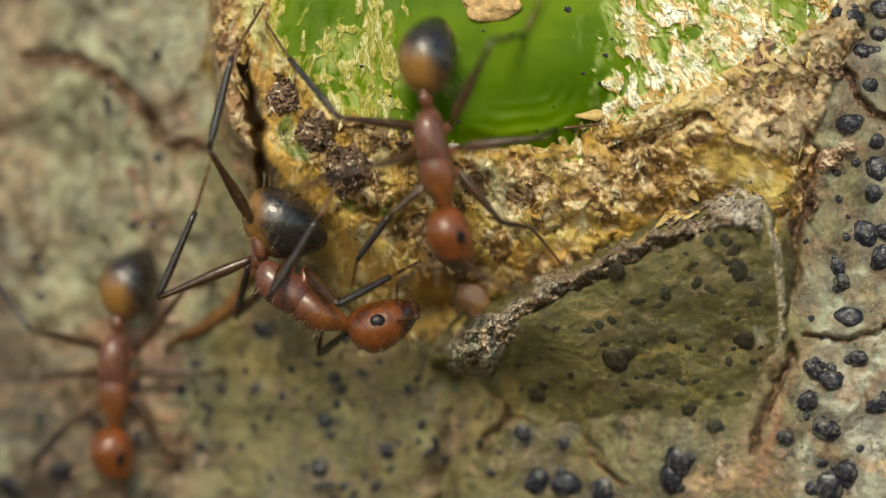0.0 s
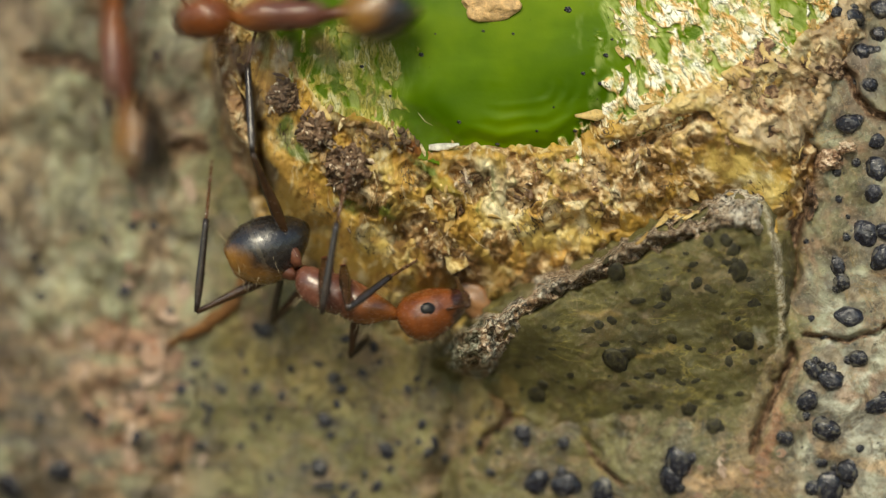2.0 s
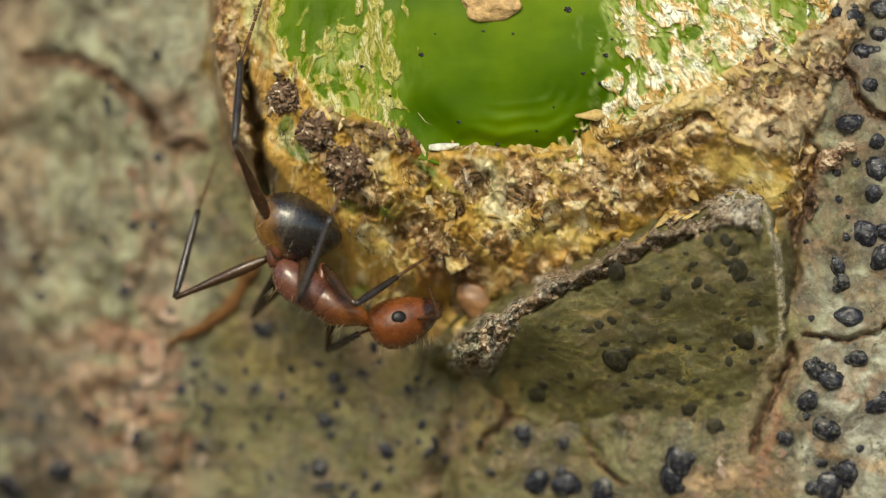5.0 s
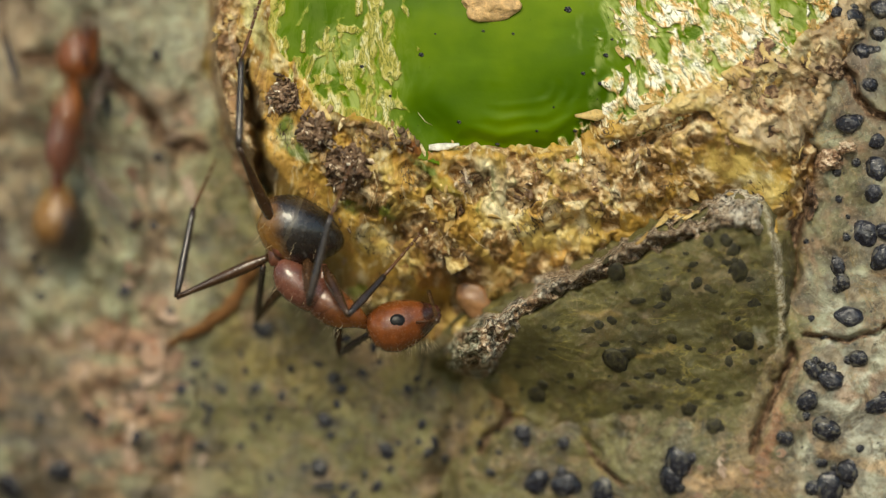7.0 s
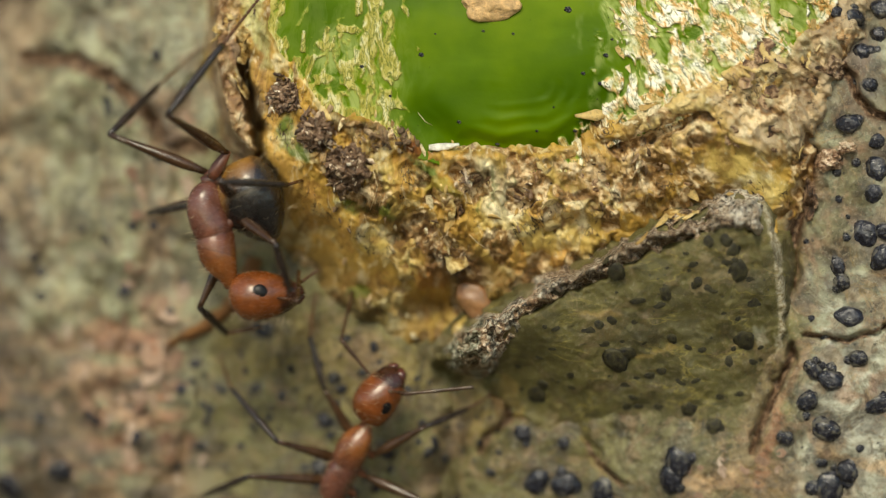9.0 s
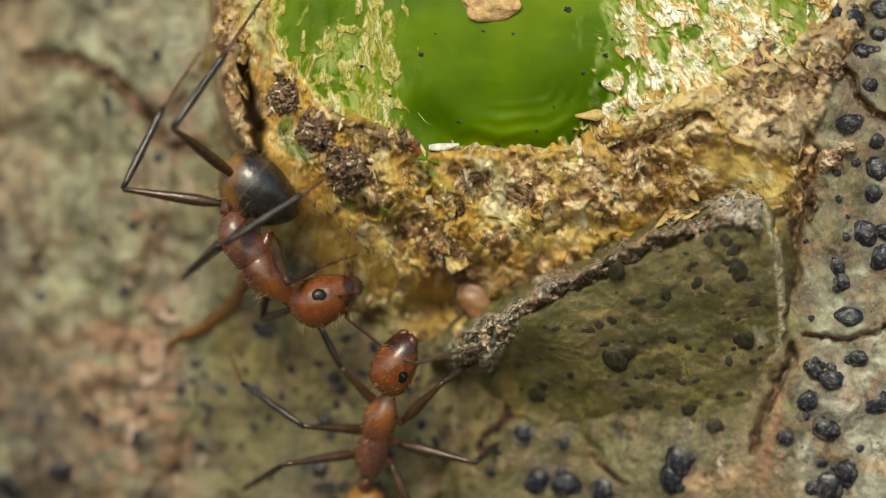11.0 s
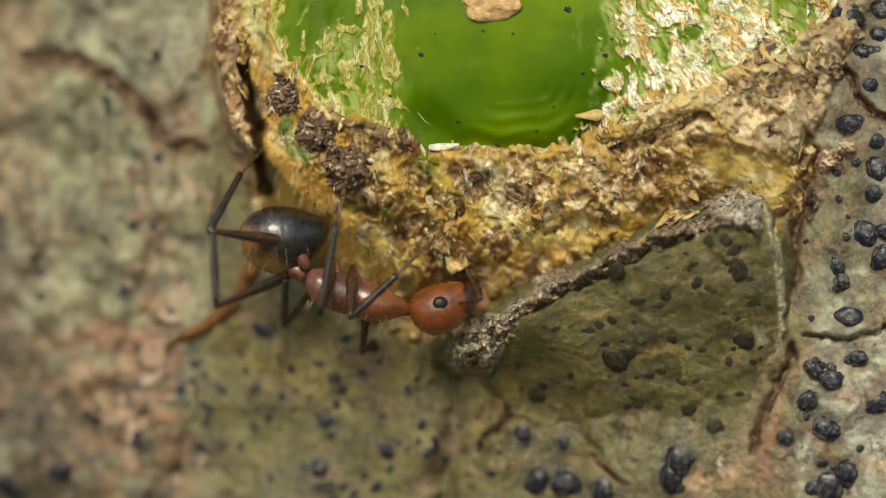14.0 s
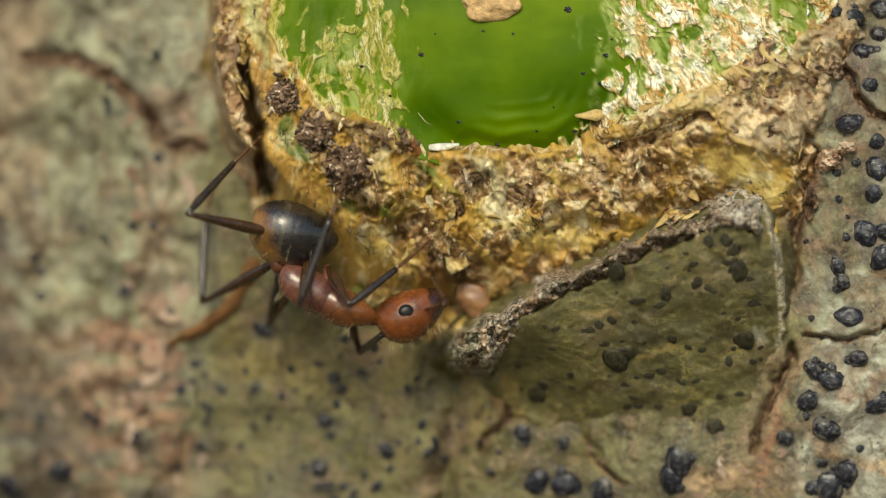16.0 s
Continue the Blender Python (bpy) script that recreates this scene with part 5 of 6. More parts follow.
# ---- frass, chips and other loose bits ----
def frass_clump(x, y, wide, tall, count, label, size=0.16, mound=True, material=PELLET):
    rng = random.Random(int(x * 7 + y))
    thing = bmesh.new()
    core = blob(thing, (0, 0, 0), (1, 1, 1), None, 0.0, 5) if mound else []
    for v in core:
        n = v.co * 1000
        lump = 1 + 0.5 * noise.fractal(n * 2.2 + Vector((x, y, 0)), 0.8, 2.1, 4)
        r = min(1.0, math.hypot(n.x, n.z)) * 0.98
        h = math.copysign(abs(n.y) ** 0.8, n.y) * 0.28 * lump + 0.16 * noise.fractal(n * 6, 0.6, 2.1, 4)
        p = on_bark(x + n.x * lump * wide, y - n.z * lump * tall)
        v.co = (p + Vector((0, h, 0))) * 0.001
    for i in range(count * 2):
        a = rng.uniform(0, 6.28)
        r = math.sqrt(rng.random()) * (1.1 + 0.3 * math.sin(3 * a + x) + 0.15 * math.sin(7 * a + y))
        px, py = x + wide * r * math.cos(a), y + tall * r * math.sin(a)
        s = size * rng.choice([0.25, 0.35, 0.5, 0.75, 1.1])
        p = on_bark(px, py, (0.1 + 0.22 * rng.random()) * max(0.0, 1 - r * r) * size / 0.16 + 0.04)
        if i % 5 < 3:
            d = Vector((rng.gauss(0, 1), rng.gauss(0, 0.6), rng.gauss(0, 1)))
            chip(thing, p + Vector((0, -0.02, 0)), d, Vector((rng.gauss(0, 0.5), -1, rng.gauss(0, 0.5))), s * rng.uniform(1.2, 2.8), s * rng.uniform(0.4, 0.9), 0.03, rng.uniform(0.1, 0.5), rng)
        else:
            blob(thing, p, (s, s * rng.uniform(0.35, 0.7), s * rng.uniform(0.35, 0.7)),
                 Euler((rng.uniform(0, 3), rng.uniform(0, 3), 0)).to_matrix(), 1.2, 1, rng.uniform(0, 50))
    return tagged(part("frass_clump", thing, material), label, "frass clump", "frass clumps on the crust")


frass_clump(503, 172, 25, 27, 46, "dark brown crumbly frass clump on the crust's rim")
frass_clump(560, 236, 29, 29, 50, "dark brown grainy frass clump beside the rim")
frass_clump(612, 298, 34, 38, 66, "large dark brown frass clump on the crust")
frass_clump(690, 245, 46, 20, 34, "light brown crumbly frass under the green", 0.16, False, HUSK)
frass_clump(820, 320, 22, 22, 9, "dark brown frass crumbs in a hollow", 0.16, False)
frass_clump(935, 345, 18, 18, 7, "dark brown frass crumbs on the tan crust", 0.16, False)
frass_clump(760, 430, 55, 34, 12, "brown crumbs on the lower crust", 0.14, False, HUSK)
frass_clump(1165, 288, 60, 24, 10, "brown crumbly bark bits on the crust", 0.16, False, HUSK)


def white_chip():
    bm = bmesh.new()
    rng = random.Random(3)
    chip(bm, on_bark(786, 262, 0.12), (1, 0, 0.05), (0, -1, 0.6), 0.9, 0.24, 0.07, 0.15, rng)
    return tagged(part("wood_chip", bm, CHIP), "small white splinter below the green swelling", "wood chip")


def tan_scab():
    bm = bmesh.new()
    blob(bm, on_bark(868, 8, 0.02), (0.88, 0.28, 0.50), None, 0.35, 4, 4.0)
    return tagged(part("bark_scab", bm, SCAB), "tan corky scab on the green swelling", "scab")


def pale_thorn():
    bm = bmesh.new()
    rng = random.Random(8)
    chip(bm, on_bark(1044, 206, 0.06), (-1, -0.15, -0.12), (0, -1, 0.3), 0.95, 0.30, 0.06, 0.25, rng)
    return tagged(part("pale_splinter", bm, FLAKE), "pale pointed splinter at the green edge", "splinter")


def scale_insect():
    bm = bmesh.new()
    turn = Euler((0, radians(-36), 0)).to_matrix()
    c = at(842, 529, height_at(842, 529) - 0.02) * 1000
    for v in blob(bm, (0, 0, 0), (0.50, 0.30, 0.70), turn, 0.14, 4):
        groove = 0.05 * math.sin(v.co.z * 1000 * 14) * smooth(abs(v.co.z * 1000), 0.05, 0.5)
        v.co = v.co * (1 - groove) + c * 0.001
    return tagged(part("scale_insect", bm, SCALE_SHELL), "pinkish oval scale insect in a hollow of the crust", "scale insect")


def dry_stalk():
    line = [(298, 608), (318, 600), (335, 592), (356, 582), (375, 568), (394, 556), (408, 540), (420, 522), (432, 500), (444, 480), (452, 456)]
    bm = bmesh.new()
    tube(bm, [at(x, y, bare_bark_at(x, y) + 0.05) * 1000 for x, y in line],
         [0.07, 0.14, 0.20, 0.18, 0.26, 0.21, 0.25, 0.19, 0.23, 0.29, 0.20], 10)
    bmesh.ops.subdivide_edges(bm, edges=bm.edges[:], cuts=2)
    for v in bm.verts:
        v.co += Vector((1, 0.6, 1)) * 0.00013 * noise.fractal(v.co * 3500, 0.7, 2.0, 4)
    return tagged(part("dry_stalk", bm, TENDRIL), "rusty brown dry stalk lying on the bark", "stalk")


def fibre(points, r=0.012):
    bm = bmesh.new()
    tube(bm, [on_bark(x, y, a) for x, y, a in points], [r] * len(points), 4)
    return tagged(part("fibre", bm, BRISTLE), "fine straw-coloured fibre over the crust", "fibre", "loose fibres")


def bark_lump(x, y, wide, tall, seed, material, label):
    """A crumbled knob of bark where the crust meets the trunk."""
    bm = bmesh.new()
    for v in blob(bm, (0, 0, 0), (1, 1, 1), None, 0.0, 5):
        n = v.co * 1000
        k = 1 + 0.45 * noise.fractal(n * 1.6 + Vector((seed, 0, 0)), 0.8, 2.1, 5)
        p = on_bark(x + n.x * wide * k, y - n.z * tall * k)
        v.co = (p + Vector((0, n.y * 0.30 * k + 0.10 * noise.fractal(n * 5, 0.7, 2.1, 3), 0))) * 0.001
    return tagged(part("bark_lump", bm, material), label, "bark lump", "lumps at the crust's border")


bark_lump(1466, 284, 26, 18, 3.0, PINK_LUMP, "pale pinkish crumbling bark lump at the crust's border")
bark_lump(1500, 262, 16, 11, 9.0, PINK_LUMP, "small pale bark lump beside a black wart")
bark_lump(1432, 352, 12, 30, 21.0, DARK_LUMP, "narrow brown bark lump along the border crack")
bark_lump(1478, 120, 16, 18, 30.0, DARK_LUMP, "dark brown bark lump among the warts")
white_chip(), tan_scab(), pale_thorn(), scale_insect(), dry_stalk()
fibre([(830, 415, 0.1), (845, 430, 0.3), (858, 438, 0.3), (872, 446, 0.1)])
fibre([(660, 300, 0.1), (668, 330, 0.3), (662, 352, 0.2), (655, 372, 0.1)])
fibre([(740, 200, 0.1), (752, 215, 0.35), (765, 222, 0.1)])


# ---- ants ----
# An ant's own space, in millimetres: x forwards, y to its left, z towards its back; the middle of the thorax is the origin.
HALF = 1.62                                   # from the middle of the thorax to the neck
LEGS = {"fore": (2.15, 1.85, 1.60), "mid": (2.75, 2.65, 1.75), "hind": (3.15, 2.80, 2.00)}   # femur, tibia, tarsus
HIPS = {("fore", 1): (-0.40, 0.20, -0.75), ("mid", 1): (-1.00, 0.00, -0.80), ("hind", 1): (-2.25, 0.40, -0.90),
        ("fore", -1): (0.30, -0.50, -0.45), ("mid", -1): (-1.10, -0.50, -0.25), ("hind", -1): (-1.85, -0.45, -0.35)}
EVEN_HIPS = {"fore": (0.55, 0.40, -0.55), "mid": (-0.20, 0.45, -0.55), "hind": (-0.95, 0.42, -0.50)}


def ring_body(bm, stations, sides=20):
    """A body of rings along x: each station is x, z of the middle, half width, half height up, half height down."""
    rings = []
    for x, zc, w, up, low in stations:
        ring = []
        for j in range(sides):
            a = 2 * math.pi * j / sides
            z = math.sin(a)
            ring.append(bm.verts.new(Vector((x, w * math.cos(a), zc + z * (up if z > 0 else low))) * 0.001))
        rings.append(ring)
    for a, b in zip(rings, rings[1:]):
        for j in range(sides):
            bm.faces.new((a[j], b[j], b[(j + 1) % sides], a[(j + 1) % sides]))
    bm.faces.new(rings[0])
    bm.faces.new(rings[-1][::-1])
    bmesh.ops.recalc_face_normals(bm, faces=bm.faces)
    return bm


def head_mesh():
    bm = bmesh.new()
    ring_body(bm, [(-0.02, 0.0, 0.12, 0.12, 0.12), (0.06, 0.02, 0.42, 0.34, 0.34), (0.25, 0.05, 0.58, 0.62, 0.56), (0.55, 0.06, 0.70, 0.80, 0.70),
                   (0.95, 0.04, 0.74, 0.84, 0.74), (1.30, -0.02, 0.70, 0.74, 0.67), (1.65, -0.10, 0.60, 0.56, 0.53),
                   (1.90, -0.17, 0.48, 0.38, 0.38), (2.05, -0.22, 0.34, 0.22, 0.24), (2.12, -0.24, 0.2, 0.1, 0.12)], 24)
    return mesh_of("head", bm, HEAD)


def thorax_mesh():
    bm = bmesh.new()
    ring_body(bm, [(-1.62, -0.12, 0.16, 0.18, 0.20), (-1.50, -0.05, 0.34, 0.36, 0.36), (-1.20, 0.05, 0.46, 0.52, 0.52), (-0.80, 0.12, 0.48, 0.55, 0.64),
                   (-0.30, 0.11, 0.50, 0.55, 0.68), (-0.06, 0.10, 0.50, 0.53, 0.67), (0.0, 0.09, 0.475, 0.495, 0.64), (0.06, 0.09, 0.49, 0.52, 0.65),
                   (0.20, 0.09, 0.53, 0.56, 0.64), (0.60, 0.12, 0.56, 0.54, 0.60),
                   (0.95, 0.08, 0.52, 0.46, 0.48), (1.25, 0.0, 0.38, 0.32, 0.34), (1.45, -0.04, 0.24, 0.22, 0.22), (1.64, -0.04, 0.17, 0.16, 0.16)], 22)
    return mesh_of("thorax", bm, THORAX)


def gaster_mesh(material):
    bm = bmesh.new()
    st = []
    for i in range(40):
        s = i / 39
        r = 1.06 * math.sin(math.pi * min(1, (s * 0.94 + 0.05)) ** 0.86) ** 0.62
        step = 0.018 * max(0.0, 1 - abs((s * 4.2) % 1.0 - 0.0) * 8)       # the plates' hind edges
        r = max(0.04, r - step)
        st.append((2.62 * s, 0.10 * math.sin(math.pi * s), r * 0.90, r, r * 0.92))
    ring_body(bm, st, 26)
    return mesh_of("gaster", bm, material)


def limb_mesh(name, long, r0, rmid, r1, material, hairs=0, bow=0.0):
    bm = bmesh.new()
    n = 10
    pts = [(long * i / n, 0, bow * math.sin(math.pi * i / n)) for i in range(n + 1)]
    rad = [r0 + (rmid - r0) * smooth(i / n, 0, 0.3) if i / n < 0.3 else rmid + (r1 - rmid) * smooth(i / n, 0.3, 1) for i in range(n + 1)]
    rad = [float(r) for r in rad]
    tube(bm, pts, rad, 10)
    rng = random.Random(int(long * 100) + hairs)
    for _ in range(hairs):
        s = rng.uniform(0.15, 0.98)
        a = rng.uniform(0, 6.28)
        d = Vector((0.55, math.cos(a), math.sin(a))).normalized()
        p = Vector((long * s, 0, 0)) + Vector((0, math.cos(a), math.sin(a))) * rmid * 0.7
        tube(bm, [p, p + d * 0.13], [0.010, 0.003], 3)
    return mesh_of(name, bm, material)


def tarsus_mesh(long):
    bm = bmesh.new()
    cuts = [0.0, 0.48, 0.64, 0.77, 0.87, 1.0]
    for a, b in zip(cuts, cuts[1:]):
        tube(bm, [(long * a, 0, 0), (long * (a + 0.2 * (b - a)), 0, 0), (long * (b - 0.02), 0, 0)], [0.05, 0.052, 0.056 - 0.02 * a], 7)
    for s in (-1, 1):
        tube(bm, [(long, 0, 0), (long + 0.10, 0.06 * s, -0.02), (long + 0.16, 0.07 * s, -0.08)], [0.03, 0.022, 0.005], 5)
    return mesh_of("tarsus", bm, FOOT)


def bristles_mesh(name, spots, seed, long):
    bm = bmesh.new()
    rng = random.Random(seed)
    for p, d in spots:
        d = (Vector(d) + Vector((rng.gauss(0, 0.2), rng.gauss(0, 0.2), rng.gauss(0, 0.2)))).normalized()
        q = Vector(p) + d * long * rng.uniform(0.6, 1.2)
        tube(bm, [p, (Vector(p) + q) / 2, q], [0.0055, 0.004, 0.0015], 4)
    return mesh_of(name, bm, BRISTLE)


def shape_store():
    rng = random.Random(21)
    store = {"head": head_mesh(), "thorax": thorax_mesh(), "gaster": gaster_mesh(GASTER), "dark_gaster": gaster_mesh(DARK_GASTER)}
    bm = bmesh.new()
    ring_body(bm, [(0, 0, 0.14, 0.14, 0.14), (0.12, 0.02, 0.20, 0.24, 0.2), (0.32, 0.04, 0.23, 0.32, 0.22), (0.46, 0.03, 0.20, 0.26, 0.2),
                   (0.62, 0, 0.15, 0.16, 0.16), (0.8, 0, 0.14, 0.14, 0.14)], 14)
    store["petiole"] = mesh_of("petiole", bm, RUST_PALE)
    bm = bmesh.new()
    blob(bm, (0, 0, 0), (0.235, 0.075, 0.20), None, 0.0, 3)
    store["eye"] = mesh_of("eye", bm, EYE)
    bm = bmesh.new()
    tube(bm, [(-0.1, 0, 0), (0.12, 0.04, -0.02), (0.30, -0.02, -0.05), (0.44, -0.14, -0.06)], [0.19, 0.22, 0.17, 0.05], 10)
    store["jaw"] = mesh_of("mandible", bm, JAW)
    store["scape"] = limb_mesh("scape", 1.75, 0.05, 0.055, 0.075, LEG)
    bm = bmesh.new()
    tube(bm, [(0.1 * i, 0, 0) for i in range(23)], [0.05 + 0.012 * (i % 2) + 0.0006 * i for i in range(23)], 7)
    store["funiculus"] = mesh_of("funiculus", bm, LEG)
    for kind, (f, t, s) in LEGS.items():
        store[kind, "femur"] = limb_mesh("femur", f, 0.10, 0.185, 0.085, LEG, 14)
        store[kind, "tibia"] = limb_mesh("tibia", t, 0.085, 0.125, 0.095, SHIN, 30)
        store[kind, "tarsus"] = tarsus_mesh(s)
    spots = []
    for _ in range(46):                                                 # the head's crown and throat
        x, a = rng.uniform(0.2, 1.95), rng.uniform(-1.15, 0.1)
        spots.append(((x, 0.68 * math.sin(a), 0.76 * math.cos(a) - 0.10 * x), (0.15 * (x - 1), 0.5 * math.sin(a), math.cos(a))))
    store["head_bristles"] = bristles_mesh("bristles", spots, 1, 0.40)
    spots = []
    for _ in range(26):
        x, a = rng.uniform(-1.4, 1.3), rng.uniform(-0.8, 0.8)
        spots.append(((x, 0.42 * math.sin(a), 0.12 + 0.46 * math.cos(a)), (0, 0.5 * math.sin(a), 1)))
    store["thorax_bristles"] = bristles_mesh("bristles", spots, 2, 0.36)
    spots = []
    for _ in range(60):
        s, a = rng.choice([0.08, 0.14, 0.25, 0.48, 0.72]), rng.uniform(0, 6.28)
        r = 1.01 * math.sin(math.pi * (s * 0.94 + 0.05) ** 0.86) ** 0.62
        spots.append(((2.62 * s, r * math.cos(a), r * math.sin(a)), (0.5 * (s - 0.5), math.cos(a), math.sin(a))))
    store["gaster_bristles"] = bristles_mesh("bristles", spots, 3, 0.40)
    return store


SHAPES = shape_store()


def mm(x, y, z):
    return Matrix.Translation(Vector((x, y, z)) * 0.001)


def coxa_mesh():
    bm = bmesh.new()
    ring_body(bm, [(-0.1, 0, 0.13, 0.13, 0.13), (0.08, 0, 0.19, 0.19, 0.19), (0.3, 0, 0.21, 0.21, 0.21), (0.55, 0, 0.17, 0.17, 0.17), (0.76, 0, 0.12, 0.12, 0.12),
                   (0.88, 0, 0.09, 0.09, 0.09)], 12)
    return mesh_of("coxa", bm, RUST_PALE)


COXA = coxa_mesh()


def ant(label, feelers=((62, 20, 62, -28), (62, 20, 62, -28)), hips=None):
    """An ant: an Empty with its parts; returns it and the parts that move, by name."""
    body = tagged(hub("ant"), label, "ant", "ants on the bark")
    p = {"thorax": part("thorax", SHAPES["thorax"], None, body), "petiole": part("petiole", SHAPES["petiole"], None, body),
         "head": part("head", SHAPES["head"], None, body), "gaster": part("gaster", SHAPES["gaster" if hips else "dark_gaster"], None, body, "black gaster with an orange base")}
    part("bristles", SHAPES["thorax_bristles"], None, p["thorax"])
    part("bristles", SHAPES["head_bristles"], None, p["head"])
    part("bristles", SHAPES["gaster_bristles"], None, p["gaster"])
    for side in (1, -1):
        eye = part("eye", SHAPES["eye"], None, p["head"], "black oval eye")
        eye.matrix_basis = mm(0.98, 0.645 * side, 0.30) @ pose(0, 0, 0, 22 * side, 0, -8 * side)
        jaw = part("mandible", SHAPES["jaw"], None, p["head"], "dark brown mandible")
        jaw.matrix_basis = mm(1.76, 0.22 * side, -0.22) @ Matrix.Diagonal((1, side, 1, 1))
        out, turn_in, drop, lift = feelers[0 if side > 0 else 1]
        m = mm(1.45, 0.34 * side, 0.22) @ pose(0, 0, 0, 0, lift, out * side)
        scape = part("scape", SHAPES["scape"], None, p["head"])
        scape.matrix_basis = m
        fun = part("funiculus", SHAPES["funiculus"], None, p["head"])
        fun.matrix_basis = m @ mm(1.72, 0, 0) @ pose(0, 0, 0, 0, drop, -turn_in * side)
        for kind in LEGS:
            ex, ey, ez = EVEN_HIPS[kind]
            hip = Vector(hips[kind, side] if hips else (ex, ey * side, ez))
            root = Vector((ex + 0.15, ey * 0.6 * side, ez + 0.35)) if not hips else Vector((hip.x * 0.8 + 0.25, hip.y * 0.55, -0.15))
            coxa = part("coxa", COXA, None, body)
            coxa.matrix_basis = bone(hip - (hip - root).normalized() * 0.8, hip, (0, 0, 1))
            for piece in ("femur", "tibia", "tarsus"):
                p[kind, side, piece] = part(piece, SHAPES[kind, piece], None, body)
    p["head"].matrix_basis = mm(HALF, 0, 0)
    p["petiole"].matrix_basis = mm(-HALF, 0, -0.1) @ pose(0, 0, 0, 0, 0, 180)
    p["gaster"].matrix_basis = mm(-HALF - 0.6, 0, 0) @ pose(0, 0, 0, 0, 34, 180)
    return body, p


def bone(a, b, up):
    """The pose of a limb from a to b, in millimetres of its ant's space."""
    a, b = Vector(a), Vector(b)
    x = (b - a).normalized()
    y = Vector(up).cross(x)
    y = y.normalized() if y.length > 1e-4 else x.orthogonal().normalized()
    m = Matrix((x, y, x.cross(y))).transposed().to_4x4()
    m.translation = a * 0.001
    return m


def bend(hip, foot, l1, l2, out):
    """The knee between hip and foot, towards out; and the foot, drawn in where it is out of reach."""
    hip, foot = Vector(hip), Vector(foot)
    d = foot - hip
    far = min(max(d.length, abs(l1 - l2) + 0.1), (l1 + l2) * 0.985)
    d = d.normalized()
    foot = hip + d * far
    along = (l1 * l1 - l2 * l2 + far * far) / (2 * far)
    off = Vector(out) - d * Vector(out).dot(d)
    return hip + d * along + off.normalized() * math.sqrt(max(l1 * l1 - along * along, 0)), foot


def between(rows, t):
    """Smooth values at time t of rows (t, value, value, ...)."""
    if t <= rows[0][0]:
        return np.array(rows[0][1:], float)
    for i in range(len(rows) - 1):
        a, b = rows[i], rows[i + 1]
        if t <= b[0]:
            k = (t - a[0]) / (b[0] - a[0])
            pa, pb = np.array(a[1:], float), np.array(b[1:], float)
            ma = (pb - np.array(rows[i - 1][1:], float)) / (b[0] - rows[i - 1][0]) if i > 0 else np.zeros(len(pa))
            mb = (np.array(rows[i + 2][1:], float) - pa) / (rows[i + 2][0] - a[0]) if i + 2 < len(rows) else np.zeros(len(pa))
            w = b[0] - a[0]
            return ((2 * k ** 3 - 3 * k ** 2 + 1) * pa + (k ** 3 - 2 * k ** 2 + k) * w * ma
                    + (3 * k ** 2 - 2 * k ** 3) * pb + (k ** 3 - k ** 2) * w * mb)
    return np.array(rows[-1][1:], float)


# ---- the ants that run past ----
REST = {"fore": (3.5, 2.9, -1.6), "mid": (0.3, 4.8, -1.6), "hind": (-4.0, 3.9, -1.6)}


def runner_pose(x, y, heading, above=1.35):
    """An ant on the bark at a plan point, its head towards heading (degrees, 0 right, 90 down the trunk)."""
    a = radians(heading)
    fx, fy = math.cos(a), math.sin(a)
    h = easy_height(x, y)
    h0, h1 = easy_height(x - fx * 70, y - fy * 70), easy_height(x + fx * 70, y + fy * 70)
    f = (at(x + fx * 70, y + fy * 70, h1) - at(x - fx * 70, y - fy * 70, h0)).normalized()
    up = Vector((0, -1, 0))
    left = up.cross(f).normalized()
    m = Matrix((f, left, f.cross(left))).transposed().to_4x4()
    m.translation = at(x, y, (h + h0 + h1) / 3 + above)
    return m


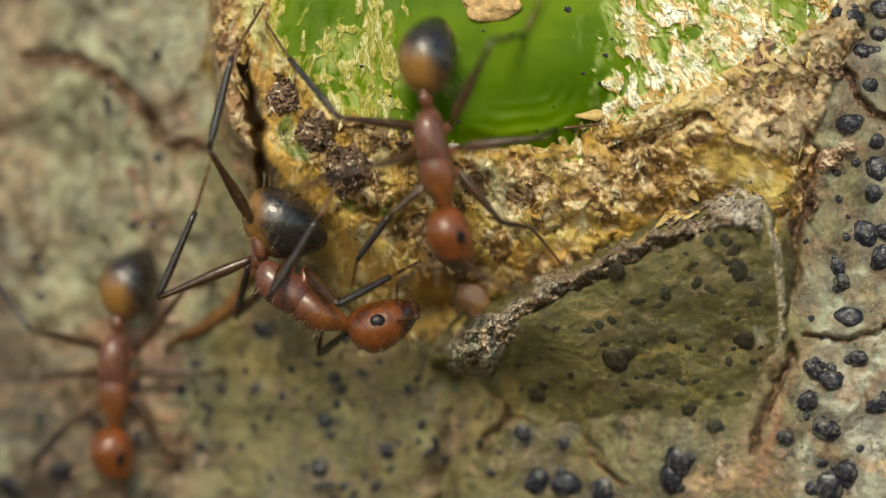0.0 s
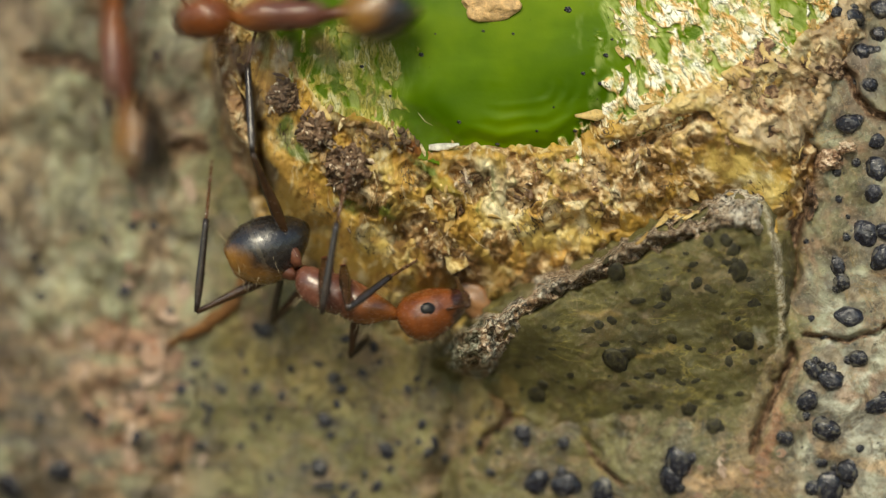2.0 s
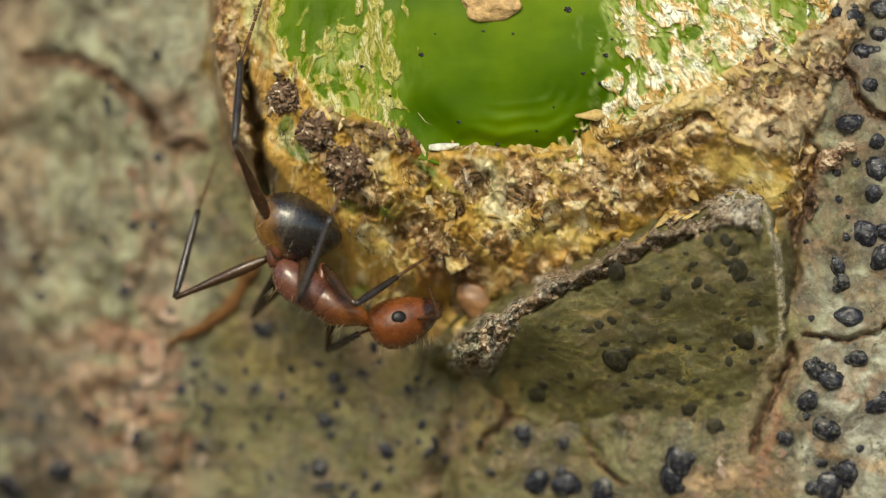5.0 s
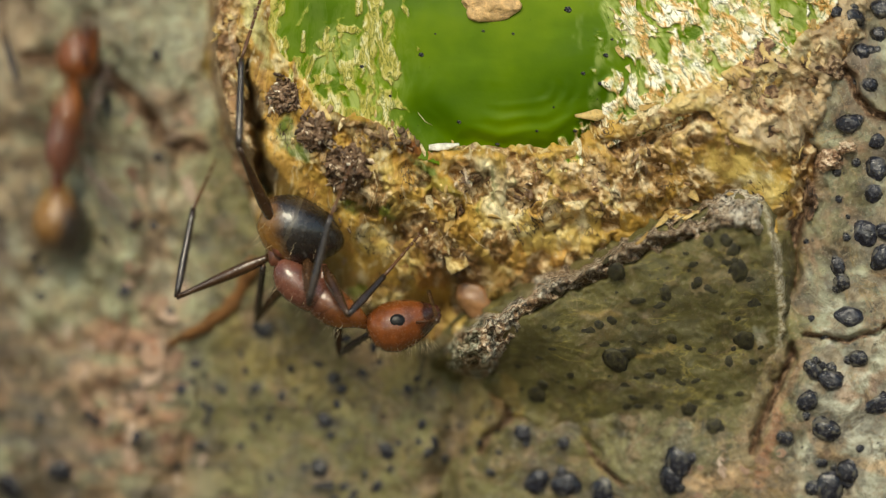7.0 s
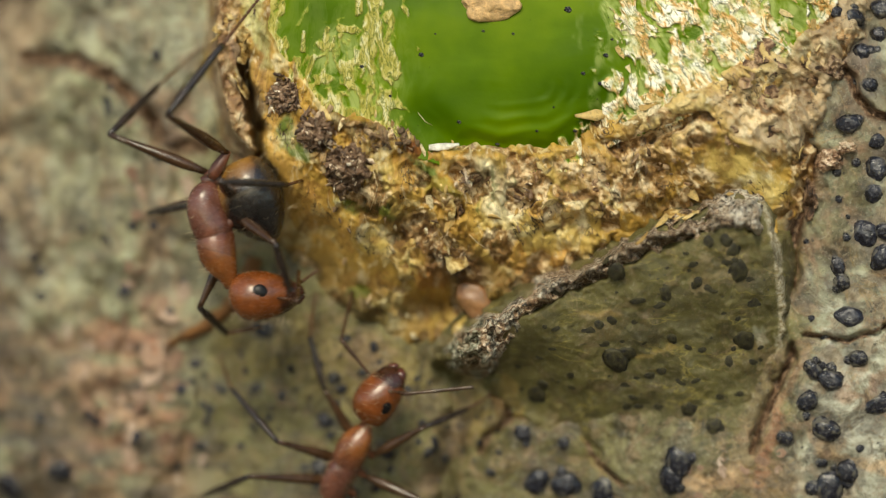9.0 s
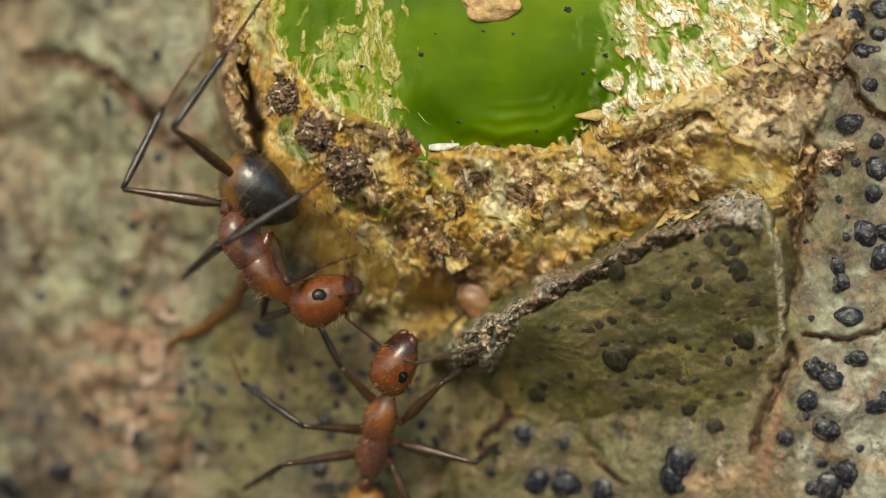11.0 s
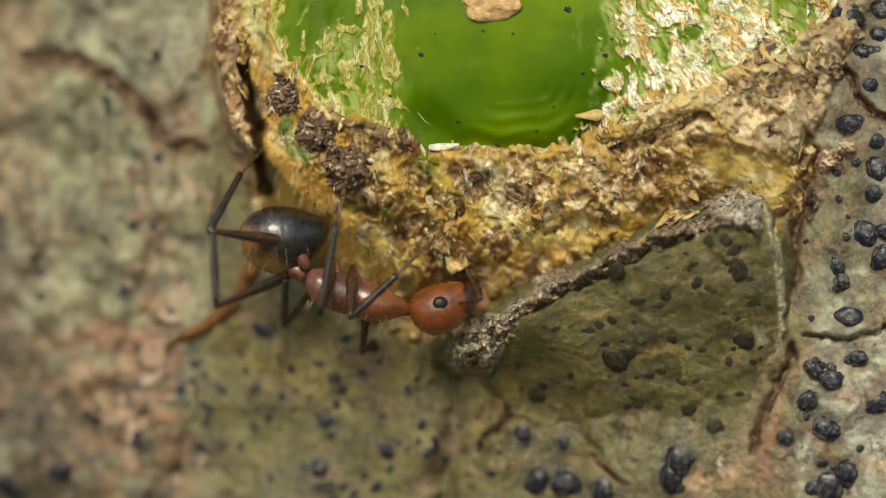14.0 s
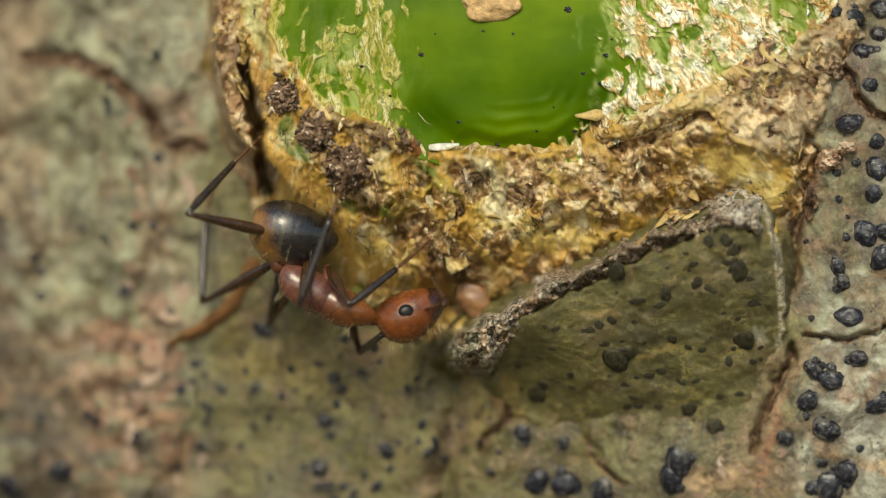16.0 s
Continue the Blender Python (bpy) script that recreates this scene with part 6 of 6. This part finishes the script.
def run(ant_parts, rows, above=1.5, stride=0.2, size=0.9):
    """Keys a running ant. Rows: t, x and y of the head, x and y of the gaster."""
    body, p = ant_parts
    body.scale = (size, size, size)
    path = []
    turn = None
    for t, hx, hy, gx, gy in rows:
        a = math.degrees(math.atan2(hy - gy, hx - gx))
        if turn is not None:
            a = turn + (a - turn + 180) % 360 - 180
        turn = a
        path.append((t, 0.52 * hx + 0.48 * gx, 0.52 * hy + 0.48 * gy, a))
    t0, t1 = path[0][0], path[-1][0]
    times = [t0 + 0.1 * i for i in range(int(round((t1 - t0) / 0.1)) + 1)]

    def stand(t):
        x, y, a = between(path, t)
        return runner_pose(x, y, a, above)

    def lean(t):
        """The body leans with the trunk, which turns away to one side."""
        return pose(0, 0, 0, 40 * math.sin(radians(between(path, t)[2])))

    keys = {k: [] for k in p if isinstance(k, tuple)}
    trail = []
    for t in times:
        m = stand(t) @ lean(t)
        inv = (m @ Matrix.Diagonal((size, size, size, 1))).inverted()
        trail.append((t, m))
        for kind in LEGS:
            for side in (1, -1):
                phase = (0.0 if (kind == "mid") == (side > 0) else 0.5)
                cycle = t / stride + phase
                n, s = math.floor(cycle), cycle % 1.0
                rest = Vector((REST[kind][0], REST[kind][1] * side, REST[kind][2])) * 0.001
                here = stand((n + 0.35 - phase) * stride) @ rest
                if s > 0.7:
                    there = stand((n + 1.35 - phase) * stride) @ rest
                    k = float(smooth(s, 0.7, 1.0))
                    foot = here.lerp(there, k) + m.to_3x3() @ Vector((0, 0, 0.0006 * math.sin(math.pi * k)))
                else:
                    foot = here
                foot = inv @ foot * 1000
                hip = Vector((EVEN_HIPS[kind][0], EVEN_HIPS[kind][1] * side, EVEN_HIPS[kind][2]))
                l1, l2, l3 = LEGS[kind]
                out = (foot - hip)
                out.z = 0
                ankle = foot - out.normalized() * l3 * 0.62 + Vector((0, 0, 0.5))
                knee, ankle = bend(hip, ankle, l1, l2, (0, 0.25 * side, 1.0))
                tip = ankle + (foot - ankle).normalized() * l3
                keys[kind, side, "femur"].append((t, bone(hip, knee, (0, 0, 1))))
                keys[kind, side, "tibia"].append((t, bone(knee, ankle, (0, 0, 1))))
                keys[kind, side, "tarsus"].append((t, bone(ankle, tip, (0, 0, 1))))
    for ob, track in [(body, trail)] + [(p[k], v) for k, v in keys.items()]:
        if t0 > 0.01:
            track = [(0.0, track[0][1])] + track
        if t1 < 15.99:
            track = track + [(16.0, track[-1][1])]
        walk(ob, track)


# ---- the ant that tends the scale insect ----
# rows: t, x, y on the plan
NECK = [(0, 607, 578), (1, 638, 570), (1.6, 640, 574), (2, 700, 560), (2.3, 712, 555), (2.7, 700, 560), (3, 680, 555), (3.6, 682, 575),
        (4.2, 660, 570), (6.3, 645, 580), (7, 650, 578), (7.5, 655, 575), (7.7, 570, 590), (7.8, 510, 595), (8, 510, 598), (8.2, 525, 600),
        (8.5, 526, 602), (8.7, 470, 540), (9, 402, 495), (9.2, 397, 510), (11.3, 525, 540), (11.6, 500, 550), (12, 515, 560), (12.3, 585, 600)]
NECK += [(12.5, 605, 600), (13, 620, 590), (13.6, 670, 565), (14, 725, 552), (14.5, 710, 575), (15, 690, 572), (16, 670, 572)]
WAIST = [(0, 462, 480), (1, 478, 480), (1.6, 480, 482), (2, 525, 490), (2.3, 535, 500), (2.7, 525, 490), (3, 505, 485), (3.6, 505, 480),
         (4.2, 490, 475), (6.3, 480, 470), (7, 485, 470), (7.5, 490, 473), (7.7, 435, 450), (7.8, 412, 430), (8, 425, 420), (8.2, 430, 415),
         (8.5, 428, 420), (8.7, 400, 370), (9, 360, 337), (9.2, 355, 347), (11.3, 405, 390), (11.6, 402, 405), (12, 410, 420), (12.3, 445, 460)]
WAIST += [(12.5, 455, 470), (13, 472, 475), (13.6, 500, 490), (14, 540, 495), (14.5, 522, 495), (15, 505, 485), (16, 490, 480)]
MOUTH = [(0, 742, 555), (1, 773, 552), (1.6, 768, 560), (2, 842, 540), (2.3, 850, 532), (2.7, 832, 548), (3, 812, 530), (3.6, 806, 560),
         (4.2, 792, 562), (6.3, 768, 562), (7, 776, 570), (7.5, 783, 557), (7.7, 692, 602), (7.8, 642, 602), (8, 625, 602), (8.2, 632, 605),
         (8.5, 640, 606), (8.7, 600, 552), (9, 545, 525), (9.2, 540, 545), (11.3, 655, 515), (11.6, 630, 548), (12, 640, 560), (12.3, 715, 600)]
MOUTH += [(12.5, 742, 590), (13, 755, 558), (13.6, 795, 545), (14, 855, 530), (14.5, 832, 540), (15, 815, 540), (16, 800, 540)]
REAR = [(0, 513, 397), (1, 525, 395), (1.6, 525, 396), (2, 480, 430), (2.3, 510, 425), (2.7, 505, 418), (3, 495, 405), (3.6, 495, 402),
        (4.2, 530, 400), (6.3, 535, 405), (7, 540, 407), (7.5, 540, 406), (7.7, 490, 390), (7.8, 478, 390), (8, 488, 385), (8.2, 490, 370),
        (8.5, 488, 375), (8.7, 472, 340), (9, 455, 360), (9.2, 452, 370), (11.3, 468, 335), (11.6, 455, 340), (12, 448, 335), (12.3, 465, 372)]
REAR += [(12.5, 482, 392), (13, 510, 390), (13.6, 525, 412), (14, 510, 415), (14.5, 515, 415), (15, 520, 412), (16, 527, 412)]
STING = [(0, 597, 440), (1, 605, 430), (1.6, 605, 435), (2, 552, 398), (2.3, 592, 395), (2.7, 588, 398), (3, 582, 405), (3.6, 585, 396),
         (4.2, 612, 420), (6.3, 615, 440), (7, 618, 438), (7.5, 617, 440), (7.7, 566, 440), (7.8, 545, 455), (8, 558, 448), (8.2, 562, 420),
         (8.5, 562, 430), (8.7, 535, 415), (9, 488, 438), (9.2, 488, 442), (11.3, 550, 390), (11.6, 540, 380), (12, 525, 355), (12.3, 550, 398)]
STING += [(12.5, 570, 402), (13, 598, 412), (13.6, 612, 432), (14, 592, 405), (14.5, 592, 405), (15, 602, 425), (16, 613, 432)]
# each leg: its knee, ankle and toe
HIND_NEAR = ([(0, 372, 268), (1, 392, 265), (2, 448, 275), (2.3, 455, 270), (3, 432, 268), (4.2, 415, 258), (7.5, 420, 262), (7.7, 370, 232),
              (7.8, 355, 240), (8, 378, 228), (8.2, 402, 225), (8.5, 405, 245), (8.7, 315, 195), (9, 300, 207), (11.3, 310, 235), (11.6, 296, 245),
              (12, 325, 255), (12.2, 345, 310), (12.4, 316, 440), (13, 335, 453), (13.6, 350, 433), (14, 375, 410), (14.5, 372, 400), (16, 337, 380)],
             [(0, 410, 100), (2, 438, 110), (3, 427, 107), (7.5, 427, 100), (7.8, 420, 87), (8.5, 450, 95), (8.7, 402, 72), (9.2, 395, 85),
              (11.3, 400, 95), (12, 402, 105), (12.2, 420, 200), (12.4, 410, 320), (13, 415, 320), (14, 425, 308), (16, 412, 290)],
             [(0, 466, 8), (12, 463, 8), (12.2, 475, 120), (12.4, 477, 245), (16, 482, 222)])
HIND_FAR = ([(0, 275, 530), (1, 298, 540), (2, 347, 553), (2.3, 355, 553), (3, 323, 542), (4.2, 310, 535), (6.3, 293, 525), (7.5, 300, 527),
             (7.7, 238, 490), (7.8, 207, 458), (8, 222, 474), (8.2, 222, 420), (8.4, 215, 390), (8.7, 205, 330), (9, 190, 237), (9.2, 192, 240),
             (11.3, 215, 350), (11.6, 222, 365), (12, 217, 360), (12.3, 268, 385), (13, 296, 397), (13.4, 315, 470), (13.6, 330, 545), (14, 378, 545)],
            [(0, 345, 375), (2, 365, 385), (3, 355, 375), (7.5, 337, 366), (7.8, 300, 337), (8, 262, 345), (8.2, 325, 300), (8.4, 350, 282),
             (8.7, 320, 220), (9, 278, 153), (11.3, 290, 197), (12, 287, 205), (12.5, 305, 225), (13, 310, 215), (13.6, 362, 400), (14, 376, 380), (16, 363, 380)],
            [(0, 372, 285), (7.5, 378, 285), (7.8, 345, 250), (8.2, 395, 235), (8.4, 455, 212), (9, 350, 90), (11.3, 352, 100), (13, 346, 110),
             (13.6, 385, 290), (16, 385, 285)])
HIND_FAR[0].extend([(14.5, 368, 543), (16, 353, 538)])
MID_NEAR = ([(0, 480, 520), (1, 500, 527), (2, 570, 550), (2.3, 583, 555), (3, 552, 545), (3.6, 557, 540), (4.2, 532, 530), (6.3, 535, 525),
             (7.5, 537, 527), (7.8, 450, 462), (8, 465, 467), (8.2, 497, 490), (8.5, 502, 508), (8.7, 440, 420), (9, 392, 326), (9.2, 398, 332),
             (11.3, 405, 440), (11.6, 390, 440), (12, 420, 475), (12.3, 460, 520), (13, 477, 540), (13.6, 507, 542), (14, 567, 555), (16, 532, 532)],
            [(0, 588, 345), (2, 605, 340), (4.2, 598, 352), (7.5, 590, 345), (7.8, 560, 335), (8.5, 572, 345), (9, 505, 327), (9.2, 505, 330),
             (11.3, 550, 340), (12, 555, 345), (12.4, 588, 340), (14, 605, 340), (16, 600, 342)],
            [(0, 618, 290), (8.5, 618, 290), (9, 570, 310), (9.2, 572, 310), (11.3, 612, 292), (16, 618, 292)])
MID_FAR = ([(0, 415, 565), (1, 430, 570), (2, 478, 575), (3, 463, 570), (4.2, 450, 565), (6.3, 437, 562), (7.5, 443, 565), (7.8, 335, 515),
            (8, 325, 495), (8.5, 340, 508), (8.7, 305, 440), (9, 258, 378), (11.3, 330, 510), (12, 328, 528), (12.3, 358, 550), (13, 372, 555),
            (13.6, 425, 570), (14, 500, 580), (14.5, 490, 580), (16, 475, 577)],
           [(0, 440, 470), (2, 500, 480), (7.5, 457, 470), (7.8, 395, 455), (8.5, 410, 415), (9, 345, 362), (11.3, 395, 445), (12, 405, 460),
            (13, 425, 455), (14, 505, 500), (16, 492, 490)],
           [(0, 470, 400), (7.5, 485, 400), (8, 440, 380), (9, 410, 310), (11.3, 440, 380), (13, 470, 380), (16, 520, 420)])
FORE_NEAR = ([(0, 598, 540), (1, 603, 535), (2, 615, 545), (3, 606, 540), (3.6, 638, 546), (4.2, 638, 533), (6.3, 613, 555), (7.5, 612, 553),
              (7.8, 573, 525), (8, 578, 532), (8.2, 580, 552), (8.5, 583, 562), (8.7, 560, 457), (9, 488, 432), (9.2, 485, 440), (11.3, 505, 510),
              (11.6, 440, 505), (12, 497, 530), (12.3, 575, 570), (13, 580, 557), (13.6, 597, 547), (14, 620, 562), (14.5, 617, 567), (16, 620, 540)],
             [(0, 690, 490), (2, 690, 490), (3.2, 690, 490), (3.6, 722, 502), (4.2, 715, 495), (6.3, 680, 487), (7.5, 678, 488), (7.8, 668, 467),
              (8.5, 660, 488), (8.7, 668, 440), (9, 512, 515), (9.2, 515, 520), (11.3, 560, 470), (11.6, 530, 476), (12, 560, 482), (12.3, 670, 520),
              (13, 675, 515), (13.6, 660, 512), (14, 712, 478), (16, 700, 477)],
             [(0, 742, 463), (3.2, 742, 463), (3.6, 790, 465), (4.2, 790, 460), (6.3, 744, 422), (8.5, 738, 422), (8.7, 720, 430), (9, 560, 480),
              (9.2, 565, 482), (11.3, 640, 445), (12, 648, 432), (12.3, 740, 495), (13.6, 745, 470), (14, 768, 422), (16, 762, 425)])
FORE_FAR = ([(0, 565, 630), (1, 582, 628), (2, 620, 632), (3, 590, 622), (3.6, 580, 618), (6.3, 580, 628), (7.5, 585, 630), (7.8, 430, 640),
             (8, 435, 602), (8.5, 407, 580), (8.7, 355, 495), (9, 348, 555), (9.2, 346, 588), (11.3, 475, 565), (12, 430, 580), (12.3, 520, 640),
             (13, 560, 642), (13.6, 615, 640), (14, 640, 626), (16, 637, 626)],
            [(0, 612, 590), (1, 636, 580), (2, 662, 588), (3.6, 640, 588), (6.3, 632, 595), (7.5, 640, 592), (7.8, 480, 620), (8.5, 468, 580),
             (9, 400, 590), (9.2, 402, 610), (11.3, 520, 545), (12, 500, 580), (12.3, 565, 610), (13, 602, 610), (13.6, 665, 600), (16, 672, 596)],
            [(0, 690, 560), (7.5, 700, 560), (8, 560, 580), (9, 460, 580), (11.3, 590, 540), (12.5, 650, 590), (16, 740, 570)])
TENDER_LEGS = [("hind", 1, HIND_NEAR, 1, -2.0, -2.3), ("hind", -1, HIND_FAR, -1, -2.6, -3.6), ("mid", 1, MID_NEAR, 1, -0.4, -0.7),
               ("mid", -1, MID_FAR, -1, -2.2, -2.6), ("fore", 1, FORE_NEAR, 1, -0.1, -0.6), ("fore", -1, FORE_FAR, -1, -1.8, -2.2)]


def reach(a, x, y, long, wanted=None, sign=1):
    """The point over plan point (x, y) that is long millimetres from a: nearest to the wanted height, or to one side of a."""
    ha = -a.y * 1000
    flat = (at(x, y, ha) - a) * 1000
    rise = math.sqrt(max(long * long - flat.length_squared, 0.0))
    options = [ha + rise, ha - rise]
    h = options[0 if sign > 0 else 1] if wanted is None else min(options, key=lambda o: abs(o - wanted))
    h = ha + max(-0.8 * long, min(0.8 * long, h - ha))
    b = at(x, y, h)
    return a + (b - a).normalized() * long * 0.001


def side_on(origin, along, roll=0):
    x = along.normalized()
    y = Vector((0, -1, 0))
    y = (y - x * y.dot(x)).normalized()
    m = Matrix((x, y, x.cross(y))).transposed().to_4x4()
    m.translation = origin
    return m @ pose(0, 0, 0, roll)


def tend(ant_parts, depth=-0.3):
    body, p = ant_parts
    keys = {k: [] for k in p if k != "thorax"}
    trail = []
    for i in range(161):
        t = i / 10
        neck, waist = at(*between(NECK, t), depth), at(*between(WAIST, t), depth)
        mouth = at(*between(MOUTH, t), depth + 0.1)
        rear, sting = at(*between(REAR, t), depth - 0.25), at(*between(STING, t), depth - 0.35)
        m = side_on((neck + waist) / 2, neck - waist, -14)
        inv = m.inverted()
        trail.append((t, m))
        keys["head"].append((t, inv @ side_on(m @ Vector((HALF * 0.001, 0, 0)), mouth - neck, -34)))
        ahead = (sting - rear).normalized()
        base = rear - ahead * 0.0014
        g = side_on(base, sting - rear, 10)
        keys["gaster"].append((t, inv @ g))
        tail = m @ Vector((-HALF * 0.001, 0, 0))
        keys["petiole"].append((t, inv @ side_on(tail, base + ahead * 0.0003 - tail)))
        for kind, side, (knees, ankles, toes), sign, h_ankle, h_toe in TENDER_LEGS:
            l1, l2, l3 = LEGS[kind]
            hip = m @ (Vector(HIPS[kind, side]) * 0.001)
            knee = reach(hip, *between(knees, t), l1, None, sign)
            ankle = reach(knee, *between(ankles, t), l2, h_ankle)
            toe = reach(ankle, *between(toes, t), l3, h_toe)
            a, b, c, d = [inv @ v * 1000 for v in (hip, knee, ankle, toe)]
            keys[kind, side, "femur"].append((t, bone(a, b, (0, 1, 0.2))))
            keys[kind, side, "tibia"].append((t, bone(b, c, (0, 1, 0.2))))
            keys[kind, side, "tarsus"].append((t, bone(c, d, (0, 1, 0.2))))
    walk(body, trail)
    for k, rows in keys.items():
        walk(p[k], rows)


tender = ant("rust-red ant with curled black gaster tending a scale insect", ((60, 170, 28, -28), (90, 0, 0, 34)), HIPS)
green_runner = ant("rust-red ant running over the green swelling")
left_runner = ant("rust-red ant running down the blurred bark")
turning_runner = ant("rust-red ant turning on the lower bark")
climbing_runner = ant("rust-red ant climbing the bark")
wandering_runner = ant("rust-red ant wandering on the shaded bark")
passing_runner = ant("rust-red ant running up past the swelling")
meeting_runner = ant("rust-red ant meeting another below the swelling")
rim_runner = ant("rust-red ant exploring the rim of the swelling")


def motions():
    tend(tender)
    # t, head x, head y, gaster x, gaster y
    run(green_runner, [(0, 795, 410, 745, 140), (0.1, 775, 375, 728, 110), (0.2, 745, 345, 712, 100), (0.3, 712, 340, 695, 90), (0.4, 715, 345, 705, 70),
                       (0.5, 600, 335, 660, 55), (0.6, 575, 343, 645, 45), (0.7, 605, 350, 672, 55), (0.8, 612, 370, 680, 85), (0.9, 575, 330, 668, 80),
                       (1.0, 540, 345, 665, 70), (1.1, 605, 352, 683, 68), (1.2, 695, 350, 695, 52), (1.5, 690, 350, 706, 50), (1.6, 650, 350, 696, 55),
                       (1.7, 545, 345, 675, 50)]
        + [(1.8, 473, 318, 662, 48), (1.9, 428, 150, 680, 32), (2.0, 375, 30, 620, 22), (2.1, 300, 50, 540, 18), (2.3, 262, 48, 475, 5),
           (2.5, 225, 50, 450, 5), (2.6, 215, 165, 370, 10), (2.7, 206, 285, 322, 30), (2.8, 165, 440, 283, 150), (2.9, 110, 545, 265, 235)]
        + [(3.0, 97, 670, 262, 360), (3.1, 88, 790, 240, 490), (3.2, 25, 800, 180, 535), (3.3, 0, 760, 150, 560), (3.4, -110, 740, 90, 610),
           (3.5, -260, 760, -20, 660), (3.7, -420, 800, -170, 700)])
    run(left_runner, [(0, 200, 815, 207, 520), (0.1, 190, 790, 165, 490), (0.2, 40, 740, 110, 520), (0.3, -70, 760, 40, 560), (0.5, -330, 800, -150, 640)])
    run(turning_runner, [(0, 640, 970, 760, 1190), (0.1, 440, 770, 500, 1020), (0.2, 432, 640, 432, 890), (0.3, 445, 610, 415, 850), (0.4, 390, 590, 430, 850),
                         (0.5, 255, 535, 372, 800), (0.6, 178, 500, 320, 770), (0.7, 62, 500, 305, 650), (0.8, -50, 560, 212, 602), (0.9, -90, 560, 172, 584),
                         (1.0, -200, 590, 50, 600), (1.2, -420, 600, -170, 610)])
    run(climbing_runner, [(0.8, 620, 1060, 620, 1320), (1.1, 545, 840, 575, 1100), (1.2, 520, 770, 570, 1030), (1.3, 500, 710, 560, 980), (1.4, 425, 670, 470, 930),
                          (1.5, 375, 640, 405, 910), (1.6, 225, 600, 370, 850), (1.7, 185, 470, 330, 730), (1.8, 160, 320, 290, 660), (1.9, 165, 180, 215, 470),
                          (2.0, 190, -40, 225, 230), (2.2, 200, -420, 215, -140)])
    run(wandering_runner, [(6.2, -190, 420, -400, 560), (6.4, -20, 370, -200, 540), (6.5, 80, 360, -110, 530), (6.6, 205, 348, 15, 525), (6.7, 232, 345, 62, 512), (6.8, 200, 290, 70, 480),
                           (6.9, 150, 220, 82, 462), (7.0, 140, 95, 90, 375), (7.2, 20, -120, 20, 160), (7.4, -20, -420, -10, -150)])
    run(passing_runner, [(7.4, -140, 520, -420, 640), (7.6, 40, 520, -240, 610), (7.7, 160, 513, -100, 600), (7.8, 212, 510, 50, 690), (7.9, 255, 385, 130, 565), (8.0, 274, 240, 210, 507),
                         (8.1, 190, 120, 205, 410), (8.2, 225, -130, 232, 140), (8.3, 290, -160, 170, 60), (8.5, 330, -440, 270, -190)])
    run(meeting_runner, [(7.2, 440, 1180, 380, 1430), (7.5, 480, 980, 400, 1230), (7.65, 512, 850, 436, 1100), (7.8, 525, 796, 445, 1045), (8.0, 603, 762, 505, 1005), (8.1, 615, 742, 507, 987), (8.3, 632, 752, 525, 1000), (8.4, 610, 772, 515, 1020), (8.5, 572, 810, 490, 1062),
                         (8.6, 590, 755, 500, 1010), (8.8, 634, 692, 520, 930), (9.0, 670, 706, 555, 945), (9.2, 692, 708, 570, 940), (10.2, 690, 690, 600, 930), (11.3, 705, 632, 650, 890),
                         (11.4, 716, 632, 660, 890)]
        + [(11.5, 690, 632, 660, 885), (11.6, 735, 632, 690, 880), (11.7, 828, 634, 760, 860), (11.8, 990, 560, 840, 770), (11.9, 1026, 470, 870, 705),
           (12.0, 1110, 300, 1000, 565), (12.1, 1310, 310, 1075, 555), (12.2, 1400, 185, 1190, 360), (12.3, 1385, 0, 1312, 260), (12.5, 1400, -420, 1380, -130)])
    run(rim_runner, [(11.1, 330, -230, 330, -480), (11.4, 305, 40, 330, -220), (11.5, 300, 95, 335, -180), (11.6, 330, 50, 350, -220), (11.7, 420, 0, 400, -260), (11.9, 600, 150, 480, -110),
                     (12.0, 630, 205, 500, -60), (12.1, 605, 215, 490, -50), (12.2, 460, 230, 440, -50), (12.3, 350, 245, 425, -30), (12.4, 258, 150, 385, -90), (12.5, 242, 195, 370, -80),
                     (12.6, 212, 150, 340, -110), (12.8, 200, -200, 330, -440)])


motions()
